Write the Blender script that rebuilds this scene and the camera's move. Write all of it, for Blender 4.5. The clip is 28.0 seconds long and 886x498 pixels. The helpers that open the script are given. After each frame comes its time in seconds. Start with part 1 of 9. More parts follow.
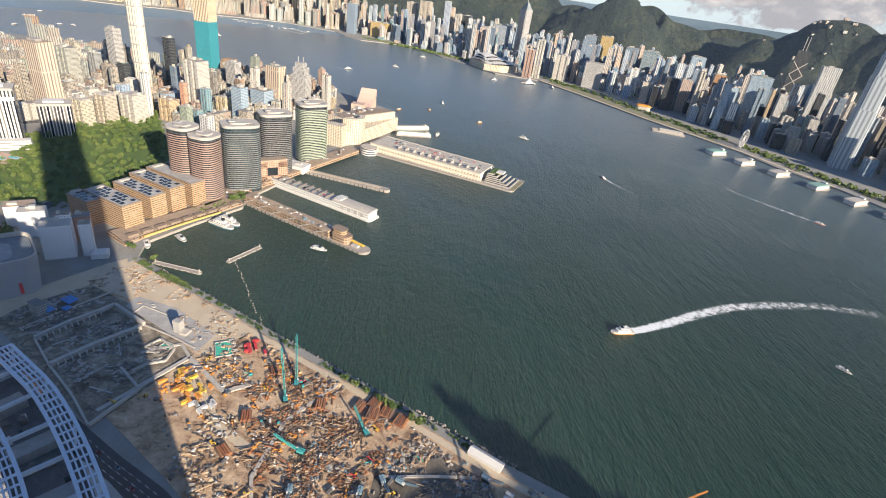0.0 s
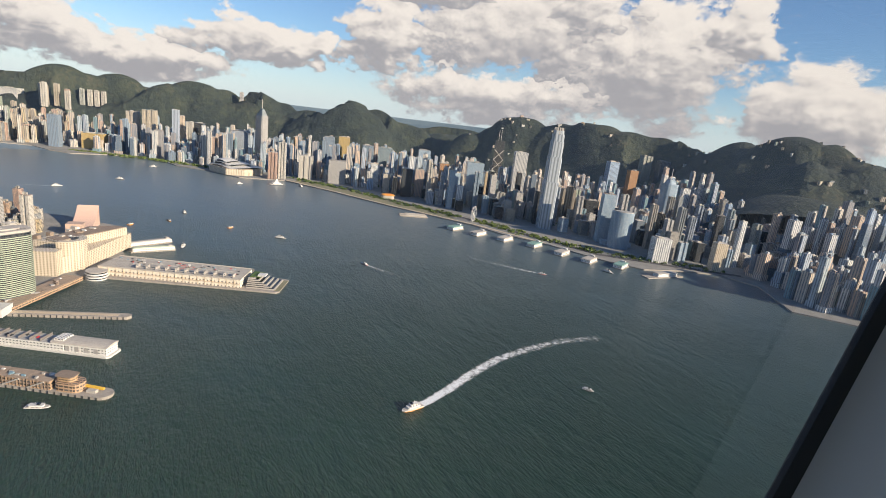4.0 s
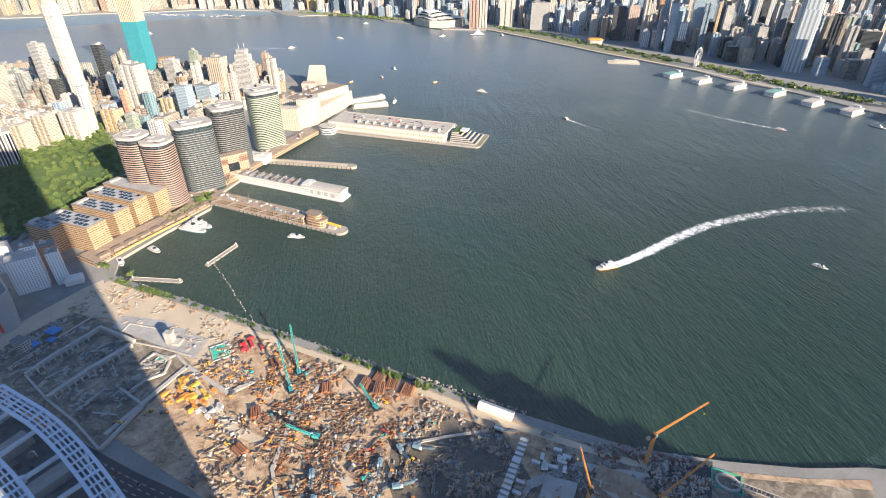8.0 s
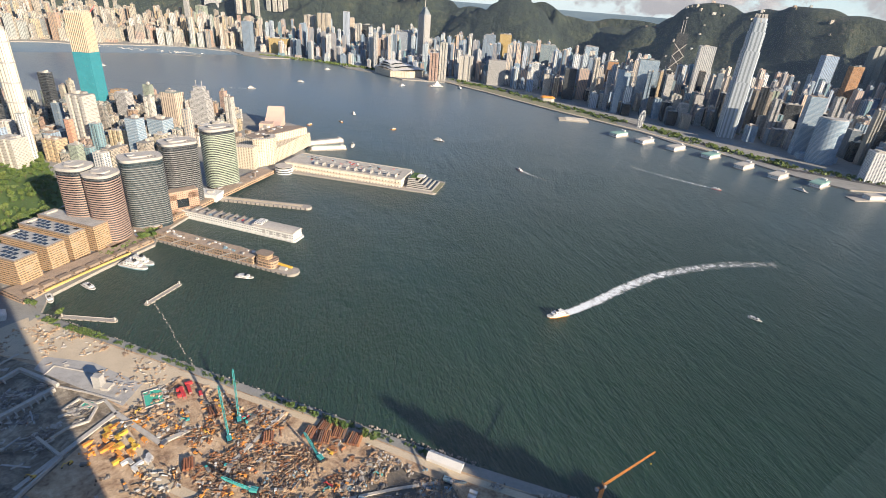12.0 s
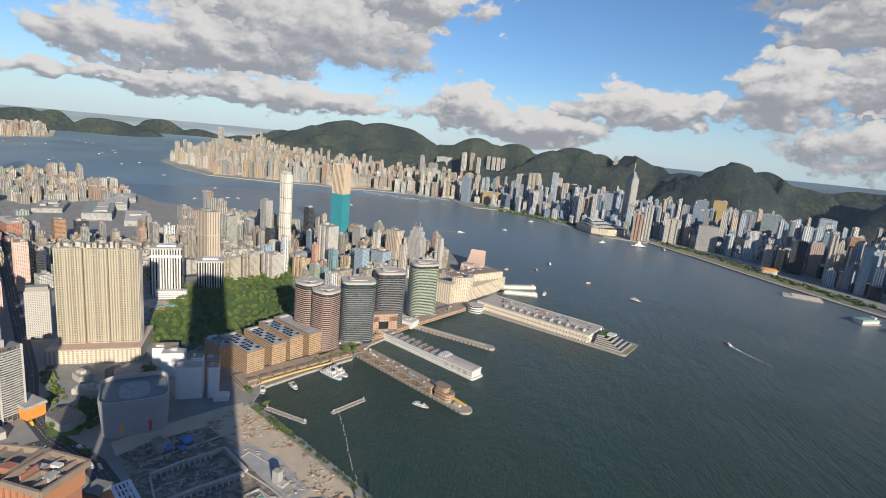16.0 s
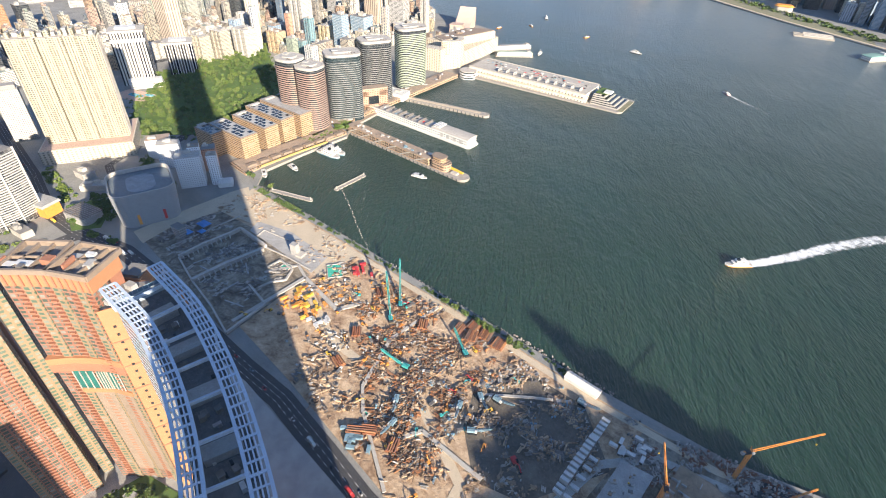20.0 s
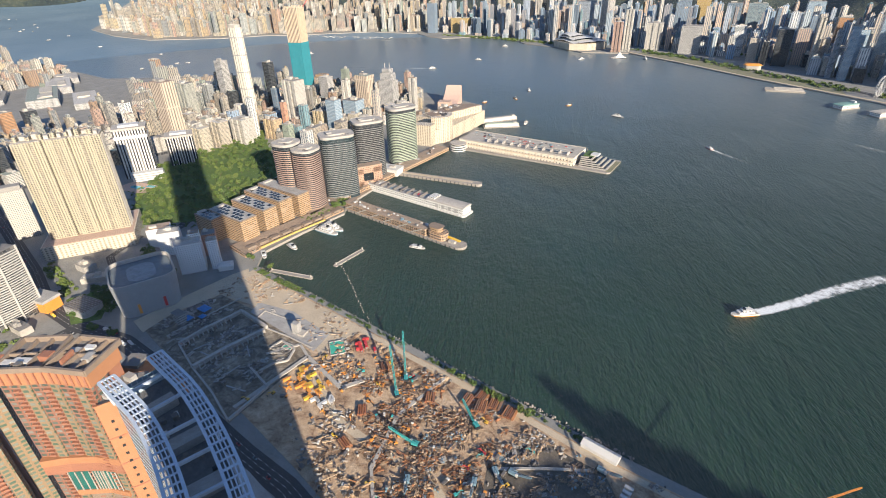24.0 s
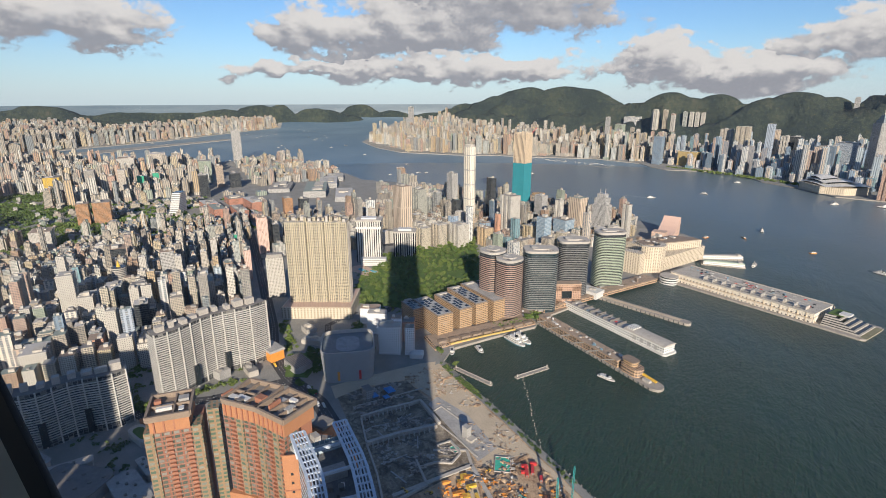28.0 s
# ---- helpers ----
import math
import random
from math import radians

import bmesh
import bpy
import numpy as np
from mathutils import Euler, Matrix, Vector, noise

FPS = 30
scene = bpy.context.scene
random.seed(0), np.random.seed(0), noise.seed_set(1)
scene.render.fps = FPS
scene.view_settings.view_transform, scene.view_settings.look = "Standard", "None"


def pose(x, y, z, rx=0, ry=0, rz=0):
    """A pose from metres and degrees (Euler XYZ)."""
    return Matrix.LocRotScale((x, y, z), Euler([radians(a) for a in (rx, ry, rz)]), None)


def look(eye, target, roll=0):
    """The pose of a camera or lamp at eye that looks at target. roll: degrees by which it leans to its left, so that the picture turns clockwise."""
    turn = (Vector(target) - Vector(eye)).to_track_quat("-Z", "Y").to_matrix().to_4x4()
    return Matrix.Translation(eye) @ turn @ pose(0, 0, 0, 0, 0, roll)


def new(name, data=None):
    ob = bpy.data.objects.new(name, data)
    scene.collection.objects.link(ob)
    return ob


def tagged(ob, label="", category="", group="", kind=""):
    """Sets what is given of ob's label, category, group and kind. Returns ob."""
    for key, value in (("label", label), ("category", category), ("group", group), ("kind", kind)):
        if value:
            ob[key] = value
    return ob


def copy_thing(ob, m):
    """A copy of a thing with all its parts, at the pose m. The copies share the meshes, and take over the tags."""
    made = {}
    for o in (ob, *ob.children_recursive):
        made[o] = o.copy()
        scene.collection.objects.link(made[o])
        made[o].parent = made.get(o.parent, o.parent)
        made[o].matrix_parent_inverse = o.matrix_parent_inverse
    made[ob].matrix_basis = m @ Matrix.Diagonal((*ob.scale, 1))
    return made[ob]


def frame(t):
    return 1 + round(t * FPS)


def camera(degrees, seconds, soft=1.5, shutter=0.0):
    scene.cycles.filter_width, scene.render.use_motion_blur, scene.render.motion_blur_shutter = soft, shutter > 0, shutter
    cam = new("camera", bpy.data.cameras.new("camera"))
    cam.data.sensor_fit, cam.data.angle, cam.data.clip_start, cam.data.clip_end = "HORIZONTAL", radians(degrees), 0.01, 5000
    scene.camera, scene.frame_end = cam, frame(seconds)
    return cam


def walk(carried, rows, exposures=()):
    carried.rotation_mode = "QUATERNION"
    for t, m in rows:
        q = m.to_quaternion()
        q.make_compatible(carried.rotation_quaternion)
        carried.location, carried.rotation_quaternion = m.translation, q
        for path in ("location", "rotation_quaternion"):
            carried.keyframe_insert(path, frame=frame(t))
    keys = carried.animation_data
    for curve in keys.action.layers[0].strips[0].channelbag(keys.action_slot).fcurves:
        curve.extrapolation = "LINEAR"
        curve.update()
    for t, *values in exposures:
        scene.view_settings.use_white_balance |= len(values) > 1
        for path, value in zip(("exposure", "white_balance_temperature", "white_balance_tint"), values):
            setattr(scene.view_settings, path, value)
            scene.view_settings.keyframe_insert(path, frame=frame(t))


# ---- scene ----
# the phone brightens its picture when it looks down and cools it when it looks up: seconds, stops, kelvin, tint
EXPOSURES = [(0.0, 1.71, 6750, 11.0), (1.0, 1.51, 6750, 11.0), (2.0, 1.48, 6750, 11.0), (3.0, 1.41, 6900, 11.0), (5.5, 1.46, 6900, 11.0), (6.5, 1.56, 6900, 11.0), (8.0, 2.09, 6770, 11.0), (10.0, 2.42, 6810, 11.0), (11.0, 2.49, 6830, 11.0), (12.0, 1.73, 6850, 11.0), (12.5, 1.57, 6750, 10.0), (14.5, 1.08, 5950, 6.0), (16.0, 1.17, 6330, 8.5), (17.0, 1.32, 6380, 9.3), (18.0, 1.59, 6550, 10.0), (19.0, 1.94, 6550, 10.0), (20.0, 2.11, 6550, 10.0), (22.5, 2.11, 6550, 10.0), (23.0, 2.11, 6550, 10.0), (24.0, 1.59, 6550, 10.0), (25.0, 1.24, 6500, 10.0), (26.0, 1.18, 6450, 10.0), (28.0, 1.15, 6400, 10.0)]
# camera: a hand-held phone at the window of the observation deck, 393 m up; it only turns
cam = camera(81.41, 28.0, soft=0.9)
EYE = Vector((0.0, 0.0, 393.0))
ROWS = [  # seconds, rx, ry, rz
    (0, 61.95, -7.44, -143.27), (0.5, 65.21, -8.04, -142.88), (1, 67.18, -7.62, -143.4), (1.5, 69.27, -7.32, -149.96),
    (2, 70.5, -5.7, -157.28), (2.5, 71.36, -5.15, -160.06), (3, 72.98, -5.95, -163.83), (3.5, 74.34, -6.86, -167.92),
    (5.5, 78.08, -5.64, -173.99), (6, 75.27, -5.85, -164.33), (6.5, 69.24, -5.2, -159.7), (7, 66.67, -4.32, -156.93),
    (7.5, 63.08, -2.79, -153.42), (8, 58.52, -0.14, -150.02), (8.5, 55.62, 2.1, -148.72), (9, 53.42, 2.3, -148.41),
    (9.5, 52.64, 1.76, -147.75), (10, 52.24, 0.91, -148.26), (10.5, 52.36, -0.71, -150.47), (11, 54.47, -2.44, -152.59),
    (11.5, 59.07, -3.59, -153.82), (12, 63.64, -4.05, -153.7), (12.5, 69.98, -4.43, -153.48), (14.5, 85.5, -9.75, -147.18),
    (15, 84.48, -9.44, -140.04), (15.5, 82.74, -7.77, -134.84), (16, 78.07, -5.44, -131.6), (16.5, 74.05, -4.46, -129.9),
    (17, 70.1, -3.97, -129.38), (17.5, 65.72, -3.55, -129.35), (18, 62.27, -2.6, -129.78), (18.5, 59.57, -2.09, -131.87),
    (19, 56.99, -2.13, -133.56), (19.5, 54.77, -2.04, -133.77), (20, 53.14, -1.85, -133.82), (20.5, 51.3, -1.32, -133.36),
    (22.5, 47.11, 2.07, -134.23), (23, 50.8, 2.34, -135.58), (23.5, 56.46, 1.95, -136.12), (24, 60.79, 1.36, -135.87),
    (24.5, 67.27, 0.24, -134.54), (25, 70.52, -0.21, -131.5), (25.5, 72.13, 0.25, -126.94), (26, 73.05, 0.67, -123.14),
    (26.5, 73.26, 0.62, -119.97), (27, 73.6, 0.46, -116.59), (27.5, 73.69, 0.18, -113.55), (28, 73.7, 0.03, -112.28),
]
walk(cam, [(t, pose(*EYE, a, b, c)) for t, a, b, c in ROWS], EXPOSURES)

# ---- sun and sky
SUN_EL, SUN_AZ = 19.5, 287.7        # degrees; bearing clockwise from north (+y)
sun_dir = Vector((math.sin(radians(SUN_AZ)) * math.cos(radians(SUN_EL)), math.cos(radians(SUN_AZ)) * math.cos(radians(SUN_EL)), math.sin(radians(SUN_EL))))
sun = new("sun", bpy.data.lights.new("sun", "SUN"))
sun.data.energy, sun.data.angle, sun.data.color = 3.0, radians(0.55), (1.0, 0.875, 0.715)
sun.matrix_world = look(sun_dir * 100, (0, 0, 0))

world = bpy.data.worlds.new("world")
scene.world = world
world.use_nodes = True
wt = world.node_tree


class N:
    """Short hand for building node trees."""

    def __init__(self, tree):
        self.t = tree

    def __call__(self, kind, *links, **props):
        n = self.t.nodes.new(kind)
        for k, v in props.items():
            if k == "op":
                n.operation = v
            elif k == "kind":
                n.data_type = v
            elif k == "blend":
                n.blend_type = v
            elif k == "sky":
                n.sky_type = v
            elif k == "dims":
                n.noise_dimensions = v
            elif k == "feature":
                n.feature = v
            elif k == "clampit":
                n.use_clamp = v
        for i, v in enumerate(links):
            if v is None:
                continue
            self.put(n.inputs[i], v)
        return n

    def put(self, sock, v):
        if isinstance(v, bpy.types.NodeSocket):
            self.t.links.new(v, sock)
        elif isinstance(v, bpy.types.Node):
            self.t.links.new(v.outputs[0], sock)
        else:
            sock.default_value = v

    def math(self, op, a, b=0.0, c=0.0):
        n = self.t.nodes.new("ShaderNodeMath")
        n.operation = op
        for i, v in enumerate((a, b, c)):
            self.put(n.inputs[i], v)
        return n.outputs[0]

    def vec(self, op, a, b=None, scale=None):
        n = self.t.nodes.new("ShaderNodeVectorMath")
        n.operation = op
        self.put(n.inputs[0], a)
        if b is not None:
            self.put(n.inputs[1], b)
        if scale is not None:
            self.put(n.inputs[3], scale)
        return n.outputs["Value"] if op in ("DOT_PRODUCT", "LENGTH", "DISTANCE") else n.outputs[0]

    def mix(self, f, a, b, blend="MIX"):
        n = self.t.nodes.new("ShaderNodeMix")
        n.data_type, n.blend_type = "RGBA", blend
        self.put(n.inputs[0], f)
        self.put(n.inputs[6], a if not isinstance(a, tuple) else (*a[:3], 1))
        self.put(n.inputs[7], b if not isinstance(b, tuple) else (*b[:3], 1))
        return n.outputs[2]

    def noise(self, vector, scale, detail=4.0, rough=0.55, dist=0.0):
        n = self.t.nodes.new("ShaderNodeTexNoise")
        self.put(n.inputs["Vector"], vector)
        n.inputs["Scale"].default_value, n.inputs["Detail"].default_value = scale, detail
        n.inputs["Roughness"].default_value, n.inputs["Distortion"].default_value = rough, dist
        return n.outputs[0]

    def ramp(self, f, stops, interp="LINEAR"):
        n = self.t.nodes.new("ShaderNodeValToRGB")
        e = n.color_ramp.elements
        n.color_ramp.interpolation = interp
        while len(e) < len(stops):
            e.new(0.5)
        for el, (p, c) in zip(e, stops):
            el.position = p
            el.color = (*c[:3], 1) if not isinstance(c, (int, float)) else (c, c, c, 1)
        self.put(n.inputs[0], f)
        return n.outputs[0]

    def smooth(self, v, lo, hi):
        n = self.t.nodes.new("ShaderNodeMapRange")
        n.interpolation_type = "SMOOTHSTEP"
        self.put(n.inputs[0], v)
        n.inputs[1].default_value, n.inputs[2].default_value = lo, hi
        return n.outputs[0]


wn = N(wt)
for n in list(wt.nodes):
    wt.nodes.remove(n)
sky = wn("ShaderNodeTexSky", sky="NISHITA")
sky.sun_disc = False
sky.sun_elevation, sky.sun_rotation = radians(SUN_EL), radians(SUN_AZ)
sky.air_density, sky.dust_density, sky.ozone_density, sky.altitude = 1.0, 0.25, 3.0, 300
# clouds: banks of cumulus at their bearings and heights above the horizon, broken up by noise
way = wn("ShaderNodeTexCoord").outputs["Generated"]
sep = wn("ShaderNodeSeparateXYZ", way)
az = wn.math("MULTIPLY", wn.math("ARCTAN2", sep.outputs[0], sep.outputs[1]), 57.2958)
az = wn.math("ADD", az, wn.math("MULTIPLY", wn.math("LESS_THAN", az, 0.0), 360.0))
el = wn.math("MULTIPLY", wn.math("ARCSINE", sep.outputs[2]), 57.2958)
BANKS = [(118, 9.8, 15, 5.5), (108, 7.4, 9, 3.6), (127, 14, 8, 4.5), (100, 3, 10, 1), (112, 3, 13, 1.5), (121, 2.9, 10, 1.7), (134, 3.1, 9, 1.8), (149.5, 4.7, 6, 2.5), (155, 4.8, 4, 2),
         (166, 17.5, 9, 5), (170, 14, 8, 4), (164.5, 7, 5, 4.4), (178, 8.7, 12, 6), (184, 11.5, 6, 4.5)]
BANKS += [(192, 7.3, 11, 6), (176, 3.1, 14, 3), (151, 21, 4, 1), (173, 22, 3.5, 3), (78.4, 6.6, 9, 2.4), (102.8, 6.3, 8, 3.2), (133.5, 3.9, 5.5, 2.2), (141, 2.4, 10, 1.8), (206, 4, 9, 5),
          (198.5, 10.2, 4.5, 3.5), (168, 12.8, 7, 2.5), (240, 8, 20, 5), (40, 8, 25, 5), (320, 12, 25, 6)]


def cloud_field(da, up, fine):
    """How thick the cloud is, da degrees to the side and up degrees above the line of sight, and how high that lies within its bank (-1 to 1)."""
    q0 = wn("ShaderNodeCombineXYZ", wn.math("ADD", az, da), wn.math("ADD", el, up), 0.0).outputs[0]
    warp = wn.vec("SUBTRACT", wn("ShaderNodeTexNoise", wn.vec("MULTIPLY", q0, (0.09, 0.16, 0.0))).outputs[1], (0.5, 0.5, 0.5))
    q = wn.vec("ADD", q0, wn.vec("MULTIPLY", warp, (11.0, 3.5, 0.0)))
    best, high = None, None
    for a0, e0, w0, h0 in BANKS:
        o = wn.vec("MULTIPLY", wn.vec("SUBTRACT", q, (a0, e0, 0.0)), (1 / w0, 1 / h0, 0.0))
        d, v = wn.vec("LENGTH", o), wn("ShaderNodeSeparateXYZ", o).outputs[1]
        if best is None:
            best, high = d, v
        else:
            nearer = wn.math("LESS_THAN", d, best)
            high = wn.math("ADD", wn.math("MULTIPLY", nearer, v), wn.math("MULTIPLY", wn.math("SUBTRACT", 1.0, nearer), high))
            best = wn.math("MINIMUM", best, d)
    f = wn.math("SUBTRACT", 1.0, best)
    bend = wn.vec("SUBTRACT", wn("ShaderNodeTexNoise", wn.vec("MULTIPLY", q0, (0.5, 0.6, 0.0))).outputs[1], (0.5, 0.5, 0.5))
    qv = wn.vec("ADD", wn.vec("MULTIPLY", q0, (0.16, 0.23, 0.0)), wn.vec("MULTIPLY", bend, (0.35, 0.35, 0.0)))
    vor = wn("ShaderNodeTexVoronoi", qv, feature="SMOOTH_F1")
    vor.inputs["Scale"].default_value, vor.inputs["Detail"].default_value, vor.inputs["Roughness"].default_value, vor.inputs["Lacunarity"].default_value = 1.0, fine, 0.52, 2.3
    vor.inputs["Smoothness"].default_value = 0.35
    heap = wn.math("SUBTRACT", 0.62, vor.outputs[0])
    puff = wn.noise(wn.vec("MULTIPLY", q0, (0.13, 0.22, 0.0)), 1.0, fine + 2, 0.55, 0.1)
    return wn.math("ADD", wn.math("MULTIPLY", f, 1.2), wn.math("ADD", wn.math("MULTIPLY", heap, 0.95), wn.math("MULTIPLY", wn.math("SUBTRACT", puff, 0.46), 1.5))), high


(here, high), (sunward, _) = cloud_field(0.0, 0.0, 4.0), cloud_field(0.75, 0.8, 2.0)
here, sunward = wn.math("ADD", here, 0.42), wn.math("ADD", sunward, 0.42)
cover = wn.smooth(here, 0.0, 0.36)
relief_light = wn.math("MULTIPLY", wn.math("SUBTRACT", here, sunward), 0.55)
lit = wn.smooth(wn.math("ADD", wn.math("ADD", relief_light, wn.math("MULTIPLY", high, 0.30)), wn.math("MULTIPLY", here, -0.07)), -0.44, 0.28)
cloud = wn.mix(lit, (0.150, 0.153, 0.168), (0.338, 0.324, 0.310))
blue = wn.vec("MULTIPLY", wn.vec("SCALE", sky.outputs[0], scale=0.048), (0.84, 0.98, 1.16))
blue = wn.mix(wn.math("MULTIPLY", wn.math("SUBTRACT", 1.0, wn.smooth(el, -0.5, 7.0)), 0.6), blue, (0.25, 0.31, 0.37))
bg = wn("ShaderNodeBackground", wn.mix(cover, blue, cloud), 1.0)
wt.links.new(bg.outputs[0], wn("ShaderNodeOutputWorld").inputs[0])

# ---- materials
def material(name, rough=0.8, metal=0.0):
    m = bpy.data.materials.new(name)
    m.use_nodes = True
    m.node_tree.nodes.clear()
    k = N(m.node_tree)
    b = k("ShaderNodeBsdfPrincipled")
    b.inputs["Roughness"].default_value, b.inputs["Metallic"].default_value = rough, metal
    m.node_tree.links.new(b.outputs[0], k("ShaderNodeOutputMaterial").inputs[0])
    return m, k, b


def where(k):
    return k("ShaderNodeNewGeometry").outputs["Position"]


def plain(name, col, rough=0.8, metal=0.0, var=0.25, scale=0.15, fine=1.2, bump=0.0):
    """A paint, stone or metal with stains at two scales."""
    m, k, b = material(name, rough, metal)
    p = where(k)
    a = k.noise(p, scale, 3)
    c = k.noise(p, fine, 4)
    v = k.math("ADD", k.math("MULTIPLY", k.math("SUBTRACT", a, 0.5), 2 * var), k.math("MULTIPLY", k.math("SUBTRACT", c, 0.5), 1.4 * var))
    v = k.math("ADD", v, 1.0)
    k.put(b.inputs["Base Color"], k.vec("SCALE", (*col,), scale=v))
    if bump:
        n = k("ShaderNodeBump")
        n.inputs["Strength"].default_value, n.inputs["Distance"].default_value = bump, 0.3
        k.put(n.inputs["Height"], c)
        k.put(b.inputs["Normal"], n.outputs[0])
    return m


def tinted(name, cols, rough=0.8, metal=0.0, var=0.15, scale=0.1):
    """One of several paints, by the object's random number."""
    m, k, b = material(name, rough, metal)
    r = k("ShaderNodeObjectInfo").outputs["Random"]
    c = k.ramp(r, [(i / len(cols), q) for i, q in enumerate(cols)], "CONSTANT")
    v = k.math("ADD", k.math("MULTIPLY", k.math("SUBTRACT", k.noise(where(k), scale, 5), 0.5), 2 * var), 1.0)
    k.put(b.inputs["Base Color"], k.vec("SCALE", c, scale=v))
    return m


def facade(name, cols, bay=3.2, floor=3.1, wx=(0.2, 0.8), wy=(0.35, 0.85), glass=(0.035, 0.045, 0.055), trim=None, var=0.12, grime=0.25, island=False, shine=0.12, blinds=0.55):
    """A wall with a window in every bay of every storey; the wall runs in metres along u, the height along v."""
    m, k, b = material(name)
    uv = k("ShaderNodeUVMap").outputs[0]
    s = k("ShaderNodeSeparateXYZ", uv)
    u, v = k.math("DIVIDE", s.outputs[0], bay), k.math("DIVIDE", s.outputs[1], floor)
    fu, fv = k.math("FRACT", u), k.math("FRACT", v)
    inside = lambda q, lo, hi: k.math("MULTIPLY", k.math("GREATER_THAN", q, lo), k.math("LESS_THAN", q, hi))
    win = k.math("MULTIPLY", inside(fu, *wx), inside(fv, *wy))
    cell = k("ShaderNodeCombineXYZ", k.math("FLOOR", u), k.math("FLOOR", v), 0.0)
    wnz = k("ShaderNodeTexWhiteNoise", cell.outputs[0])
    if island:
        r = k("ShaderNodeNewGeometry").outputs["Random Per Island"]
    else:
        r = k("ShaderNodeObjectInfo").outputs["Random"]
    c = k.ramp(r, [(i / len(cols), q) for i, q in enumerate(cols)], "CONSTANT")
    p = where(k)
    st = k.noise(k.vec("MULTIPLY", p, (0.25, 0.25, 0.04)), 1.0, 4)
    dirt = k.math("ADD", k.math("MULTIPLY", k.math("SUBTRACT", st, 0.5), 2 * grime), 1.0)
    wall = k.vec("SCALE", c, scale=dirt)
    if trim:
        wall = k.mix(k.math("LESS_THAN", fv, trim[0]), wall, trim[1])
    gl = k.mix(k.math("MULTIPLY", k.math("POWER", wnz.outputs[0], 3.0), blinds), glass, (0.42, 0.40, 0.36))
    k.put(b.inputs["Base Color"], k.mix(win, wall, gl))
    k.put(b.inputs["Roughness"], k.math("SUBTRACT", 0.82, k.math("MULTIPLY", win, 0.82 - shine)))
    return m


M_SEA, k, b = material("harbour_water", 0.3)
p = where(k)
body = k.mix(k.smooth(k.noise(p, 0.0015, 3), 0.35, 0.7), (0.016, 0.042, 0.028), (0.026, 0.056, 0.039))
k.put(b.inputs["Base Color"], k.mix(k.smooth(k.vec("LENGTH", p), 420.0, 2500.0), body, (0.122, 0.162, 0.185)))   # paler with distance: low-sky reflection put into the colour
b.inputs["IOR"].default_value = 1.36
turn = k("ShaderNodeVectorRotate", p, (0.0, 0.0, 0.0), (0.0, 0.0, 1.0), radians(-128)).outputs[0]
h1 = k.noise(k.vec("MULTIPLY", turn, (0.016, 0.055, 0.0)), 1.0, 4, 0.55, 0.35)
h2 = k.noise(k.vec("MULTIPLY", turn, (0.085, 0.27, 0.0)), 1.0, 4, 0.62, 0.6)
gust = k.smooth(k.noise(k.vec("MULTIPLY", p, (0.004, 0.006, 0.0)), 1.0, 4, 0.6), 0.3, 0.7)
bump = k("ShaderNodeBump")
bump.inputs["Strength"].default_value, bump.inputs["Distance"].default_value = 1.0, 4.3
calm = k.math("SUBTRACT", 1.0, k.math("MULTIPLY", k.smooth(k.vec("LENGTH", p), 700.0, 2400.0), 0.75))
k.put(bump.inputs["Strength"], calm)
k.put(bump.inputs["Height"], k.math("ADD", h1, k.math("MULTIPLY", h2, k.math("ADD", 0.45, k.math("MULTIPLY", gust, 0.85)))))
k.put(b.inputs["Normal"], bump.outputs[0])

M_CITY = plain("city_ground", (0.25, 0.245, 0.225), 0.9, var=0.35, scale=0.03, fine=0.4)
M_SEAWALL = plain("seawall_concrete", (0.33, 0.30, 0.26), 0.9, var=0.3)
M_EARTH, k, b = material("site_earth", 0.95)
p = where(k)
patch = k.math("ADD", k.math("MULTIPLY", k.noise(p, 0.035, 6, 0.65, 1.2), 0.65), k.math("MULTIPLY", k.noise(p, 0.3, 5, 0.7), 0.35))
k.put(b.inputs["Base Color"], k.ramp(patch, [(0.33, (0.12, 0.072, 0.044)), (0.42, (0.30, 0.195, 0.12)), (0.50, (0.46, 0.325, 0.205)), (0.64, (0.62, 0.47, 0.32))]))
bump = k("ShaderNodeBump")
bump.inputs["Strength"].default_value, bump.inputs["Distance"].default_value = 0.8, 1.5
k.put(bump.inputs["Height"], k.noise(p, 0.25, 6, 0.7))
k.put(b.inputs["Normal"], bump.outputs[0])
M_ROOF = tinted("roof_concrete", [(0.30, 0.28, 0.25), (0.42, 0.40, 0.36), (0.22, 0.21, 0.20), (0.5, 0.48, 0.45), (0.34, 0.26, 0.2), (0.26, 0.3, 0.27)], 0.9, var=0.35, scale=0.3)
M_PLANT = tinted("roof_plant", [(0.44, 0.42, 0.38), (0.30, 0.285, 0.26), (0.50, 0.46, 0.39)], 0.8, var=0.3, scale=0.5)
M_HILL, k, b = material("hazed_forest_slope", 0.95)
p = where(k)
k.put(b.inputs["Base Color"], k.ramp(k.math("ADD", k.math("MULTIPLY", k.noise(p, 0.004, 6, 0.6), 0.55), k.math("MULTIPLY", k.noise(p, 0.05, 4), 0.45)), [(0.36, (0.011, 0.019, 0.017)), (0.48, (0.021, 0.031, 0.023)), (0.58, (0.044, 0.053, 0.031)), (0.76, (0.13, 0.10, 0.072))]))
# faint blue emission stands in for haze over the distance
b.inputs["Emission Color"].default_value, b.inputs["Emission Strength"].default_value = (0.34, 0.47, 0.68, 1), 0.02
bump = k("ShaderNodeBump")
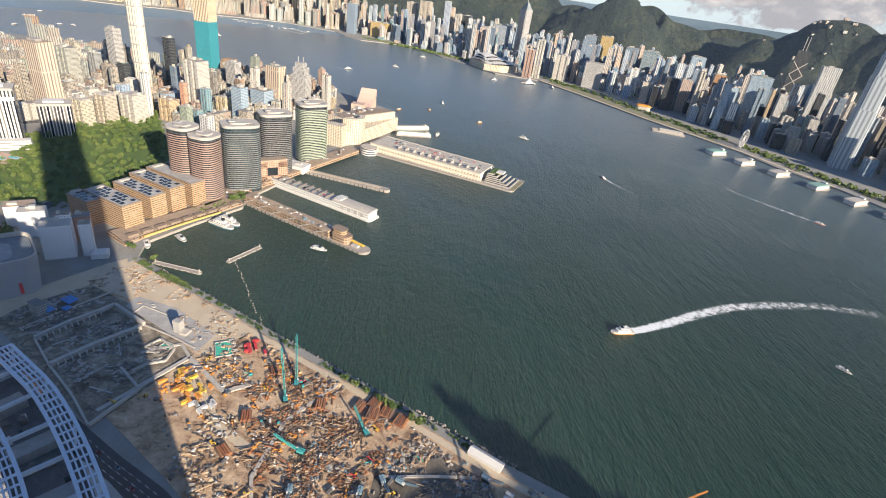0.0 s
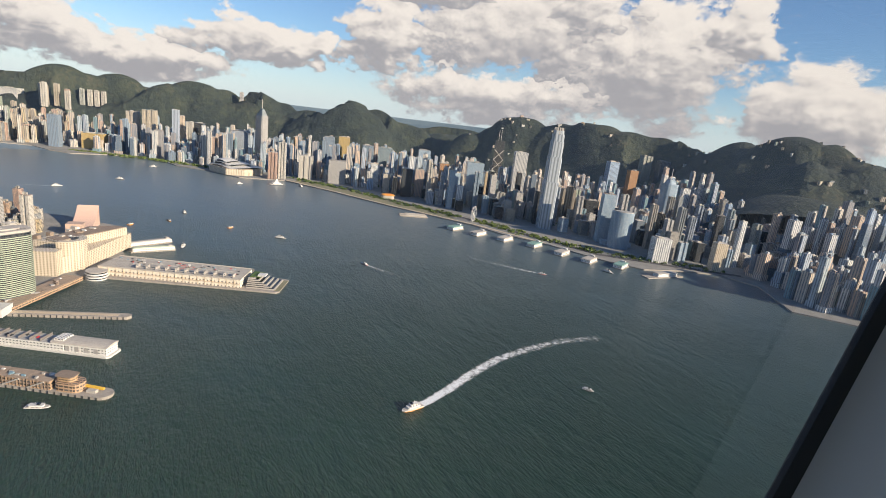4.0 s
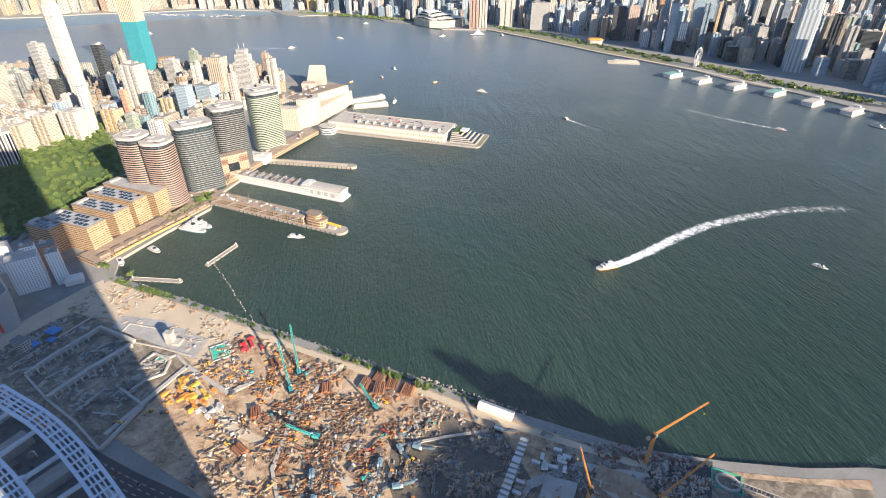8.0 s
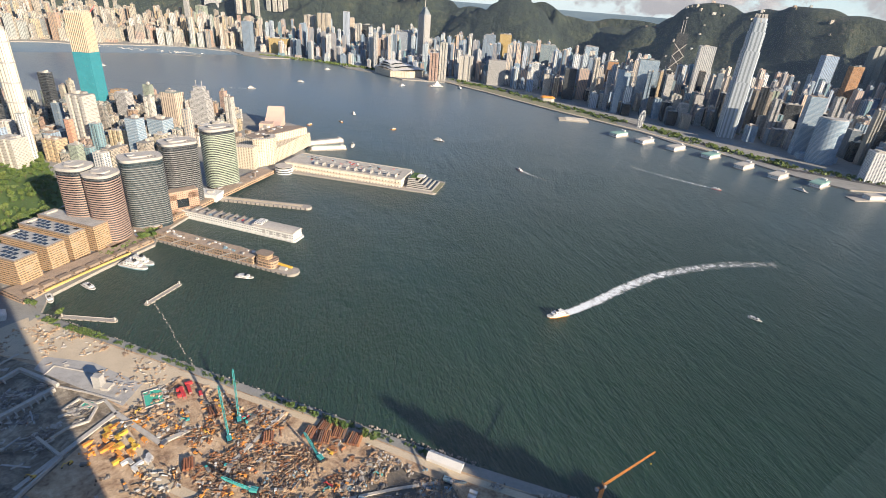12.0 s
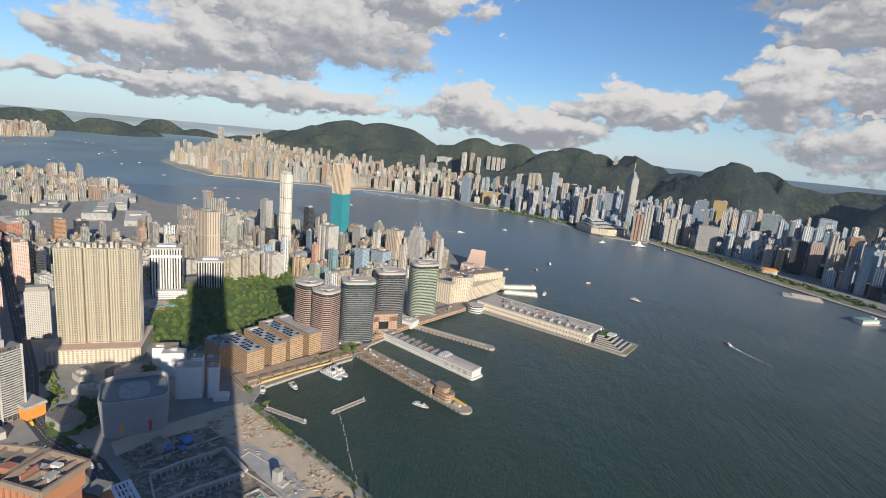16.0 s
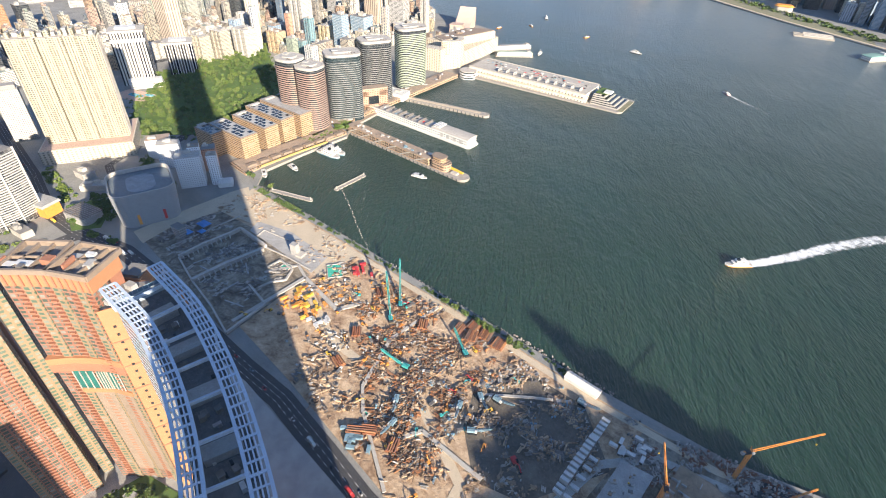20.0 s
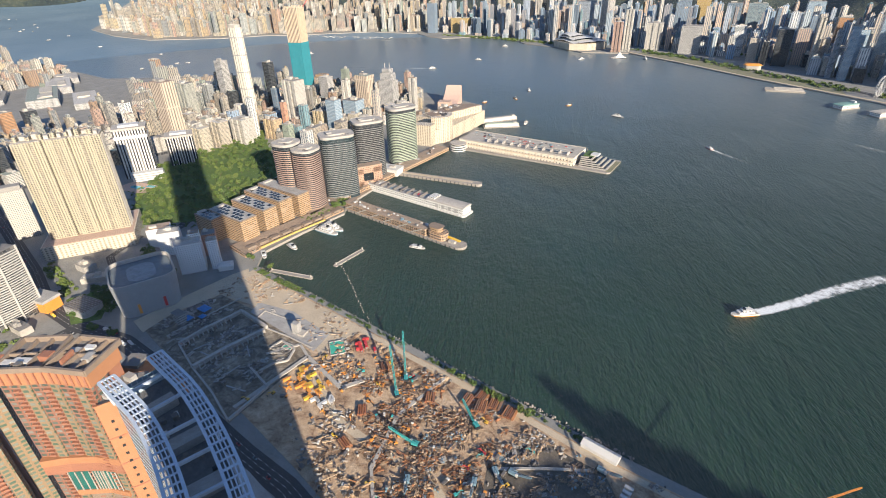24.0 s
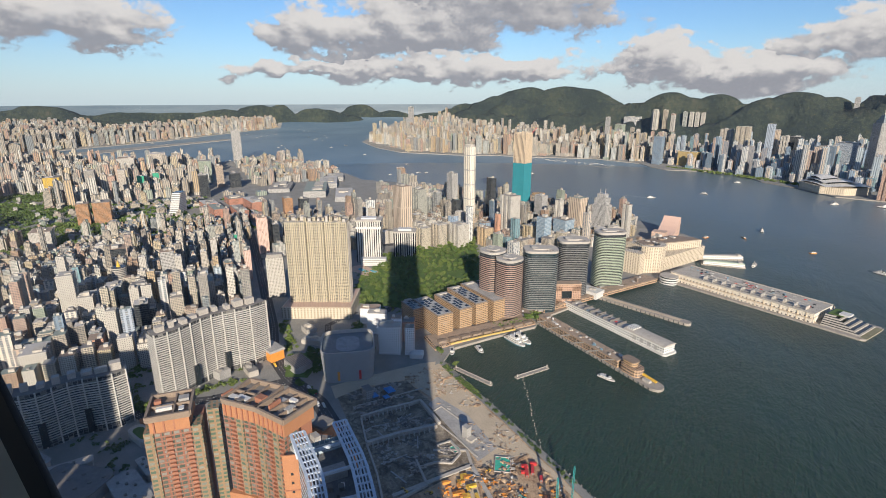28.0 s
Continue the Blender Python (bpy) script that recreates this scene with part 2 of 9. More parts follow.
bump.inputs["Strength"].default_value, bump.inputs["Distance"].default_value = 1.0, 25
k.put(bump.inputs["Height"], k.noise(p, 0.02, 6, 0.65))
k.put(b.inputs["Normal"], bump.outputs[0])
M_FARSEA, k, b = material("glowing_distant_sea", 0.5)
p = where(k)
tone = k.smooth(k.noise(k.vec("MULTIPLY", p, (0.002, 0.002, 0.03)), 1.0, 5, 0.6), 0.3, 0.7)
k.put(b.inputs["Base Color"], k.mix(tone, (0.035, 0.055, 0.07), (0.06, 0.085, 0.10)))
# blue emission stands in for mirrored sky and distance haze
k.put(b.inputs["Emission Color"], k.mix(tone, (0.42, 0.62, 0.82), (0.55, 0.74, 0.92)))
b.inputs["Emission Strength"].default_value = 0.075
CREAM = [(0.508, 0.384, 0.237), (0.461, 0.315, 0.244), (0.305, 0.35, 0.275), (0.388, 0.262, 0.173), (0.517, 0.429, 0.283), (0.249, 0.271, 0.275), (0.406, 0.359, 0.292), (0.461, 0.411, 0.33), (0.333, 0.288, 0.228), (0.465, 0.409, 0.324), (0.528, 0.487, 0.418), (0.379, 0.337, 0.274), (0.555, 0.508, 0.424), (0.4, 0.319, 0.246), (0.33, 0.309, 0.273), (0.488, 0.436, 0.368), (0.582, 0.548, 0.481), (0.416, 0.312, 0.253), (0.365, 0.368, 0.32), (0.497, 0.443, 0.343), (0.278, 0.248, 0.211), (0.554, 0.534, 0.472), (0.424, 0.437, 0.402), (0.278, 0.288, 0.283)]
COOL = [(0.589, 0.576, 0.563), (0.384, 0.435, 0.499), (0.64, 0.576, 0.486), (0.538, 0.461, 0.371), (0.256, 0.346, 0.435), (0.68, 0.68, 0.653), (0.461, 0.333, 0.256), (0.563, 0.55, 0.512), (0.128, 0.179, 0.23), (0.192, 0.256, 0.32), (0.512, 0.397, 0.307), (0.179, 0.307, 0.333), (0.307, 0.41, 0.538), (0.64, 0.486, 0.358), (0.282, 0.269, 0.269), (0.422, 0.486, 0.512)]
F_OLD = facade("tenement_wall", CREAM, 3.4, 3.0, (0.15, 0.85), (0.3, 0.85), grime=0.35)
F_RESI = facade("flat_tower_wall", CREAM, 2.6, 2.9, (0.25, 0.8), (0.35, 0.85))
# window colours of these two hold a bluish share of mirrored sky
F_COOL = facade("grey_tower_wall", COOL, 7.0, 3.6, (0.25, 0.8), (0.2, 0.9), (0.12, 0.15, 0.185))
F_GLASS = facade("glass_office_wall", [(0.22, 0.30, 0.36), (0.34, 0.40, 0.45), (0.14, 0.18, 0.23), (0.28, 0.36, 0.37), (0.42, 0.46, 0.52), (0.32, 0.27, 0.2)], 1.6, 3.8, (0.06, 0.94), (0.25, 0.97), (0.085, 0.12, 0.155), grime=0.1, shine=0.06)
F_OLD_I = facade("tenement_wall_far", CREAM, 3.4, 3.0, (0.15, 0.85), (0.3, 0.85), grime=0.35, island=True)
F_RESI_I = facade("flat_tower_wall_far", CREAM, 8.0, 3.0, (0.3, 0.72), (0.12, 0.95), (0.10, 0.11, 0.12), island=True)
# here too the window colour includes the sky's reflection
F_COOL_I = facade("grey_tower_wall_far", COOL, 7.5, 3.4, (0.3, 0.75), (0.1, 0.95), (0.13, 0.165, 0.205), island=True)
M_ASPHALT = plain("asphalt", (0.055, 0.055, 0.058), 0.85, var=0.3, scale=0.05, fine=0.6)
M_LANE = plain("road_paint", (0.6, 0.6, 0.57), 0.7, var=0.2)
M_SAND = plain("pale_sand", (0.52, 0.43, 0.31), 0.95, var=0.22, scale=0.05, fine=0.5)
M_CONC = plain("pale_concrete", (0.43, 0.40, 0.355), 0.9, var=0.25, scale=0.2, fine=1.5)
M_GREYC = plain("grey_concrete", (0.36, 0.35, 0.33), 0.85, var=0.4, scale=0.1, fine=1.0)
# wet soil, with the shade of a sunken pit put into its colour
M_DARKSOIL = plain("shaded_wet_soil", (0.135, 0.115, 0.09), 0.9, var=0.7, scale=0.06, fine=0.4, bump=0.5)
M_RUST = tinted("rusty_steel", [(0.30, 0.12, 0.06), (0.22, 0.10, 0.06), (0.36, 0.17, 0.08), (0.18, 0.11, 0.08)], 0.75, 0.2, 0.35, 0.8)
M_JUNK = plain("scrap_and_timber", (0.33, 0.235, 0.155), 0.85, var=0.6, scale=0.08, fine=0.35)
M_DIRTYSTEEL = plain("dirty_steel", (0.23, 0.21, 0.19), 0.6, 0.4, var=0.5, scale=0.1, fine=0.6)
M_TEAL = plain("teal_machine_paint", (0.06, 0.38, 0.36), 0.5, var=0.2)
M_LBLUE = plain("pale_blue_machine_paint", (0.20, 0.31, 0.37), 0.5, var=0.2)
M_ORANGE = plain("orange_machine_paint", (0.72, 0.30, 0.06), 0.5, var=0.2)
M_YELLOW = plain("yellow_paint", (0.70, 0.44, 0.06), 0.5, var=0.15)
M_RED = plain("red_paint", (0.55, 0.05, 0.05), 0.5, var=0.15)
M_WHITE = plain("white_paint", (0.61, 0.60, 0.57), 0.5, var=0.1)
M_DARKSTEEL = plain("dark_steel", (0.05, 0.052, 0.055), 0.5, 0.5, var=0.2)
M_TYRE = plain("black_rubber", (0.02, 0.02, 0.02), 0.9)
M_TARP = plain("blue_tarpaulin", (0.06, 0.22, 0.52), 0.6, var=0.25, scale=0.3)
M_GREENNET = plain("green_netting", (0.06, 0.42, 0.30), 0.9, var=0.5, scale=0.3, fine=1.5)
M_LATTICE = plain("pale_blue_painted_steel", (0.50, 0.57, 0.66), 0.5, var=0.12, scale=0.3)
M_TERRA = plain("orange_render", (0.42, 0.195, 0.095), 0.85, var=0.14, scale=0.2)
M_TERRA2 = plain("terracotta_band", (0.34, 0.15, 0.09), 0.85, var=0.15)
M_ROOFDECK = plain("roof_deck", (0.20, 0.19, 0.18), 0.9, var=0.3, scale=0.2, fine=1.0)
M_BROWNROOF = plain("brown_tile_roof", (0.26, 0.20, 0.15), 0.8, var=0.25)
M_GLASSDK = plain("dark_window_glass", (0.02, 0.026, 0.03), 0.08, var=0.2)
M_GLASSGN = plain("green_window_glass", (0.03, 0.14, 0.12), 0.1, var=0.3)
M_GRASS = plain("clipped_grass", (0.09, 0.15, 0.035), 0.95, var=0.4, scale=0.06, fine=0.7)
M_POOL = plain("pool_water", (0.12, 0.42, 0.52), 0.1, var=0.1)
M_PAVE = plain("pink_paving", (0.50, 0.36, 0.28), 0.9, var=0.2)
M_BAND = plain("pale_spandrel", (0.50, 0.46, 0.42), 0.6, var=0.12)
M_BANDPINK = plain("brown_spandrel", (0.36, 0.25, 0.195), 0.6, var=0.12)
M_BANDGREEN = plain("green_spandrel", (0.36, 0.42, 0.31), 0.6, var=0.12)
M_TEALNET = plain("teal_scaffold_netting", (0.03, 0.23, 0.27), 0.85, var=0.25, scale=0.08)
M_TRUNK = plain("bark", (0.12, 0.085, 0.06), 0.95)
M_LEAF, k, b = material("leaves", 0.7)
r = k("ShaderNodeObjectInfo").outputs["Random"]
c = k.ramp(k.math("FRACT", k.math("ADD", r, k.math("MULTIPLY", k("ShaderNodeNewGeometry").outputs["Random Per Island"], 0.45))), [(0.0, (0.055, 0.10, 0.018)), (0.35, (0.09, 0.145, 0.026)), (0.7, (0.14, 0.18, 0.04)), (1.0, (0.065, 0.115, 0.036))])
k.put(b.inputs["Base Color"], c)
M_FOAM, k, b = material("foam", 0.9)
b.inputs["Base Color"].default_value = (0.75, 0.78, 0.78, 1)
uv = k("ShaderNodeUVMap").outputs[0]
sx = k("ShaderNodeSeparateXYZ", uv)
edge = k.math("MULTIPLY", k.math("MULTIPLY", sx.outputs[0], k.math("SUBTRACT", 1.0, sx.outputs[0])), 4.0)
den = k.math("MULTIPLY", edge, sx.outputs[1])
nz = k.noise(k.vec("MULTIPLY", where(k), (0.12, 0.12, 0.0)), 1.0, 6, 0.7)
a = k.smooth(k.math("ADD", den, k.math("MULTIPLY", k.math("SUBTRACT", nz, 0.5), 1.7)), 0.25, 0.95)
mixs = k("ShaderNodeMixShader", a, k("ShaderNodeBsdfTransparent").outputs[0], b.outputs[0])
for n in k.t.nodes:
    if n.bl_idname == "ShaderNodeOutputMaterial":
        k.put(n.inputs[0], mixs.outputs[0])

F_ARCH1 = facade("red_brick_wall", [(0.25, 0.11, 0.073)], 4.0, 3.1, (0.12, 0.82), (0.24, 0.84), (0.08, 0.105, 0.085), trim=(0.14, (0.30, 0.17, 0.115)), grime=0.2)
F_ARCH2 = facade("sand_wall", [(0.27, 0.185, 0.11)], 4.2, 3.1, (0.12, 0.8), (0.25, 0.8), (0.10, 0.15, 0.11), grime=0.12)
F_APT = facade("cream_flat_wall", [(0.43, 0.375, 0.265)], 4.2, 2.9, (0.2, 0.72), (0.25, 0.85), (0.06, 0.06, 0.058), grime=0.12)
F_STRIPE = facade("striped_hotel_wall", [(0.66, 0.63, 0.58)], 5.4, 90.0, (0.26, 0.98), (0.0, 0.93), (0.015, 0.016, 0.022), grime=0.1)
F_PINSTRIPE = facade("pinstripe_wall", [(0.54, 0.44, 0.34)], 7.0, 90.0, (0.6, 0.98), (0.0, 0.97), (0.20, 0.17, 0.14), grime=0.15)
M_FINWALL = plain("dark_bronze_wall", (0.15, 0.13, 0.115), 0.6, var=0.3, scale=0.05)
F_SILVERFAR = facade("silver_mullioned_wall", [(0.40, 0.44, 0.47)], 13.0, 400.0, (0.35, 0.8), (0.0, 0.95), (0.20, 0.24, 0.27), grime=0.08, shine=0.2)
F_WHITEFLAT = facade("bright_white_flat_wall", [(0.76, 0.77, 0.77)], 3.0, 3.0, (0.3, 0.7), (0.35, 0.8), (0.16, 0.17, 0.18), grime=0.1)
F_SLIM = facade("slim_cream_wall", [(0.70, 0.65, 0.54)], 9.5, 400.0, (0.42, 0.62), (0.0, 0.95), (0.22, 0.20, 0.17), grime=0.1)
F_BROWN = facade("bronze_block_wall", [(0.43, 0.285, 0.16)], 4.4, 3.4, (0.08, 0.92), (0.4, 0.85), (0.13, 0.10, 0.07), grime=0.15)
F_CREAMH = facade("cream_hotel_wall", [(0.58, 0.50, 0.38)], 6.0, 3.6, (0.3, 0.75), (0.25, 0.8), (0.20, 0.17, 0.13), grime=0.1)
F_SHIP = facade("white_deck_wall", [(0.68, 0.67, 0.63)], 5.0, 4.2, (0.25, 0.75), (0.35, 0.75), (0.10, 0.11, 0.12), grime=0.1)
F_PIERH = facade("brown_pier_wall", [(0.45, 0.30, 0.19)], 7.0, 4.6, (0.1, 0.9), (0.25, 0.8), (0.09, 0.075, 0.06), grime=0.3)
F_BALC = facade("balcony_wall", [(0.25, 0.25, 0.24)], 6.0, 3.1, (0.08, 0.92), (0.05, 0.95), (0.04, 0.043, 0.047), grime=0.15)
F_SILVER = facade("silver_glass_wall", [(0.34, 0.38, 0.40)], 1.6, 4.0, (0.1, 0.9), (0.3, 0.95), (0.10, 0.13, 0.15), grime=0.08)
F_BLUEG = facade("pale_blue_glass_wall", [(0.40, 0.48, 0.54)], 2.2, 3.6, (0.06, 0.94), (0.2, 0.95), (0.16, 0.24, 0.31), grime=0.08)
F_WHITEB = facade("white_banded_wall", [(0.74, 0.73, 0.70)], 60.0, 4.4, (0.02, 0.98), (0.45, 0.95), (0.10, 0.13, 0.14), grime=0.1)
F_ORANGE = facade("copper_wall", [(0.46, 0.25, 0.13)], 2.4, 3.6, (0.1, 0.9), (0.3, 0.9), (0.12, 0.08, 0.05), grime=0.1)
F_DARKG = facade("dark_glass_wall", [(0.08, 0.085, 0.09)], 2.0, 3.8, (0.06, 0.94), (0.2, 0.95), (0.014, 0.02, 0.026), grime=0.1, blinds=0.15)
F_GOLD = facade("gold_glass_wall", [(0.48, 0.36, 0.16)], 2.4, 3.6, (0.1, 0.9), (0.3, 0.9), (0.26, 0.18, 0.07), grime=0.1)
F_PINK = facade("pink_wall", [(0.66, 0.46, 0.38)], 3.4, 3.0, (0.25, 0.7), (0.35, 0.8), (0.1, 0.09, 0.08), grime=0.12)
F_WHITE = facade("white_flat_wall", [(0.47, 0.445, 0.395)], 2.8, 3.0, (0.3, 0.72), (0.35, 0.82), (0.10, 0.10, 0.10), grime=0.12)
F_GREY = facade("grey_panel_wall", [(0.42, 0.41, 0.39)], 2.6, 3.2, (0.2, 0.82), (0.3, 0.85), (0.06, 0.065, 0.07), grime=0.15)
F_TERRA = facade("terracotta_wall", [(0.55, 0.30, 0.20)], 2.8, 3.0, (0.25, 0.75), (0.35, 0.82), (0.08, 0.07, 0.06), grime=0.15)
F_SCAFF = facade("yellow_scaffold_wall", [(0.62, 0.42, 0.07)], 2.4, 2.0, (0.1, 0.9), (0.2, 0.8), (0.36, 0.24, 0.05), grime=0.2)
F_BRICKC = facade("campus_brick_wall", [(0.42, 0.20, 0.14)], 4.0, 3.6, (0.15, 0.85), (0.4, 0.8), (0.08, 0.06, 0.05), grime=0.15)

M_BALCEDGE = plain("balcony_render", (0.52, 0.505, 0.465), 0.8, var=0.25, scale=0.2)
M_CREAMTRIM = plain("cream_trim", (0.62, 0.50, 0.36), 0.8, var=0.15)
M_DARKDECK = plain("dark_roof_deck", (0.14, 0.14, 0.145), 0.9, var=0.35, scale=0.3)
M_ROOFGN = plain("grey_green_roof", (0.20, 0.215, 0.19), 0.7, var=0.12, scale=0.05)
M_MUD, k, b = material("basement_mud", 0.9)
p = where(k)
patch = k.math("ADD", k.math("MULTIPLY", k.noise(p, 0.05, 6, 0.65, 1.5), 0.7), k.math("MULTIPLY", k.noise(p, 0.4, 5, 0.7), 0.3))
k.put(b.inputs["Base Color"], k.ramp(patch, [(0.34, (0.075, 0.062, 0.046)), (0.45, (0.16, 0.13, 0.095)), (0.55, (0.28, 0.235, 0.175)), (0.68, (0.46, 0.41, 0.32))]))
M_BANDDK = plain("grey_spandrel", (0.24, 0.235, 0.22), 0.6, var=0.15)
F_TEALG = facade("teal_glass_wall", [(0.05, 0.075, 0.085)], 2.0, 3.7, (0.06, 0.94), (0.2, 0.95), (0.010, 0.022, 0.027), grime=0.1, blinds=0.1)
F_GATE = facade("tan_grid_wall", [(0.44, 0.285, 0.20)], 3.4, 3.6, (0.25, 0.78), (0.25, 0.78), (0.16, 0.10, 0.07), grime=0.15)
F_TERM = facade("terminal_wall", [(0.74, 0.67, 0.55)], 7.4, 8.6, (0.32, 0.68), (0.42, 0.74), (0.10, 0.10, 0.10), grime=0.25)
M_DECK = plain("brown_timber_deck", (0.33, 0.255, 0.19), 0.85, var=0.4, scale=0.1, fine=0.8)
M_DECKPALE = plain("pale_roof_deck", (0.42, 0.39, 0.34), 0.85, var=0.3, scale=0.08, fine=0.5)
M_DECKGREEN = plain("planted_tip_deck", (0.22, 0.21, 0.13), 0.9, var=0.4, scale=0.15)
M_GANG = plain("faded_yellow_paint", (0.60, 0.42, 0.13), 0.7, var=0.3, scale=0.2)
M_DARKSCRAP = plain("dark_rusty_scrap", (0.12, 0.08, 0.055), 0.8, var=0.6, scale=0.2, fine=0.6)

# ---- tools for building
def near(x, y):
    """How much of its true distance a far place keeps: beyond 3 km the distance is drawn in so that all lies within the lens's reach."""
    r = math.hypot(x, y)
    return 1.0 if r <= 3000 else (3000 + 1800 * (1 - math.exp(-(r - 3000) / 1800))) / r


def drawn(x, y, z):
    s = near(x, y)
    return (x * s, y * s, EYE.z + (z - EYE.z) * s)


class Solid:
    """Collects prisms and boxes in metres, with u along the walls and v up, and makes one mesh of them."""

    def __init__(self):
        self.v, self.f, self.uv, self.m = [], [], [], []

    def face(self, pts, uvs, mat=0):
        n = len(self.v)
        self.v += [tuple(p) for p in pts]
        self.f.append(tuple(range(n, n + len(pts))))
        self.uv += uvs
        self.m.append(mat)

    def prism(self, pts, z0, z1, side=0, top=0, cap=True, taper=1.0, v0=None, base=False):
        cx, cy = sum(p[0] for p in pts) / len(pts), sum(p[1] for p in pts) / len(pts)
        up = [(cx + (x - cx) * taper, cy + (y - cy) * taper) for x, y in pts]
        n, v0 = len(self.v), z0 if v0 is None else v0
        self.v += [(x, y, z0) for x, y in pts] + [(x, y, z1) for x, y in up]
        c, u = len(pts), 0.0
        for i in range(c):
            j = (i + 1) % c
            w = math.dist(pts[i], pts[j])
            self.f.append((n + i, n + j, n + c + j, n + c + i))
            self.uv += [(u, v0), (u + w, v0), (u + w, v0 + z1 - z0), (u, v0 + z1 - z0)]
            self.m.append(side)
            u += math.ceil(w / 3) * 3
        if cap:
            self.f.append(tuple(range(n + c, n + 2 * c)))
            self.uv += list(up)
            self.m.append(top)
        if base:
            self.f.append(tuple(range(n + c - 1, n - 1, -1)))
            self.uv += list(reversed(pts))
            self.m.append(top)
        return self

    def box(self, x, y, w, d, z0, z1, yaw=0.0, side=0, top=0, base=False, taper=1.0):
        c, s = math.cos(radians(yaw)), math.sin(radians(yaw))
        pts = [(x + c * a - s * b, y + s * a + c * b) for a, b in ((-w / 2, -d / 2), (w / 2, -d / 2), (w / 2, d / 2), (-w / 2, d / 2))]
        return self.prism(pts, z0, z1, side, top, base=base, taper=taper)

    def beam(self, p, q, w, h=None, mat=0):
        """A straight bar of square section from p to q."""
        p, q, h = Vector(p), Vector(q), h or w
        a = (q - p).normalized()
        s = a.cross(Vector((0, 0, 1))) if abs(a.z) < 0.99 else Vector((1, 0, 0))
        s.normalize()
        t = s.cross(a)
        s, t = s * w / 2, t * h / 2
        ring = [s + t, t - s, -s - t, s - t]
        n, L = len(self.v), (q - p).length
        self.v += [tuple(p + r) for r in ring] + [tuple(q + r) for r in ring]
        for i in range(4):
            j = (i + 1) % 4
            self.f.append((n + i, n + j, n + 4 + j, n + 4 + i))
            self.uv += [(0, 0), (w, 0), (w, L), (0, L)]
            self.m.append(mat)
        self.f += [(n + 3, n + 2, n + 1, n), (n + 4, n + 5, n + 6, n + 7)]
        self.uv += [(0, 0), (w, 0), (w, h), (0, h)] * 2
        self.m += [mat, mat]
        return self

    def mesh(self, name, mats):
        me = bpy.data.meshes.new(name)
        me.from_pydata(self.v, [], self.f)
        for mt in mats:
            me.materials.append(mt)
        me.polygons.foreach_set("material_index", self.m)
        layer = me.uv_layers.new(name="UVMap")
        layer.data.foreach_set("uv", [c for p in self.uv for c in p])
        me.update()
        return me

    def make(self, name, mats, parent=None, label=""):
        ob = new(name, self.mesh(name, mats if isinstance(mats, (list, tuple)) else [mats]))
        if parent:
            ob.parent = parent
        return tagged(ob, label)


def rounded(w, d, r, n=4):
    """A rectangle with rounded corners, counter-clockwise."""
    out = []
    for cx, cy, a0 in ((w / 2 - r, -d / 2 + r, -90), (w / 2 - r, d / 2 - r, 0), (-w / 2 + r, d / 2 - r, 90), (-w / 2 + r, -d / 2 + r, 180)):
        out += [(cx + r * math.cos(radians(a0 + 90 * i / n)), cy + r * math.sin(radians(a0 + 90 * i / n))) for i in range(n + 1)]
    return out


def rect(w, d):
    return [(-w / 2, -d / 2), (w / 2, -d / 2), (w / 2, d / 2), (-w / 2, d / 2)]


def scaled(pts, s):
    return [(x * s, y * s) for x, y in pts]


def put(ob, x, y, z=4.0, yaw=0.0):
    """Stands a thing at its true place, drawn in if it is far off."""
    s = near(x, y)
    ob.matrix_world = pose(*drawn(x, y, z), 0, 0, yaw) @ Matrix.Scale(s, 4)
    return ob


def inside(x, y, poly):
    hit = False
    for (x1, y1), (x2, y2) in zip(poly, poly[1:] + poly[:1]):
        if (y1 > y) != (y2 > y) and x < (x2 - x1) * (y - y1) / (y2 - y1) + x1:
            hit = not hit
    return hit


rnd = random.Random(7)
TAKEN = []     # discs of ground already built on: x, y, radius


def free(x, y, r):
    return all((x - a) ** 2 + (y - b) ** 2 > (r + c) ** 2 for a, b, c in TAKEN)


def block(name, x, y, w, d, h, yaw, mat, label, category="building", group="", z=4.0, rng=rnd, notch=0, podium=0, bits=3):
    """A plain city building: storeys of windows, parapet roof and roof plant; notch: recesses in its long sides."""
    pts = rect(w, d)
    if notch:
        pts, q = [], notch
        t, g = w / (2 * q + 1), min(d * 0.16, 3.5)
        for i in range(2 * q + 1):
            o = -d / 2 + (g if i % 2 else 0)
            pts += [(-w / 2 + i * t, o), (-w / 2 + (i + 1) * t, o)]
        for i in range(2 * q, -1, -1):
            o = d / 2 - (g if i % 2 else 0)
            pts += [(-w / 2 + (i + 1) * t, o), (-w / 2 + i * t, o)]
    body = Solid().prism(pts, 0, h)
    ob = body.make(name, mat)
    r = Solid()
    r.prism(scaled(pts, 0.985), h - 0.1, h + 0.25)
    top = r.make("roof", M_ROOF, ob)
    for _ in range(bits):
        bw, bd = w * rng.uniform(0.18, 0.42), d * rng.uniform(0.18, 0.42)
        bx, by = rng.uniform(-1, 1) * (w - bw) * 0.4, rng.uniform(-1, 1) * (d - bd) * 0.4
        r = Solid().box(bx, by, bw, bd, h, h + rng.uniform(2, 6.5))
        if bw > 4:
            r.box(bx, by, bw * 1.06, bd * 1.06, h + 2.0, h + 2.4)
        r.make("roof_house", M_PLANT, top)
    if podium:
        Solid().box(0, 0, w * 1.25, d * 1.25, 0, podium).make("podium", mat, ob)
    put(ob, x, y, z, yaw)
    return tagged(ob, label, category, group)


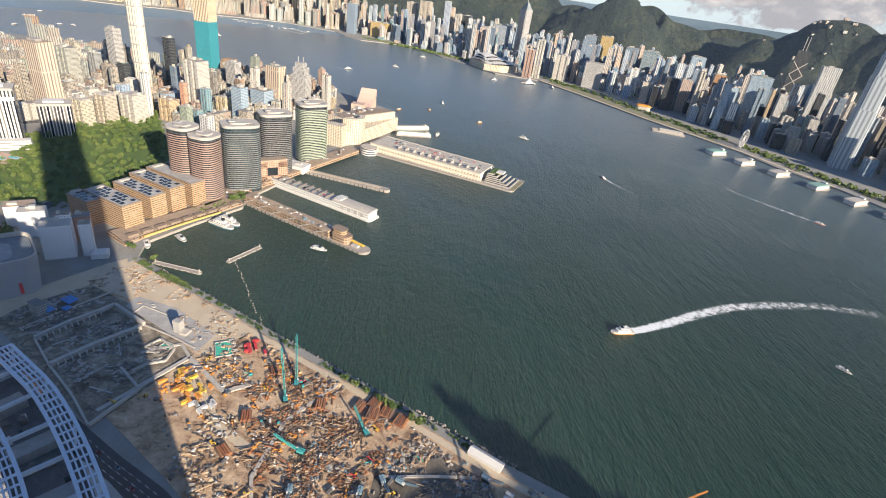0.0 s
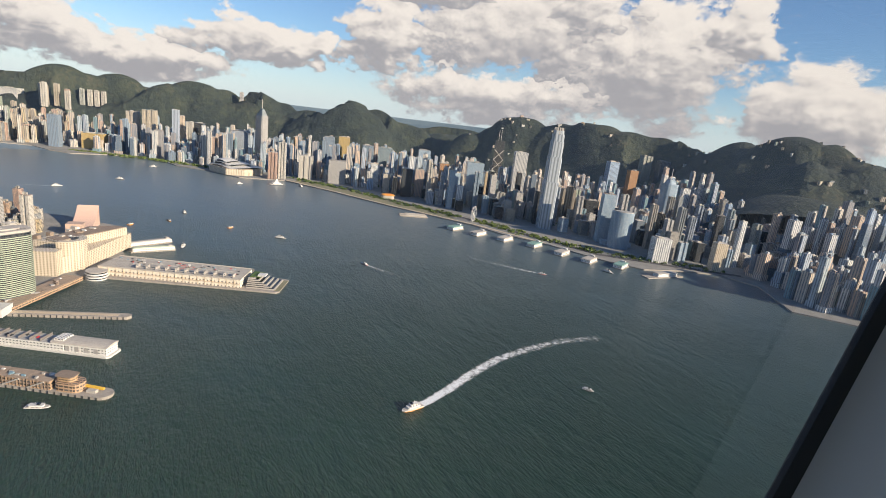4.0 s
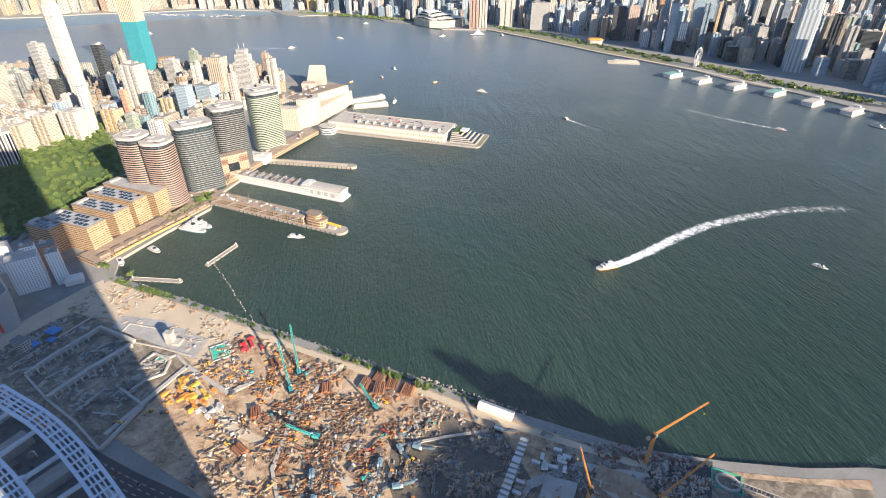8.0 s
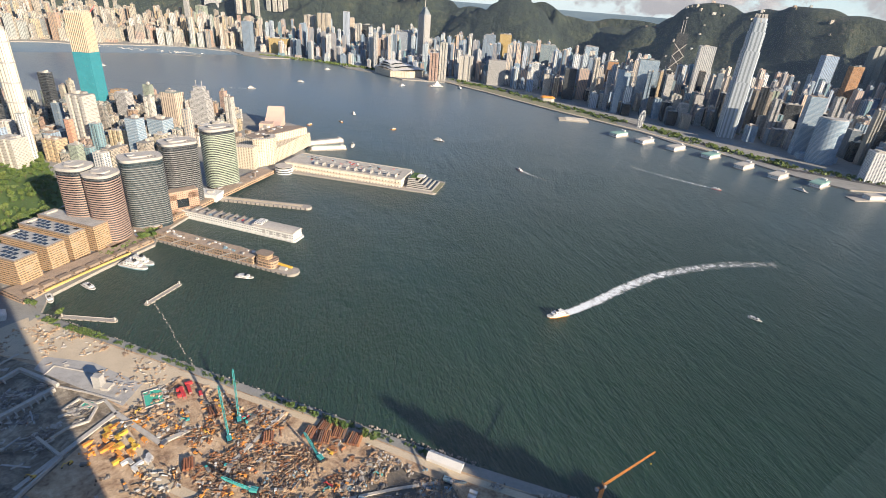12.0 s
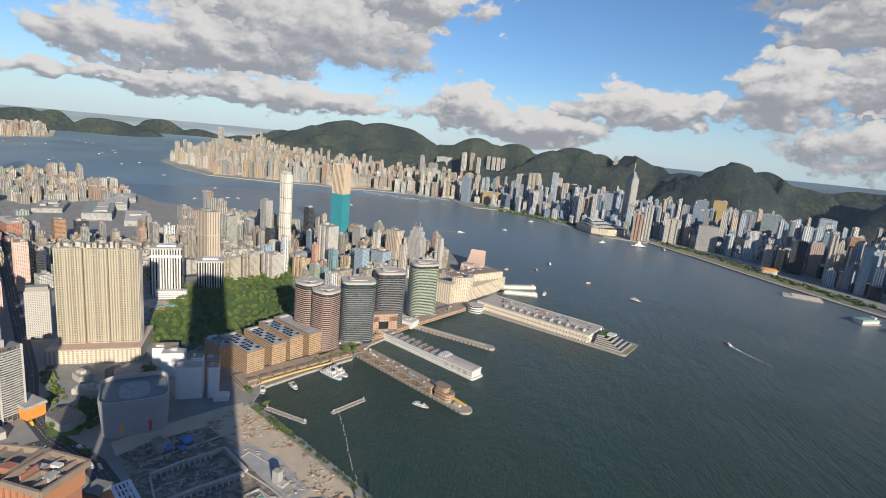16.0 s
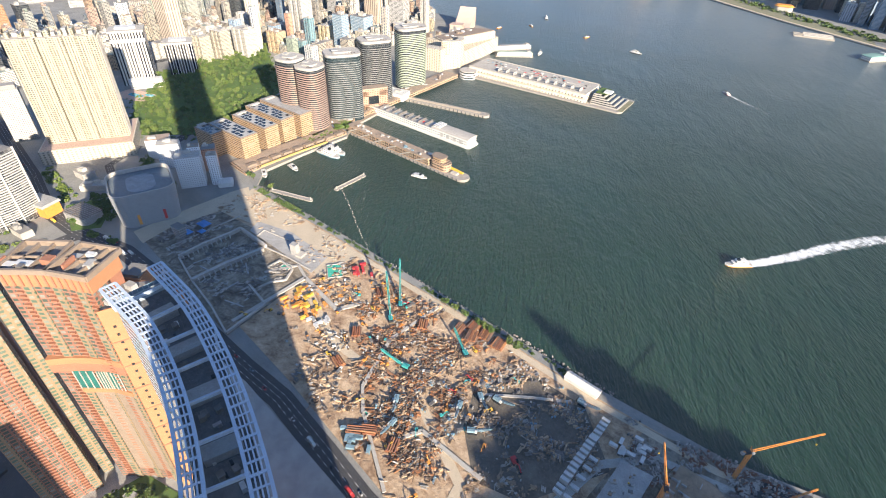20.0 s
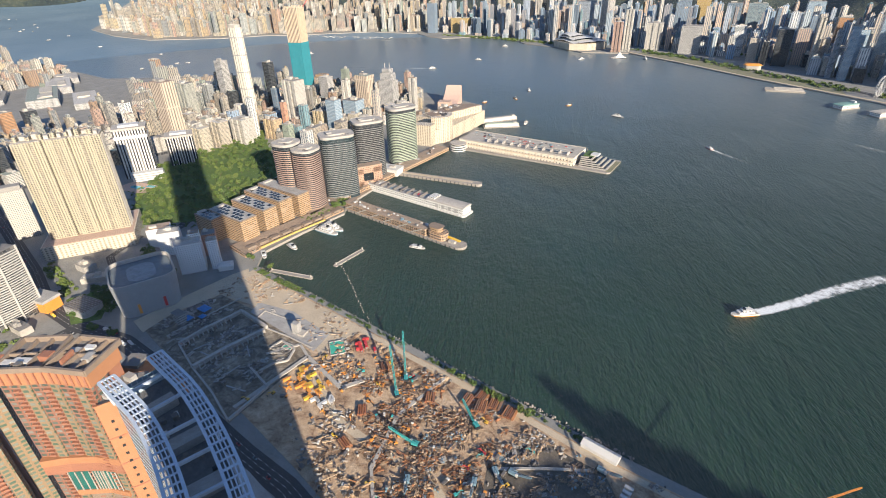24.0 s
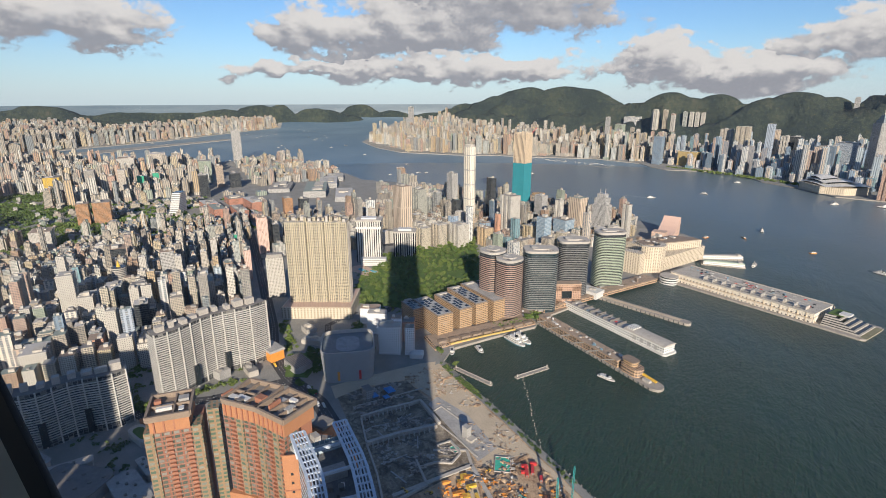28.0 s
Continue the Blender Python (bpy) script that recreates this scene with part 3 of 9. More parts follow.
def simple(name, x, y, w, d, h, yaw, mat, label, r=None, **kw):
    TAKEN.append((x, y, r or 0.55 * max(w, d)))
    return block(name, x, y, w, d, h, yaw, mat, label, **kw)


PARK = [(945, -200), (1024, -215), (1227, -330), (1255, -430), (1275, -620), (985, -500), (859, -310)]


def district(poly, yaw, cell, hs, mats, label, seed, name="apartment_block", gap=0.25, street=4, group="", far=None, tall=0.1, tallh=(80, 130), ground=None, category="building", deep=1.0, limit=0, high=130):
    """Fills a piece of the plan with buildings along its streets; far: joined, for the stretches that stay far off."""
    rng = random.Random(seed)
    xs, ys = [p[0] for p in poly], [p[1] for p in poly]
    cx, cy = sum(xs) / len(xs), sum(ys) / len(ys)
    R = max(math.hypot(x - cx, y - cy) for x, y in poly)
    c, s = math.cos(radians(yaw)), math.sin(radians(yaw))
    n = int(R / cell) + 1
    cells = [(i, j) for i in range(-n, n + 1) for j in range(-n, n + 1) if i % street]
    made = 0
    for i, j in sorted(cells, key=lambda q: (cx + (c * q[0] - s * q[1] * deep) * cell) ** 2 + (cy + (s * q[0] + c * q[1] * deep) * cell) ** 2):
        a, b = (i + rng.uniform(-0.12, 0.12)) * cell, (j + rng.uniform(-0.12, 0.12)) * cell * deep
        x, y = cx + c * a - s * b, cy + s * a + c * b
        if not inside(x, y, poly) or inside(x, y, PARK) or not free(x, y, cell * 0.4) or rng.random() < gap * 0.4:
            continue
        w, d = cell * rng.uniform(0.55, 0.9), cell * rng.uniform(0.55, 0.9)
        h = rng.triangular(*hs, hs[0] * 0.65 + hs[1] * 0.35)
        if rng.random() < tall:
            h, w, d = rng.uniform(*tallh), w * 0.8, d * 0.8
        m = rng.choice(mats)
        z = 4.0 if ground is None else max(4.0, ground(x, y) - 2)
        if z > high:
            continue
        made += 1
        if far is not None and made > limit:
            k = near(x, y)
            X, Y, Z = drawn(x, y, z)
            yw = yaw + rng.uniform(-6, 6)
            shape = rng.random()
            if shape < 0.45:                       # cross-shaped plan
                far.box(X, Y, w * k, d * k * 0.58, Z, Z + h * k, yw)
                far.box(X, Y, w * k * 0.55, d * k, Z, Z + (h - rng.uniform(0, 5)) * k, yw)
            elif shape < 0.7:                      # set back half-way up
                g = rng.uniform(0.45, 0.85)
                far.box(X, Y, w * k, d * k, Z, Z + h * g * k, yw)
                far.box(X, Y, w * k * 0.78, d * k * 0.78, Z + h * g * k, Z + h * k, yw)
            else:
                far.box(X, Y, w * k, d * k, Z, Z + h * k, yw)
            if h > 45 and rng.random() < 0.6:      # podium
                far.box(X, Y, w * k * 1.3, d * k * 1.25, Z, Z + rng.uniform(9, 22) * k, yw)
            for _ in range(rng.choice([1, 1, 2, 3])):
                far.box(X + rng.uniform(-0.2, 0.2) * w * k, Y + rng.uniform(-0.2, 0.2) * d * k, w * k * rng.uniform(0.2, 0.5), d * k * rng.uniform(0.2, 0.4), Z + h * k, Z + (h + rng.uniform(2.5, 8)) * k, yw)
        else:
            block(name, x, y, w, d, h, yaw + rng.uniform(-3, 3), m, label, category, group, z=z, rng=rng, notch=rng.choice([0, 1, 2]) if h > 40 else 0, bits=rng.choice([1, 1, 2]))

# ---- ground, water, hills
from mathutils import geometry

def sheet(name, fn, mat, azs, rads, kind="structure", label="", category=""):
    """A sheet on rings round the viewpoint; fn gives the height at a true place."""
    v, f = [], []
    for r in rads:
        for a in azs:
            x, y = r * math.sin(radians(a)), r * math.cos(radians(a))
            v.append(drawn(x, y, fn(x, y)))
    n = len(azs)
    for i in range(len(rads) - 1):
        for j in range(n - 1):
            f.append((i * n + j, (i + 1) * n + j, (i + 1) * n + j + 1, i * n + j + 1))
    me = bpy.data.meshes.new(name)
    me.from_pydata(v, [], [tuple(reversed(q)) for q in f])
    me.materials.append(mat)
    me.polygons.foreach_set("use_smooth", [True] * len(f))
    me.update()
    return tagged(new(name, me), label, category, kind=kind)


def steps(lo, hi, n):
    return [lo * (hi / lo) ** (i / n) for i in range(n + 1)]


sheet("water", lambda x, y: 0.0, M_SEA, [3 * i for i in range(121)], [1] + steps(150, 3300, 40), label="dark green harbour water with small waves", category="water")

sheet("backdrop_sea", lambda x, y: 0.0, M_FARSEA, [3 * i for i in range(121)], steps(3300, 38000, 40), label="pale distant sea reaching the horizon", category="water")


def land(name, coast, mat, z=4.0, label="", category="ground", wall=M_SEAWALL, step=150, bottom=-3.0):
    """Flat land with a seawall; long edges are cut so that far land can follow the drawn-in distance."""
    pts = []
    for (x1, y1), (x2, y2) in zip(coast, coast[1:] + coast[:1]):
        n = max(1, int(math.hypot(x2 - x1, y2 - y1) / step)) if math.hypot(x1, y1) > 2500 or math.hypot(x2, y2) > 2500 else 1
        pts += [(x1 + (x2 - x1) * i / n, y1 + (y2 - y1) * i / n) for i in range(n)]
    flat = [Vector(p) for p in pts]
    tris = [[flat[i] for i in tri] for tri in geometry.tessellate_polygon([[Vector((x, y, 0)) for x, y in pts]])]
    for _ in range(7):
        more = []
        for t in tris:
            cut = [(t[i] - t[(i + 1) % 3]).length > 380 and max(t[i].length, t[(i + 1) % 3].length) > 2500 for i in range(3)]
            mids = [(t[i] + t[(i + 1) % 3]) / 2 for i in range(3)]
            if not any(cut):
                more.append(t)
            elif all(cut):
                more += [[t[0], mids[0], mids[2]], [mids[0], t[1], mids[1]], [mids[2], mids[1], t[2]], mids]
            else:
                i = max((i for i in range(3) if cut[i]), key=lambda i: (t[i] - t[(i + 1) % 3]).length)
                more += [[t[i], mids[i], t[(i + 2) % 3]], [mids[i], t[(i + 1) % 3], t[(i + 2) % 3]]]
        tris = more
    bm = bmesh.new()
    for t in tris:
        if (t[1] - t[0]).cross(t[2] - t[0]) < 0:
            t = t[::-1]
        bm.faces.new([bm.verts.new(drawn(q.x, q.y, z)) for q in t])
    bmesh.ops.remove_doubles(bm, verts=bm.verts[:], dist=0.02)
    ring = pts + pts[:1]
    turn = sum(x1 * y2 - x2 * y1 for (x1, y1), (x2, y2) in zip(ring, ring[1:]))
    for (x1, y1), (x2, y2) in zip(ring, ring[1:]):
        if turn < 0:
            x1, y1, x2, y2 = x2, y2, x1, y1
        fc = bm.faces.new([bm.verts.new(drawn(*q)) for q in ((x1, y1, bottom), (x2, y2, bottom), (x2, y2, z), (x1, y1, z))])
        fc.material_index = 1
    me = bpy.data.meshes.new(name)
    bm.to_mesh(me)
    bm.free()
    me.materials.append(mat)
    me.materials.append(wall)
    return tagged(new(name, me), label, category, kind="structure")


KOWLOON = [(-1500, -900), (-700, -640), (-178, -424), (-131, -396), (-71, -369), (1, -343), (112, -327), (215, -318), (345, -304), (482, -292), (600, -278), (662, -272),
           (694, -300), (706, -378), (715, -470), (741, -496), (762, -570), (788, -639), (827, -854), (840, -900), (850, -1000), (905, -1053), (985, -1180),
           (1061, -1225), (1250, -1240), (1500, -1200), (1800, -1010), (1950, -860), (2098, -860), (2311, -806), (2530, -600), (2785, -570), (3310, -439), (3850, -289),
           (3650, -105), (3600, 200), (3723, 550), (3900, 800), (4300, 1080), (4500, 1300), (9000, 3500), (9000, 6000), (-1500, 6000)]
ISLAND = [(-1800, -1150), (-760, -1427), (-768, -1656), (-682, -1741), (-546, -1712), (-424, -1655), (-301, -1700), (-135, -1811), (39, -1879), (149, -1960), (313, -2026), (525, -2110),
          (845, -2265), (1139, -2388), (1325, -2290), (1543, -2361), (1718, -2375), (1994, -2545), (2237, -2288), (2374, -2300), (2530, -2360), (2850, -2260), (3150, -1870), (3300, -1750),
          (3412, -1522), (3755, -1195), (4219, -1131), (4841, -1162), (5156, -1296), (6500, -1800), (8500, -2600), (8500, -7500), (-4500, -7500), (-4500, -1500)]
EAST = [(4700, 1400), (5650, 560), (6300, 180), (7000, -250), (7700, -700), (9500, -900), (12000, 0), (12000, 4000), (5500, 3000)]
land("ground_kowloon", KOWLOON, M_CITY, 4.0, "paved city ground of the peninsula", "ground")
land("ground_island", ISLAND, M_CITY, 4.0, "paved city ground of the island shore", "ground")
land("ground_east", EAST, M_CITY, 4.0, "far flat city ground across the bay", "ground")
land("ground_runway", [(4300, 1120), (5600, -60), (5690, 20), (4480, 1260)], M_CITY, 4.0, "long strip of made ground in the bay", "ground")

RIDGES = [  # bearing, height of the eye's line above level in degrees, distance, reach
    (75.2, -0.56, 9000, 1000), (81, -1.2, 11000, 1500), (86, -1.3, 11000, 1500), (90, -1.0, 9500, 1100), (93.4, -0.62, 10000, 1000), (95.1, -0.46, 10000, 600), (99, -1.0, 10000, 900),
    (103.6, -0.59, 12000, 700), (106.6, -1.2, 12000, 700), (114.8, -0.49, 11000, 800), (111.5, -1.45, 11500, 900), (172, -0.95, 10000, 1500)]
RIDGES += [  # the island's own
    (121.5, 1.15, 7200, 1500), (125, 1.2, 7000, 1400), (127, 0.98, 6800, 1100), (129.9, -0.5, 6300, 900), (135.5, 0.6, 6000, 1100), (139.7, 0.4, 6000, 900), (145.6, 0.55, 5600, 1000), (148.5, 0.2, 5600, 800), (151.2, 0.52, 5400, 900),
    (156.5, -0.9, 5200, 700), (160.8, 0.62, 4700, 800), (163.6, 0.0, 4800, 700), (166, -1.0, 4900, 700), (171, -1.7, 5200, 900)]
RIDGES += [(177, -0.3, 4300, 750), (180, 0.95, 4200, 750), (183.5, 0.85, 4100, 750), (187, 1.1, 4000, 750), (190.2, 0.8, 3900, 700), (193.2, 0.8, 3800, 700), (196.1, 0.0, 3700, 700), (200.7, 1.1, 3600, 800), (204.9, 2.05, 3450, 950),
           (207.6, 1.75, 3400, 800), (210.8, 0.4, 3500, 900), (214, 0.0, 3500, 1000), (206, -3.2, 2750, 900)]
PEAKS = [(D * math.sin(radians(a)), D * math.cos(radians(a)), EYE.z + D * math.tan(radians(e)), r) for a, e, D, r in RIDGES]

TERRACES = [(3560, -3560, 125, 420), (3800, -4160, 120, 330), (-815, -3480, 112, 260), (-545, -3010, 52, 260), (4228, -3800, 75, 300), (2670, -4560, 105, 220), (1745, -4350, 195, 220), (1300, -4480, 185, 150)]


def relief(x, y):
    h = -30.0
    q = Vector((x / 700, y / 700, 0.3))
    rough = noise.fractal(q, 1.0, 2.0, 6) * 0.2 - 0.30 * max(0.0, 1 - 2.6 * abs(noise.noise(Vector((x / 520, y / 520, 1.7))) + 0.15 * noise.noise(Vector((x / 130, y / 130, 4.0)))))
    for a, b, top, reach in PEAKS:
        d = math.hypot(x - a, y - b) / reach
        if d < 1.3:
            g = math.cos(min(d, 1.0) * math.pi / 2) ** 1.35
            h = max(h, top * (g + rough * min(1, 2.2 * d) * (1 if d < 1 else 0)) - 30 * (d > 0.96))
    for a, b, flat, reach in TERRACES:
        d = math.hypot(x - a, y - b) / reach
        if d < 1.0:
            h = min(h, flat + max(0.0, d - 0.55) * 700)
    return h


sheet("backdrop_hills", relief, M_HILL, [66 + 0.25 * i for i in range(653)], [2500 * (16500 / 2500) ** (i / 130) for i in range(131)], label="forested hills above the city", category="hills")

# ---- the tower with the deck, the window, and the buildings at its foot
def thing(name, label, category, group="", x=0.0, y=0.0, z=0.0, yaw=0.0, kind=""):
    e = new(name)
    e.matrix_world = pose(x, y, z, 0, 0, yaw)
    return tagged(e, label, category, group, kind)


def twin(ob, name, parent, m):
    """Another part on the same mesh."""
    o = new(name, ob.data)
    o.parent = parent
    o.matrix_local = m
    return o


WIN = 140.0                                   # bearing that the deck's window faces
wn_n = Vector((math.sin(radians(WIN)), math.cos(radians(WIN)), 0))
wn_t = Vector((-wn_n.y, wn_n.x, 0))
core = -27.3 * wn_n - 17.3 * wn_t
yaw_t = math.degrees(math.atan2(wn_t.y, wn_t.x))


def notched(h, q):
    return [(-h + q, -h), (h - q, -h), (h - q, -h + q), (h, -h + q), (h, h - q), (h - q, h - q), (h - q, h), (-h + q, h), (-h + q, h - q), (-h, h - q), (-h, -h + q), (-h + q, -h + q)]


tower = thing("skyscraper", "very tall silver glass office tower with notched corners", "skyscraper", x=core.x, y=core.y, z=4, yaw=yaw_t)
Solid().prism(notched(27, 5), 0, 387.2).make("tower_shaft", F_SILVER, tower)
Solid().prism(notched(27, 5), 393.0, 484, base=True).make("tower_top", F_SILVER, tower)
Solid().box(0, 4, 44, 36, 387.2, 393.0).make("deck_core", M_GREYC, tower)
Solid().prism(notched(27, 5), 387.2, 387.4).make("deck_floor", M_DARKSTEEL, tower)

# window frame: leaning posts on either side of the pane, 0.3 m ahead of the lens
window = thing("window_1", "tall observation window with black gaskets and grey leaning posts", "window", kind="structure")


def post(n, profile, mat, name):
    """A bar along the line where the plane through the eye with normal n meets the pane; profile: metres sideways and outwards."""
    n = Vector(n).normalized()
    line = n.cross(wn_n).normalized()
    line = line if line.z > 0 else -line
    flat = n.cross(Vector((0, 0, 1))).normalized()
    flat = flat if flat.dot(wn_n) > 0 else -flat
    p = flat * (0.3 / flat.dot(wn_n))
    side = (p - wn_n * 0.3).normalized()
    lo, hi = [EYE + p + side * u + wn_n * v + line * (-1.3 / line.z) for u, v in profile], [EYE + p + side * u + wn_n * v + line * (2.3 / line.z) for u, v in profile]
    s, c = Solid(), len(profile)
    for i in range(c):
        j = (i + 1) % c
        s.face((lo[i], lo[j], hi[j], hi[i]), [(0, 0), (1, 0), (1, 1), (0, 1)])
    s.face(hi, [(0, 0)] * c)
    s.face(lo[::-1], [(0, 0)] * c)
    return s.make(name, mat, window)


M_POST = plain("grey_window_post", (0.52, 0.51, 0.47), 0.5, var=0.05, scale=2, fine=9)
M_GASKET = plain("black_gasket", (0.004, 0.004, 0.005), 0.6, var=0.1)
RIGHT, LEFT = (-0.81, 0.572, -0.129), (-0.424, 0.896, -0.13)
slab = lambda u0, u1, v0, v1: [(u0, v0), (u1, v0), (u1, v1), (u0, v1)]
post(RIGHT, slab(0.0, 0.085, 0.0, 0.01), M_GASKET, "gasket")
post(RIGHT, [(0.086, 0.01), (0.125, -0.14), (0.9, -0.14), (0.9, 0.01)], M_POST, "window_post")
post(RIGHT, slab(0.128, 0.9, -0.152, -0.142), M_GASKET, "post_cover")
post(LEFT, slab(0.0, 0.10, 0.0, 0.01), M_GASKET, "gasket")
post(LEFT, slab(0.10, 0.80, 0.0, 0.03), M_POST, "window_post")
M_PANE, k, b = material("veiled_window_glass", 0.5)
# thin translucent veil added to lift the dark tones behind the glass
veil = k.math("ADD", 0.020, k.math("MULTIPLY", k.noise(k.vec("MULTIPLY", where(k), (3.0, 3.0, 0.8)), 1.0, 5, 0.6), 0.03))
haze = k("ShaderNodeBsdfTranslucent")
haze.inputs[0].default_value = (0.8, 0.82, 0.85, 1)
pane = k("ShaderNodeMixShader", veil, k("ShaderNodeBsdfTransparent").outputs[0], haze.outputs[0])
gloss = k("ShaderNodeBsdfGlossy")
gloss.inputs["Roughness"].default_value = 0.02
fres = k("ShaderNodeFresnel")
fres.inputs[0].default_value = 1.25
pane = k("ShaderNodeMixShader", fres.outputs[0], pane.outputs[0], gloss.outputs[0])
for n in k.t.nodes:
    if n.bl_idname == "ShaderNodeOutputMaterial":
        k.put(n.inputs[0], pane.outputs[0])
s = Solid()
c0 = EYE + wn_n * 0.304
s.face([c0 + wn_t * 1.4 - Vector((0, 0, 1.35)), c0 - wn_t * 1.25 - Vector((0, 0, 1.35)), c0 - wn_t * 1.25 + Vector((0, 0, 2.4)), c0 + wn_t * 1.4 + Vector((0, 0, 2.4))], [(0, 0), (1, 0), (1, 1), (0, 1)])
pn = s.make("window_pane", M_PANE, window, "clear glass with a faint veil")
pn.visible_shadow = False

# unseen towers of flats, added westward and stepped to shade works and water
SHADE_WAY = Vector((-sun_dir.x, -sun_dir.y)).normalized()
for s0, s1, reach in ((-357, -337, 118), (-337, -319, 178), (-319, -300, 240), (-300, -288, 282), (-288, -275, 312), (-275, -256, 186), (-256, -226, 214), (-226, -196, 231), (-196, -160, 222), (-160, -136, 204), (-136, -118, 170), (-118, -84, 158)):
    front = -400.0                                   # metres along the sun's way at which the row's edge stands
    mid_s, hgt = (s0 + s1) / 2, (reach - front) * math.tan(radians(SUN_EL))
    c0 = SHADE_WAY * (front - 40) + Vector((-SHADE_WAY.y, SHADE_WAY.x)) * mid_s
    b0 = Solid().box(0, 0, 80, s1 - s0 - 0.02, 0, hgt).make("apartment_slab", F_RESI)
    for u, v, w, d, h in ((22, 0.2, 14, 0.3, 5.5), (-6, -0.22, 18, 0.35, 4.0), (30, -0.25, 8, 0.2, 2.4)):
        Solid().box(u, v * (s1 - s0), w, d * (s1 - s0), hgt, hgt + h).make("roof_house", M_PLANT, b0)
    b0.matrix_world = pose(c0.x, c0.y, 4, 0, 0, math.degrees(math.atan2(SHADE_WAY.y, SHADE_WAY.x)))
    tagged(b0, "unseen tower of flats, stepped to cast shade on the works", "apartment tower", "towers beside the harbour")


# unseen towers added outside the view to shade podium and balcony tower
for ax, ay, aw, ad, ah in ((0, 193, 40, 76, 225), (100, 290, 40, 90, 215), (250, 372, 44, 150, 240)):
    s = Solid().box(ax, ay, aw, ad, 4, ah, -18)
    tagged(s.make("apartment_slab", F_RESI), "unseen tower of flats placed to shade the station podium", "apartment tower")


def crown_tower():
    """The long curved slab of flats whose roof carries two pale lattice arcs."""
    root = thing("curved_tower", "high curved flats with two pale blue lattice roof arcs", "apartment tower")
    N1 = 18
    ctr = []
    for i in range(N1 + 1):
        x = 206 - 150 * i / N1
        u = max(0.0, (178 - x) / 100)
        ctr.append(Vector((x, -26.2 + 2.2 * max(0.0, (x - 178) / 28) + 2.0 * u + 18.2 * u * u - 0.6 * u ** 3)))
    nor = []
    for i in range(N1 + 1):
        t = (ctr[min(i + 1, N1)] - ctr[max(i - 1, 0)]).normalized()
        nor.append(Vector((-t.y, t.x)))
    half = [10.2 - 1.1 * math.sin(math.pi * i / N1) for i in range(N1 + 1)]
    plan = lambda k: [tuple(ctr[i] - nor[i] * half[i] * k) for i in range(N1 + 1)] + [tuple(ctr[i] + nor[i] * half[i] * k) for i in range(N1, -1, -1)]
    pts = plan(1.0)
    area = sum(a[0] * b[1] - b[0] * a[1] for a, b in zip(pts, pts[1:] + pts[:1]))
    fix = (lambda p: p) if area > 0 else (lambda p: list(reversed(p)))
    Solid().prism(fix(pts), 15, 244, cap=False).make("wall", F_BLUEG, root)
    Solid().prism(fix(plan(0.97)), 236, 237).make("roof", M_DARKDECK, root)
    # arcs: each a shallow ladder of rails and rungs with longitudinal strips
    for sgn in (-1, 1):
        for lane in (0.0, 1.6, 2.9, 4.2, 5.8):
            rails = Solid()
            for i in range(N1):
                a = ctr[i] + nor[i] * sgn * (half[i] - lane + 2.2)
                b = ctr[i + 1] + nor[i + 1] * sgn * (half[i + 1] - lane + 2.2)
                w = 1.1 if lane in (0.0, 5.8) else 0.45
                rails.beam((a.x, a.y, 251), (b.x, b.y, 251), w, 1.0)
            rails.make("arc_rail", M_LATTICE, root)
        for i in range(2 * N1 + 1):
            f = i / 2
            j, g = min(int(f), N1 - 1), f - min(int(f), N1 - 1)
            c, n2, hf = ctr[j].lerp(ctr[j + 1], g), nor[j].lerp(nor[j + 1], g), half[j] + (half[j + 1] - half[j]) * g
            a, b = c + n2 * sgn * (hf + 2.4), c + n2 * sgn * (hf - 3.8)
            r = Solid().beam((a.x, a.y, 251.3), (b.x, b.y, 251.3), 0.9 if i % 3 == 0 else 0.6, 0.5)
            r.make("rung", M_LATTICE, root)
            if i % 6 == 0:
                Solid().beam((a.x, a.y, 251), (a.x - n2.x * sgn * 2, a.y - n2.y * sgn * 2, 238), 0.7).make("strut", M_LATTICE, root)
    for i in range(1, N1, 2):
        a, b = ctr[i] - nor[i] * (half[i] - 3), ctr[i] + nor[i] * (half[i] - 3)
        Solid().beam((a.x, a.y, 246), (b.x, b.y, 246), 0.9, 1.4).make("cross_beam", M_LATTICE, root)
    for i in (2, 5, 8, 11, 14):
        c = ctr[i]
        Solid().box(c.x, c.y, 6, 2 * half[i] - 6, 237, 240.5, math.degrees(math.atan2(nor[i].y, nor[i].x)) - 90).make("plant_room", M_GREYC, root)
        q = ctr[i + 1]
        for u in (-2.2, 2.2):
            Solid().box(q.x + u * 0.3, q.y + u, 2.6, 2.2, 237, 239).make("chiller", M_DIRTYSTEEL, root)
    rr = random.Random(4)
    for _ in range(46):
        i = rr.randrange(1, N1)
        f = rr.uniform(-0.62, 0.62)
        q = ctr[i] + nor[i] * half[i] * f + Vector((rr.uniform(-3, 3), 0))
        Solid().box(q.x, q.y, rr.uniform(0.8, 3.2), rr.uniform(0.8, 2.2), 237, 237 + rr.uniform(0.6, 2.6), rr.choice([0, 90]) - 6).make("roof_unit", rr.choice([M_DIRTYSTEEL, M_WHITE, M_DARKSTEEL, M_GREYC]), root)
    s = Solid().prism([(ctr[15].x + 2.3 * math.cos(a), ctr[15].y + 2.3 * math.sin(a)) for a in [i * math.pi / 8 for i in range(16)]], 237, 238.5)
    s.make("dish", M_WHITE, root)


crown_tower()


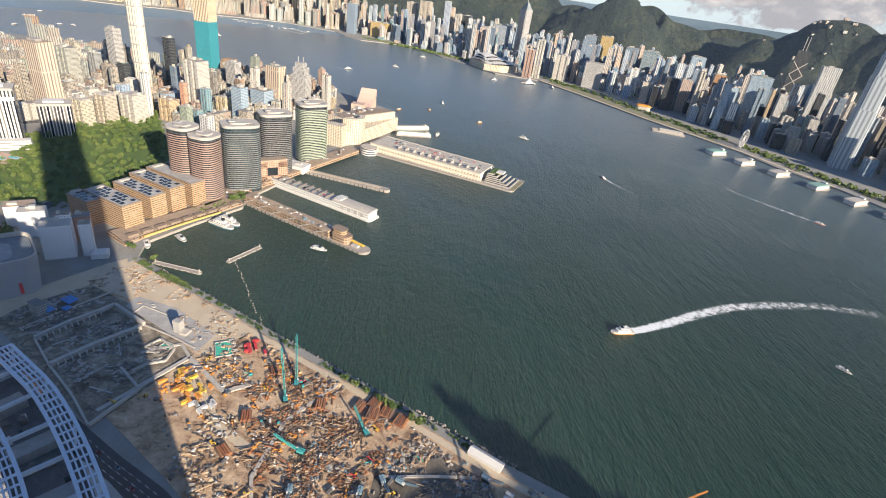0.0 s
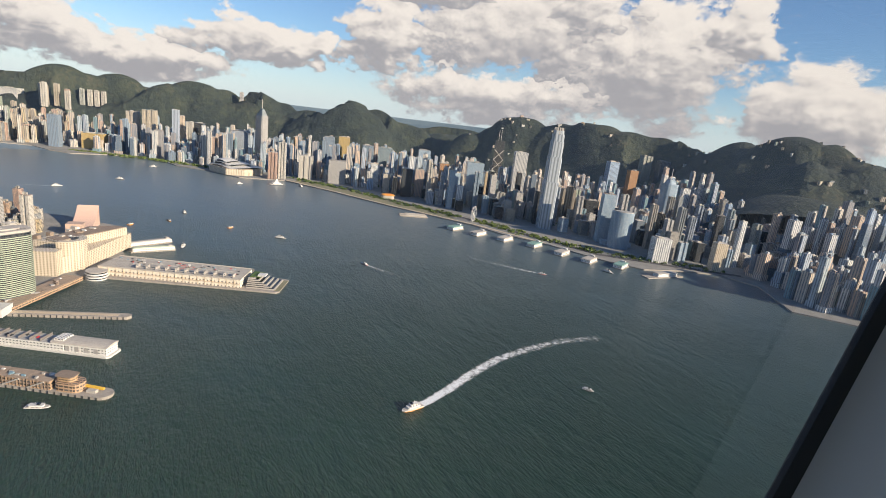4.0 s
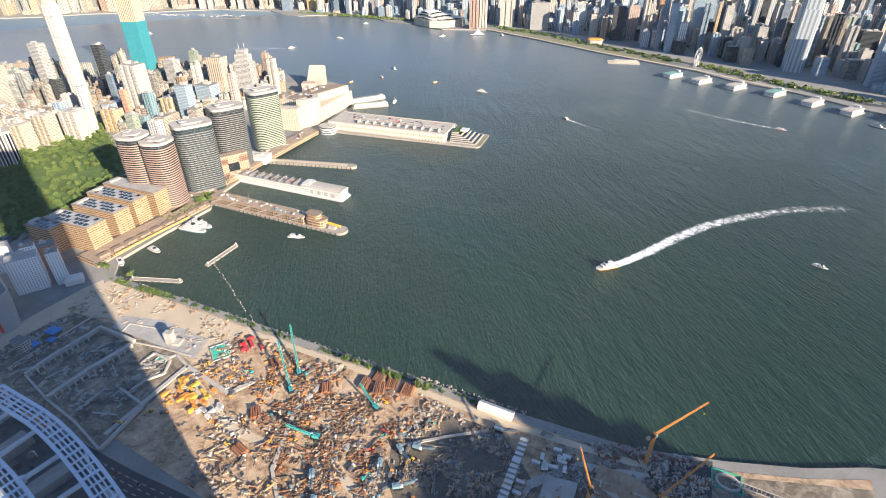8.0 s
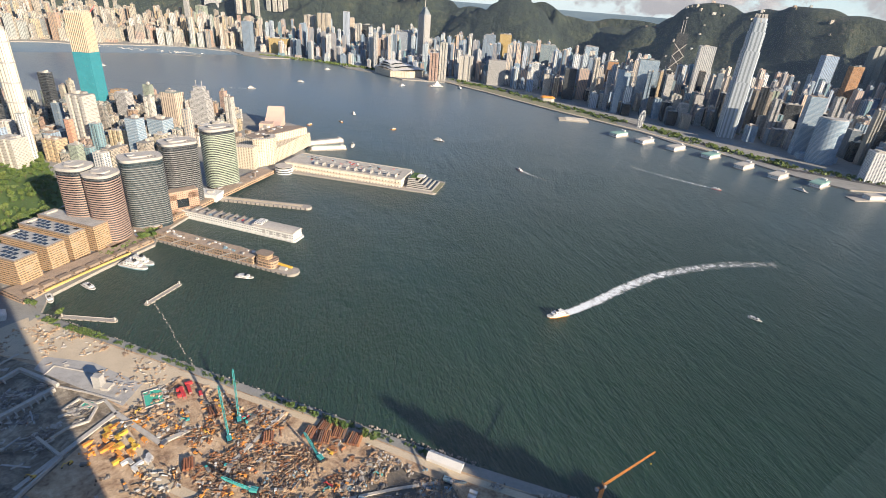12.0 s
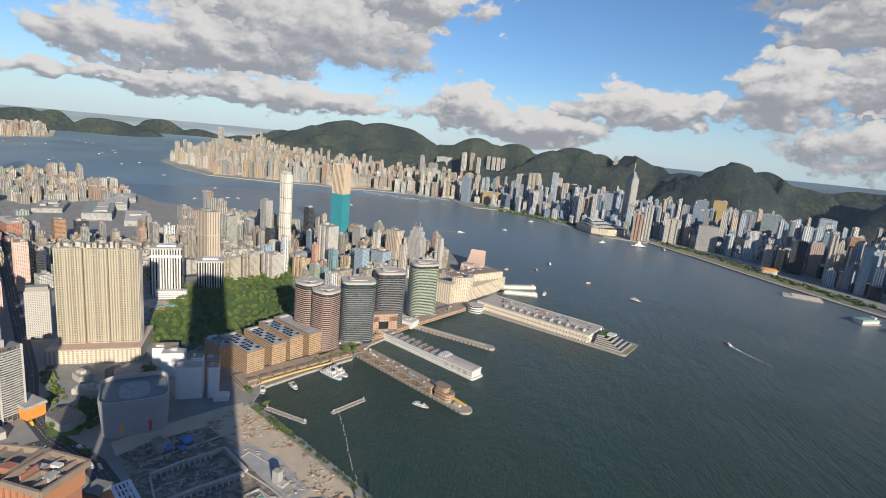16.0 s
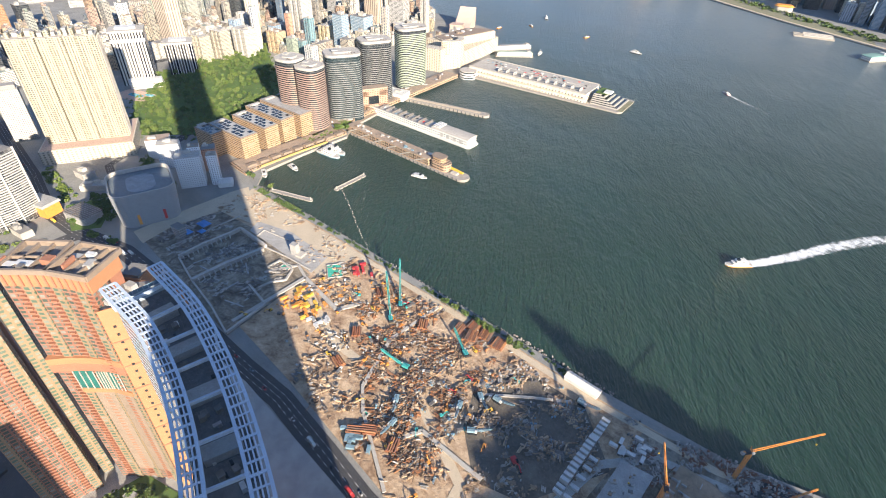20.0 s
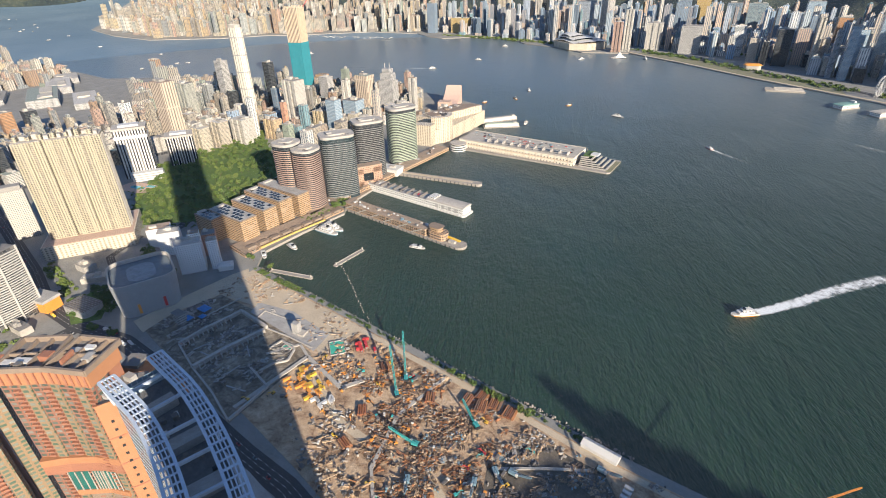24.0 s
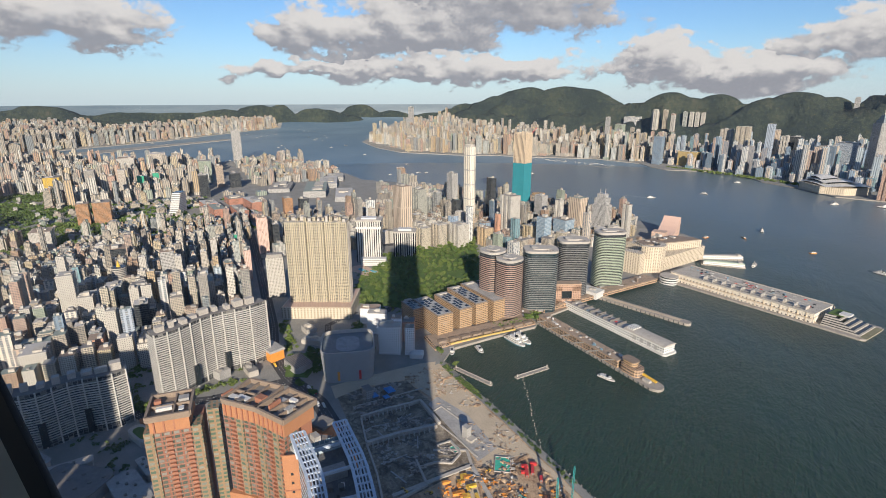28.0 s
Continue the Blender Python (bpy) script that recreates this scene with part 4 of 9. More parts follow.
def wall_line(s, a, b, z0, z1, depth, **kw):
    """A slab standing on the plan line a to b, going back from it by depth."""
    a, b = Vector(a), Vector(b)
    t = (b - a).normalized()
    n = Vector((-t.y, t.x))
    if n.dot(a) < 0:
        n = -n
    pts = [tuple(a), tuple(b), tuple(b + n * depth), tuple(a + n * depth)]
    if (b - a).x * n.y - (b - a).y * n.x < 0:
        pts.reverse()
    s.prism(pts, z0, z1, **kw)
    return pts


def bay_front(root, a, b, z0, z1, depth, cols, label):
    """A front of window columns in two brick colours, with balconies."""
    a, b = Vector(a), Vector(b)
    t = (b - a) / len(cols)
    n = Vector((-t.y, t.x)).normalized()
    n = n if n.dot(a) < 0 else -n                 # towards the viewer's side
    for i, c in enumerate(cols):
        bal = Solid()
        p, q = a + t * i + n * (0.9 if c == "s" else 0.0), a + t * (i + 1) + n * (0.9 if c == "s" else 0.0)
        s = Solid()
        wall_line(s, p, q, z0, z1, depth * 0.5)
        s.make("wall", F_ARCH2 if c == "s" else F_ARCH1, root)
        if c == "b":
            z = z0 + 6
            m = (p + q) / 2
            while z < z1 - 4:
                bal.box(m.x + n.x * 0.7, m.y + n.y * 0.7, t.length * 0.62, 1.5, z, z + 1.1, math.degrees(math.atan2(t.y, t.x)))
                z += 3.1
        if bal.f:
            tagged(bal.make("balcony_stack", M_TERRA2, root, "stack of small brick balconies"), kind="stuff")


def roof_frame(root, a, b, depth, z0, z1, mat, cuts):
    """A thick parapet all round a roof, with cross walls that leave sunken courts between them."""
    t = (b - a).normalized()
    n = Vector((-t.y, t.x))
    n = n if n.dot(a) > 0 else -n
    c, d = b + n * depth, a + n * depth
    lines = [(a, b), (b, c), (c, d), (d, a)] + [(a.lerp(b, f), d.lerp(c, f)) for f in cuts] + [(a.lerp(d, 0.5), b.lerp(c, 0.5))]
    for i, (p, q) in enumerate(lines):
        top = z1 if i < 4 else z1 - 0.9
        Solid().beam((p.x, p.y, (z0 + top) / 2), (q.x, q.y, (z0 + top) / 2), 1.5 if i < 4 else 1.1, top - z0).make("parapet" if i < 4 else "court_wall", mat, root)


def brick_complex():
    root = thing("brick_tower", "orange and red brick residential towers joined round an arch", "apartment tower")
    # main slab
    A, M1, B = (310, 21), (292, 2), (272, -12)
    bay_front(root, A, M1, 14, 205, 22, "rbsrb", "")
    bay_front(root, M1, B, 14, 205, 22, "srbsb", "")
    s = Solid()
    for p, q in ((A, M1), (M1, B)):
        wall_line(s, Vector(p) * 1.012, Vector(q) * 1.012, 14, 204, 21)
    s.make("core_wall", M_TERRA2, root)
    s = Solid()
    for p, q in ((A, M1), (M1, B)):
        wall_line(s, Vector(p) * 0.994, Vector(q) * 0.994, 205, 214, 23)
    s.make("crown_wall", M_TERRA, root, "plain orange crown wall below the roof")
    for n, (p, q) in enumerate(((A, M1), (M1, B))):
        s = Solid()
        wall_line(s, Vector(p) * 0.988, Vector(q) * 0.988, 214, 215, 25)
        s.make("roof", M_ROOFDECK, root)
        roof_frame(root, Vector(p) * 0.986, Vector(q) * 0.986, 25.5, 215, 218.2, M_BROWNROOF, (0.38, 0.7) if n else (0.3, 0.62))
    for x, y, w, d, h, m in ((303, 8, 9, 4, 217.5, M_WHITE), (308, 14, 5, 4, 217, M_WHITE), (297, -2, 6, 5, 219, M_TERRA2), (287, -9, 1.2, 9, 219.5, M_TERRA2), (292, -14, 7, 4, 217, M_GREYC), (281, -17, 4, 6, 217.5, M_GREYC), (311, 17, 1.2, 8, 219, M_TERRA2), (300, 10, 3, 3, 218.5, M_DIRTYSTEEL), (289, -20, 5, 3, 217.4, M_WHITE)):
        Solid().box(x, y, w, d, 215, h, 40).make("roof_house", m, root)
    for i in range(12):
        e, g = (A, M1) if i < 6 else (M1, B)
        c = Vector(e).lerp(Vector(g), (i % 6 + 0.5) / 6) * 0.9925
        Solid().box(c.x, c.y, 0.9, 0.9, 205.5, 213.5, 45).make("pilaster", M_TERRA2, root)
    # planted arch sill, green glazed bays and the tall recess below them
    SB = [(311.5, 23.5), (303.0, 11.5), (291.0, -0.5), (282.0, -6.6), (273.0, -13.0)]
    SB = [Vector(p) * 0.985 for p in SB]
    for p, q in zip(SB, SB[1:]):
        s = Solid()
        wall_line(s, p, q, 144, 149, 10)
        s.make("arch_sill", M_TERRA, root, "curved orange sill of the planted terrace")
        s = Solid()
        wall_line(s, p * 1.001, q * 1.001, 137, 144, 9)
        s.make("arch_lintel", M_TERRA2, root)
    for p, q in (((305, 14.6), (296.6, 5.6)), ((295.2, 4.2), (291.6, 0.6)), ((290.6, -0.4), (284.0, -5.0))):
        s = Solid()
        wall_line(s, Vector(p) * 0.988, Vector(q) * 0.988, 121, 137, 8)
        s.make("green_window", M_GLASSGN, root, "large green glazed bay")
        for f in (0.0, 0.33, 0.66, 1.0):
            m = Vector(p).lerp(Vector(q), f) * 0.986
            Solid().box(m.x, m.y, 0.5, 0.5, 121, 137, 45).make("mullion", M_CONC, root)
    for p, q in (((305.5, 15), (292, 0.4)), ((292, 0.4), (280.5, -6.6))):
        s = Solid()
        wall_line(s, Vector(p) * 0.985, Vector(q) * 0.985, 117, 121, 9)
        s.make("bay_sill", M_TERRA, root)
    for p, q in (((300.5, 9.6), (292, 0.7)), ((292, 0.7), (280.8, -6.6))):
        s = Solid()
        wall_line(s, Vector(p) * 0.989, Vector(q) * 0.989, 28, 117, 8)
        s.make("opening_wall", M_BROWNROOF, root, "tall brown recess of the great opening")
    # lower right wing with plain orange side
    s = Solid()
    P1, P2 = Vector((268.3, -9.2)), Vector((263.2, -28.9))
    s.prism([tuple(P1), tuple(P2), (278, -42), (292, -22)], 14, 193)
    s.make("wing_wall", M_TERRA, root, "plain orange render side wall")
    Solid().prism([(269.5, -10.5), (264.6, -28.4), (278, -40), (289, -22)], 193, 193.4).make("wing_roof", M_ROOFDECK, root)
    for p, q in ((P1, P2), (P2, Vector((278, -42)))):
        Solid().beam((*p, 194.2), (*q, 194.2), 0.8, 1.8).make("parapet", M_TERRA, root)
    for f in (0.24, 0.72):
        p = P1.lerp(P2, f)
        w0 = Solid().box(0, 0, 1.5, 0.5, 0, 1.6, 75.5).make("small_window", M_DARKSTEEL, root)
        w0.location = (p.x - 0.1, p.y, 20)
        for n in range(1, 27):
            twin(w0, "small_window", root, Matrix.Translation((p.x - 0.1, p.y, 20 + n * 6.2)))
    for n in range(8):
        p = P1.lerp(P2, 0.5)
        Solid().box(p.x - 0.1, p.y, 20.0, 0.4, 30 + n * 20, 30.8 + n * 20, 75.5).make("ledge", M_TERRA2, root)
    for x, y, w, d, h in ((273, -18, 4, 6, 196), (278, -30, 6, 4, 197), (268, -26, 2, 2, 195)):
        Solid().box(x, y, w, d, 193.4, h, 20).make("roof_house", M_GREYC, root)
    # steps of the wing towards the south
    for x, y, w, d, h in ((285, -42, 18, 12, 180), (295, -48, 16, 12, 166), (303, -38, 14, 14, 186)):
        Solid().box(x, y, w, d, 14, h, 38).make("step_wall", M_TERRA, root)
        Solid().box(x, y, w * 0.8, d * 0.8, h, h + 2, 38).make("step_roof", M_ROOFDECK, root)
    # left slab behind a dark crevice
    bay_front(root, (314, 66), (312, 34), 14, 200, 22, "srbrbs", "")
    s = Solid()
    wall_line(s, (317, 66), (315, 34), 14, 199, 21)
    s.make("core_wall", M_TERRA2, root)
    s = Solid()
    wall_line(s, (311.5, 62), (310, 40), 200, 208, 24)
    s.make("crown_wall", M_TERRA, root)
    s = Solid()
    wall_line(s, (310.5, 63), (309, 39), 208, 209, 26)
    s.make("roof", M_BROWNROOF, root)
    roof_frame(root, Vector((310, 63)), Vector((309, 39)), 26, 209, 212.4, M_BROWNROOF, (0.6,))
    for i in range(4):
        Solid().box(311, 43 + i * 5.5, 0.9, 0.9, 200.5, 207.5).make("pilaster", M_TERRA2, root)
    Solid().box(322, 54, 5, 9, 209, 211, 0).make("roof_house", M_WHITE, root)
    Solid().box(316, 44, 4, 3, 209, 211.5, 0).make("roof_house", M_WHITE, root)
    Solid().box(328, 58, 3, 4, 209, 212.5, 0).make("roof_house", M_TERRA2, root)
    Solid().box(326, 43, 5, 6, 209, 213, 0).make("roof_house", M_GREYC, root)
    # strip of flats in the crevice
    s = Solid()
    wall_line(s, (322, 31), (321, 24), 14, 203, 10)
    s.make("crevice_wall", F_ARCH2, root)
    return root


brick_complex()

# podium garden and mall roof between the towers
pod = thing("podium", "broad mall podium with a roof garden", "podium", kind="structure")
Solid().prism([(60, -85), (180, -92), (330, -88), (470, -70), (560, -20), (520, 120), (60, 160)], 4, 14).make("podium_wall", M_GREYC, pod)
Solid().prism([(215, 5), (262, -6), (300, 8), (302, 60), (270, 75), (215, 70)], 14, 14.5).make("garden_lawn", M_GRASS, pod, "clipped lawn of the roof garden")
# dark asphalt sheet added so the shaded deck reads dark enough
Solid().prism([(305, 70), (335, 20), (470, 10), (500, 110), (300, 130)], 14, 14.15).make("podium_roadway", M_ASPHALT, pod, "dark asphalt sheet deepening the shade on the podium")
for x, y, w, d, h, m in ((352, 60, 26, 9, 16.5, M_ROOFDECK), (385, 95, 34, 12, 17, M_DARKSTEEL), (360, 105, 16, 8, 16, M_GREYC), (420, 70, 30, 14, 18, M_ROOFDECK), (335, 88, 12, 20, 15.6, M_DARKSTEEL), (405, 40, 22, 8, 16, M_GREYC), (345, 36, 10, 7, 16.5, M_TERRA2)):
    Solid().box(x, y, w, d, 14.15, h, 24).make("deck_house", m, pod)
for a0, r in ((0, 16), (1, 24)):
    s = Solid()
    for i in range(16):
        p, q = [(258 + r * math.cos(t), 40 + r * 0.8 * math.sin(t), 14.7) for t in (1.2 + i * 0.3, 1.2 + (i + 1) * 0.3)]
        s.beam(p, q, 2.2, 0.3)
    s.make("garden_path", M_PAVE, pod)
for x, y, w, d, h in ((285, 22, 9, 6, 22), (238, 22, 12, 9, 19), (250, 60, 14, 8, 18), (300, -22, 14, 10, 19), (330, -40, 30, 22, 20), (380, -40, 40, 26, 18), (430, -30, 30, 30, 22), (480, -10, 30, 40, 24)):
    Solid().box(x, y, w, d, 14, h, 20).make("pavilion", M_GREYC, pod)

for x, y, w, d, h, yw, m in ((552, 186, 70, 44, 12, 58, M_ROOFDECK), (520, 130, 60, 26, 10, 25, M_GREYC), (585, 205, 12, 60, 9, 10, M_CONC), (600, 230, 30, 20, 14, 40, M_GREYC), (505, 210, 50, 40, 15, 60, M_ROOFDECK), (470, 150, 40, 30, 10, 35, M_GREYC), (555, 120, 36, 8, 8, 25, M_CONC)):
    b0 = thing("station_roof", "low dark station roof with vents in the shade", "station", "station roofs", x, y, 4, yw)
    Solid().prism(rounded(w, d, min(w, d) * 0.3, 4), 0, h).make("wall", M_GREYC, b0)
    Solid().prism(rounded(w + 2, d + 2, min(w, d) * 0.3, 4), h, h + 0.8).make("roof", m, b0)
    for i in range(int(w / 8)):
        Solid().box(-w / 2 + 6 + i * 8, (i % 3 - 1) * d * 0.22, 3, 2.4, h + 0.8, h + 2.2).make("vent", M_DIRTYSTEEL, b0)

# roads
def road(name, line, width, z, mat=M_ASPHALT, label="dark asphalt road with white lane lines", marks=True):
    root = thing(name, label, "road", kind="structure")
    pts = [Vector(p) for p in line]
    s, m = Solid(), Solid()
    L, R = [], []
    for i, p in enumerate(pts):
        t = (pts[min(i + 1, len(pts) - 1)] - pts[max(i - 1, 0)]).normalized()
        n = Vector((-t.y, t.x))
        L.append(p + n * width / 2)
        R.append(p - n * width / 2)
    for i in range(len(pts) - 1):
        s.face([(*R[i], z), (*R[i + 1], z), (*L[i + 1], z), (*L[i], z)], [(0, 0), (1, 0), (1, 1), (0, 1)])
        for g in (-0.22, 0.0, 0.22) if marks else ():
            d = (pts[i + 1] - pts[i])
            k = max(1, int(d.length / 9))
            nrm = Vector((-d.y, d.x)).normalized() * width * g
            for j in range(k):
                a, b = pts[i] + d * (j / k) + nrm, pts[i] + d * ((j + 0.5) / k) + nrm
                m.beam((*a, z + 0.01), (*b, z + 0.01), 0.35, 0.04)
    s.make("road_surface", mat, root)
    if marks:
        tagged(m.make("lane_lines", M_LANE, root), kind="stuff")
    return root


road("road_1", [(60, -118), (126, -104), (177, -101), (228, -103), (301, -104), (360, -96), (450, -88), (540, -86), (620, -75), (700, -45), (780, -30)], 22, 4.25)
road("road_2", [(780, -30), (900, -38), (1100, -38), (1400, -36), (2100, -30)], 20, 4.2)
road("road_3", [(690, -40), (680, 60), (700, 160), (760, 300), (800, 500)], 22, 4.2)
road("road_4", [(880, -240), (920, -300), (960, -500), (1000, -800)], 16, 4.2)
road("road_5", [(1320, -40), (1330, -300), (1310, -600), (1290, -900)], 18, 4.2)

# ---- the building works along the shore
INNER = [(-178, -410), (-131, -384), (-71, -358), (1, -332), (112, -316), (215, -308), (345, -294), (482, -282), (600, -268), (650, -262)]
SITE = INNER + [(640, -190), (640, -108), (440, -118), (313, -120), (226, -118), (126, -116), (-180, -120)]
land("ground_works", SITE, M_EARTH, 4.35, "churned brown earth of the building works", "ground", wall=M_EARTH, bottom=3.9)
land("ground_sand", [(425, -222), (470, -232), (560, -222), (640, -195), (655, -262), (600, -266), (482, -278), (425, -284)], M_SAND, 4.5, "flat pale sand strip beside the seawall", "ground", wall=M_SAND, bottom=3.9)
land("ground_sunk", [(60, -262), (110, -300), (170, -292), (196, -250), (170, -205), (130, -175), (92, -190)], M_DARKSOIL, 4.5, "damp ground of the sunken yard, darkened for pit shade", "ground", wall=M_DARKSOIL, bottom=3.9)
land("ground_yard", [(-180, -400), (-71, -352), (60, -322), (62, -140), (-180, -140)], M_MUD, 4.5, "grey muddy concrete yard", "ground", wall=M_MUD, bottom=3.9)
land("ground_basement", [(405, -104), (431, -216), (520, -222), (628, -200), (632, -100)], M_MUD, 4.55, "grey mud and concrete of the open basement", "ground", wall=M_MUD, bottom=3.9)
land("ground_sand", [(653, -97), (660, -149), (666, -236), (663, -259), (619, -238), (598, -214), (630, -201), (630, -167), (635, -143), (620, -97)], M_SAND, 4.6, "pale sand strip beside the road", "ground", wall=M_SAND, bottom=3.9)
road("path_shore", [(-20, -334), (1, -326), (112, -310), (215, -303), (345, -289), (482, -276), (560, -266)], 7, 4.7, M_SAND, "pale dirt track along the seawall", False)
road("path_yard", [(75, -205), (70, -260), (40, -300), (-20, -320)], 8, 4.62, M_CONC, "pale concrete haul road", False)
road("path_slab", [(120, -120), (135, -165), (205, -190), (330, -178), (425, -205)], 9, 4.6, M_SAND, "pale dirt haul road through the works", False)
rs = random.Random(11)


def concrete_wall(line, w, h, mat=M_CONC, label="low pale concrete wall round the works"):
    root = thing("retaining_wall", label, "wall", "walls of the works")
    for a, b in zip(line, line[1:]):
        Solid().beam((*a, 4.4 + h / 2), (*b, 4.4 + h / 2), w, h).make("wall_panel", mat, root)


concrete_wall([(419, -116), (430, -210), (362, -206), (352, -232)], 4.5, 1.6)
concrete_wall([(262, -166), (290, -222), (292, -290)], 3.5, 1.4)
concrete_wall([(430, -210), (455, -216), (470, -180)], 3.0, 1.4)
concrete_wall([(170, -118), (240, -150), (262, -166)], 3.0, 1.4)
concrete_wall([(182, -240), (150, -270), (120, -295)], 2.5, 1.2)
concrete_wall([(126, -180), (190, -175), (196, -160)], 3.5, 1.6)
for line, w, h in (([(561, -118), (566, -152), (566, -185), (568, -200), (512, -205)], 3.4, 4.5), ([(508, -112), (511, -154), (509, -200)], 4.4, 5.0), ([(407, -104), (420, -154), (460, -156)], 2.4, 3.0), ([(561, -118), (508, -112), (455, -110), (407, -104)], 2.0, 2.4),
                   ([(449, -161), (449, -175), (441, -191), (452, -206), (477, -205), (475, -187)], 2.0, 2.2), ([(512, -205), (480, -214), (440, -222)], 1.6, 1.4), ([(590, -120), (598, -214)], 1.4, 1.6), ([(540, -204), (548, -222), (500, -236)], 1.2, 1.2)):
    concrete_wall(line, w, h, M_CONC, "thick pale concrete wall of the open basement")
for x0, x1, y0, y1, n in ((561, 566, -122, -182, 11), (508.5, 509.5, -118, -195, 13)):
    for i in range(n):
        f = i / (n - 1)
        x, y = x0 + (x1 - x0) * f, y0 + (y1 - y0) * f
        concrete_wall([(x - 2, y), (x - 7, y + 0.4)], 1.3, 4.0, M_CONC, "short concrete buttress of the open basement")
for line in ([(540, -126), (536, -160), (548, -180)], [(470, -118), (474, -150)], [(530, -130), (515, -134)], [(480, -165), (500, -172)], [(455, -125), (432, -135)]):
    concrete_wall(line, 1.6, 0.9, M_GREYC, "broken grey concrete footing in the mud")


def crawler_crane(mat=M_TEAL, boom=32.0, rise=35.0):
    root = thing("crawler_crane", "crawler crane with a painted lattice boom", "crane", "crawler cranes")
    for sx in (-2.2, 2.2):
        Solid().box(sx, 0, 1.2, 7.5, 0, 1.3).make("track", M_DARKSTEEL, root)
    Solid().box(0, 0, 3.4, 5.5, 1.3, 2.0).make("undercarriage", M_DARKSTEEL, root)
    s = Solid().box(0, -1.5, 4.2, 7.0, 2.0, 4.6)
    s.make("machine_house", mat, root)
    Solid().box(1.4, 2.8, 1.5, 2.0, 2.0, 5.0).make("cab", M_WHITE, root)
    Solid().box(0, -5.6, 4.4, 1.4, 2.0, 4.4).make("counterweight", M_DARKSTEEL, root)
    c, q = math.cos(radians(rise)), math.sin(radians(rise))
    s = Solid()
    at = lambda d, x, v: (x, 2 + d * c - v * q, 3 + d * q + v * c)
    w = 0.75
    for x in (-w, w):
        for v in (-w, w):
            s.beam(at(0, x * 0.5, v * 0.5), at(4, x, v), 0.45)
            s.beam(at(4, x, v), at(boom - 3, x, v), 0.45)
            s.beam(at(boom - 3, x, v), at(boom, x * 0.3, v * 0.3), 0.45)
    n = int((boom - 6) / 2)
    for i in range(n):
        d = 4 + i * 2
        k = 1 if i % 2 else -1
        for v in (-w, w):
            s.beam(at(d, -w * k, v), at(d + 2, w * k, v), 0.3)
        for x in (-w, w):
            s.beam(at(d, x, -w * k), at(d + 2, x, w * k), 0.3)
    s.make("boom", mat, root, "painted steel lattice boom")
    s = Solid().beam((0, -4.5, 4.6), at(boom, 0, 0.5), 0.22)
    s.make("pendant_rope", M_DARKSTEEL, root)
    hx = at(boom, 0, 0)
    Solid().beam(hx, (hx[0], hx[1], max(1.5, hx[2] - 8)), 0.2).make("hoist_rope", M_DARKSTEEL, root)
    return root


def place(proto, spots):
    """First spot takes the thing itself, the rest take copies: x, y, z, yaw."""
    first = True
    for x, y, z, yaw in spots:
        m = pose(x, y, z, 0, 0, yaw)
        if first:
            proto.matrix_world = m
            first = False
        else:
            copy_thing(proto, m)


head = lambda a, b: math.degrees(math.atan2(b[1] - a[1], b[0] - a[0])) - 90
place(crawler_crane(M_TEAL, 52, 28), [(312, -240, 4.4, head((312, -240), (381, -287))), (322, -262, 4.4, head((322, -262), (368, -300)))])
place(crawler_crane(M_TEAL, 26, 22), [(253, -209, 4.4, head((253, -209), (278, -200))), (226, -264, 4.4, head((226, -264), (257, -275)))])
place(crawler_crane(M_LBLUE, 15, 20), [(178, -236, 4.6, 60), (166, -246, 4.6, 100), (185, -215, 4.6, 30), (112, -300, 4.6, 95), (228, -178, 4.6, 40), (212, -160, 4.6, 15), (160, -206, 4.6, 130)])


def excavator(mat):
    root = thing("excavator", "tracked excavator at work on the earth", "excavator", "excavators on the works")
    for sx in (-1.1, 1.1):
        Solid().box(sx, 0, 0.7, 3.8, 0, 0.9).make("track", M_DARKSTEEL, root)
    Solid().box(0, -0.4, 2.6, 3.4, 0.9, 2.3).make("house", mat, root)
    Solid().box(-0.7, 0.9, 1.0, 1.4, 0.9, 2.9).make("cab", M_GLASSDK, root)
    s = Solid().beam((0.4, 1.0, 1.8), (0.4, 4.2, 4.4), 0.55)
    s.make("boom", mat, root)
    Solid().beam((0.4, 4.2, 4.4), (0.4, 6.6, 1.9), 0.42).make("stick", mat, root)
    Solid().box(0.4, 6.4, 1.1, 1.0, 0.5, 1.6).make("bucket", M_DARKSTEEL, root)
    return root


for mat, n in ((M_ORANGE, 12), (M_YELLOW, 10), (M_TEAL, 6), (M_RED, 3)):
    sp = []
    while len(sp) < n:
        x, y = rs.uniform(140, 420), rs.uniform(-285, -130)
        if inside(x, y, SITE) and not inside(x, y, [(425, -222), (655, -262), (425, -290)]):
            sp.append((x, y, 4.4, rs.uniform(0, 360)))
    ex = excavator(mat)
    for c in ex.children:
        c.scale = (1.0, 1.0, 1.0)
    place(ex, sp)

r0 = excavator(M_RED)
r0.matrix_world = pose(118, -211, 4.6, 0, 0, 70) @ Matrix.Scale(1.7, 4)


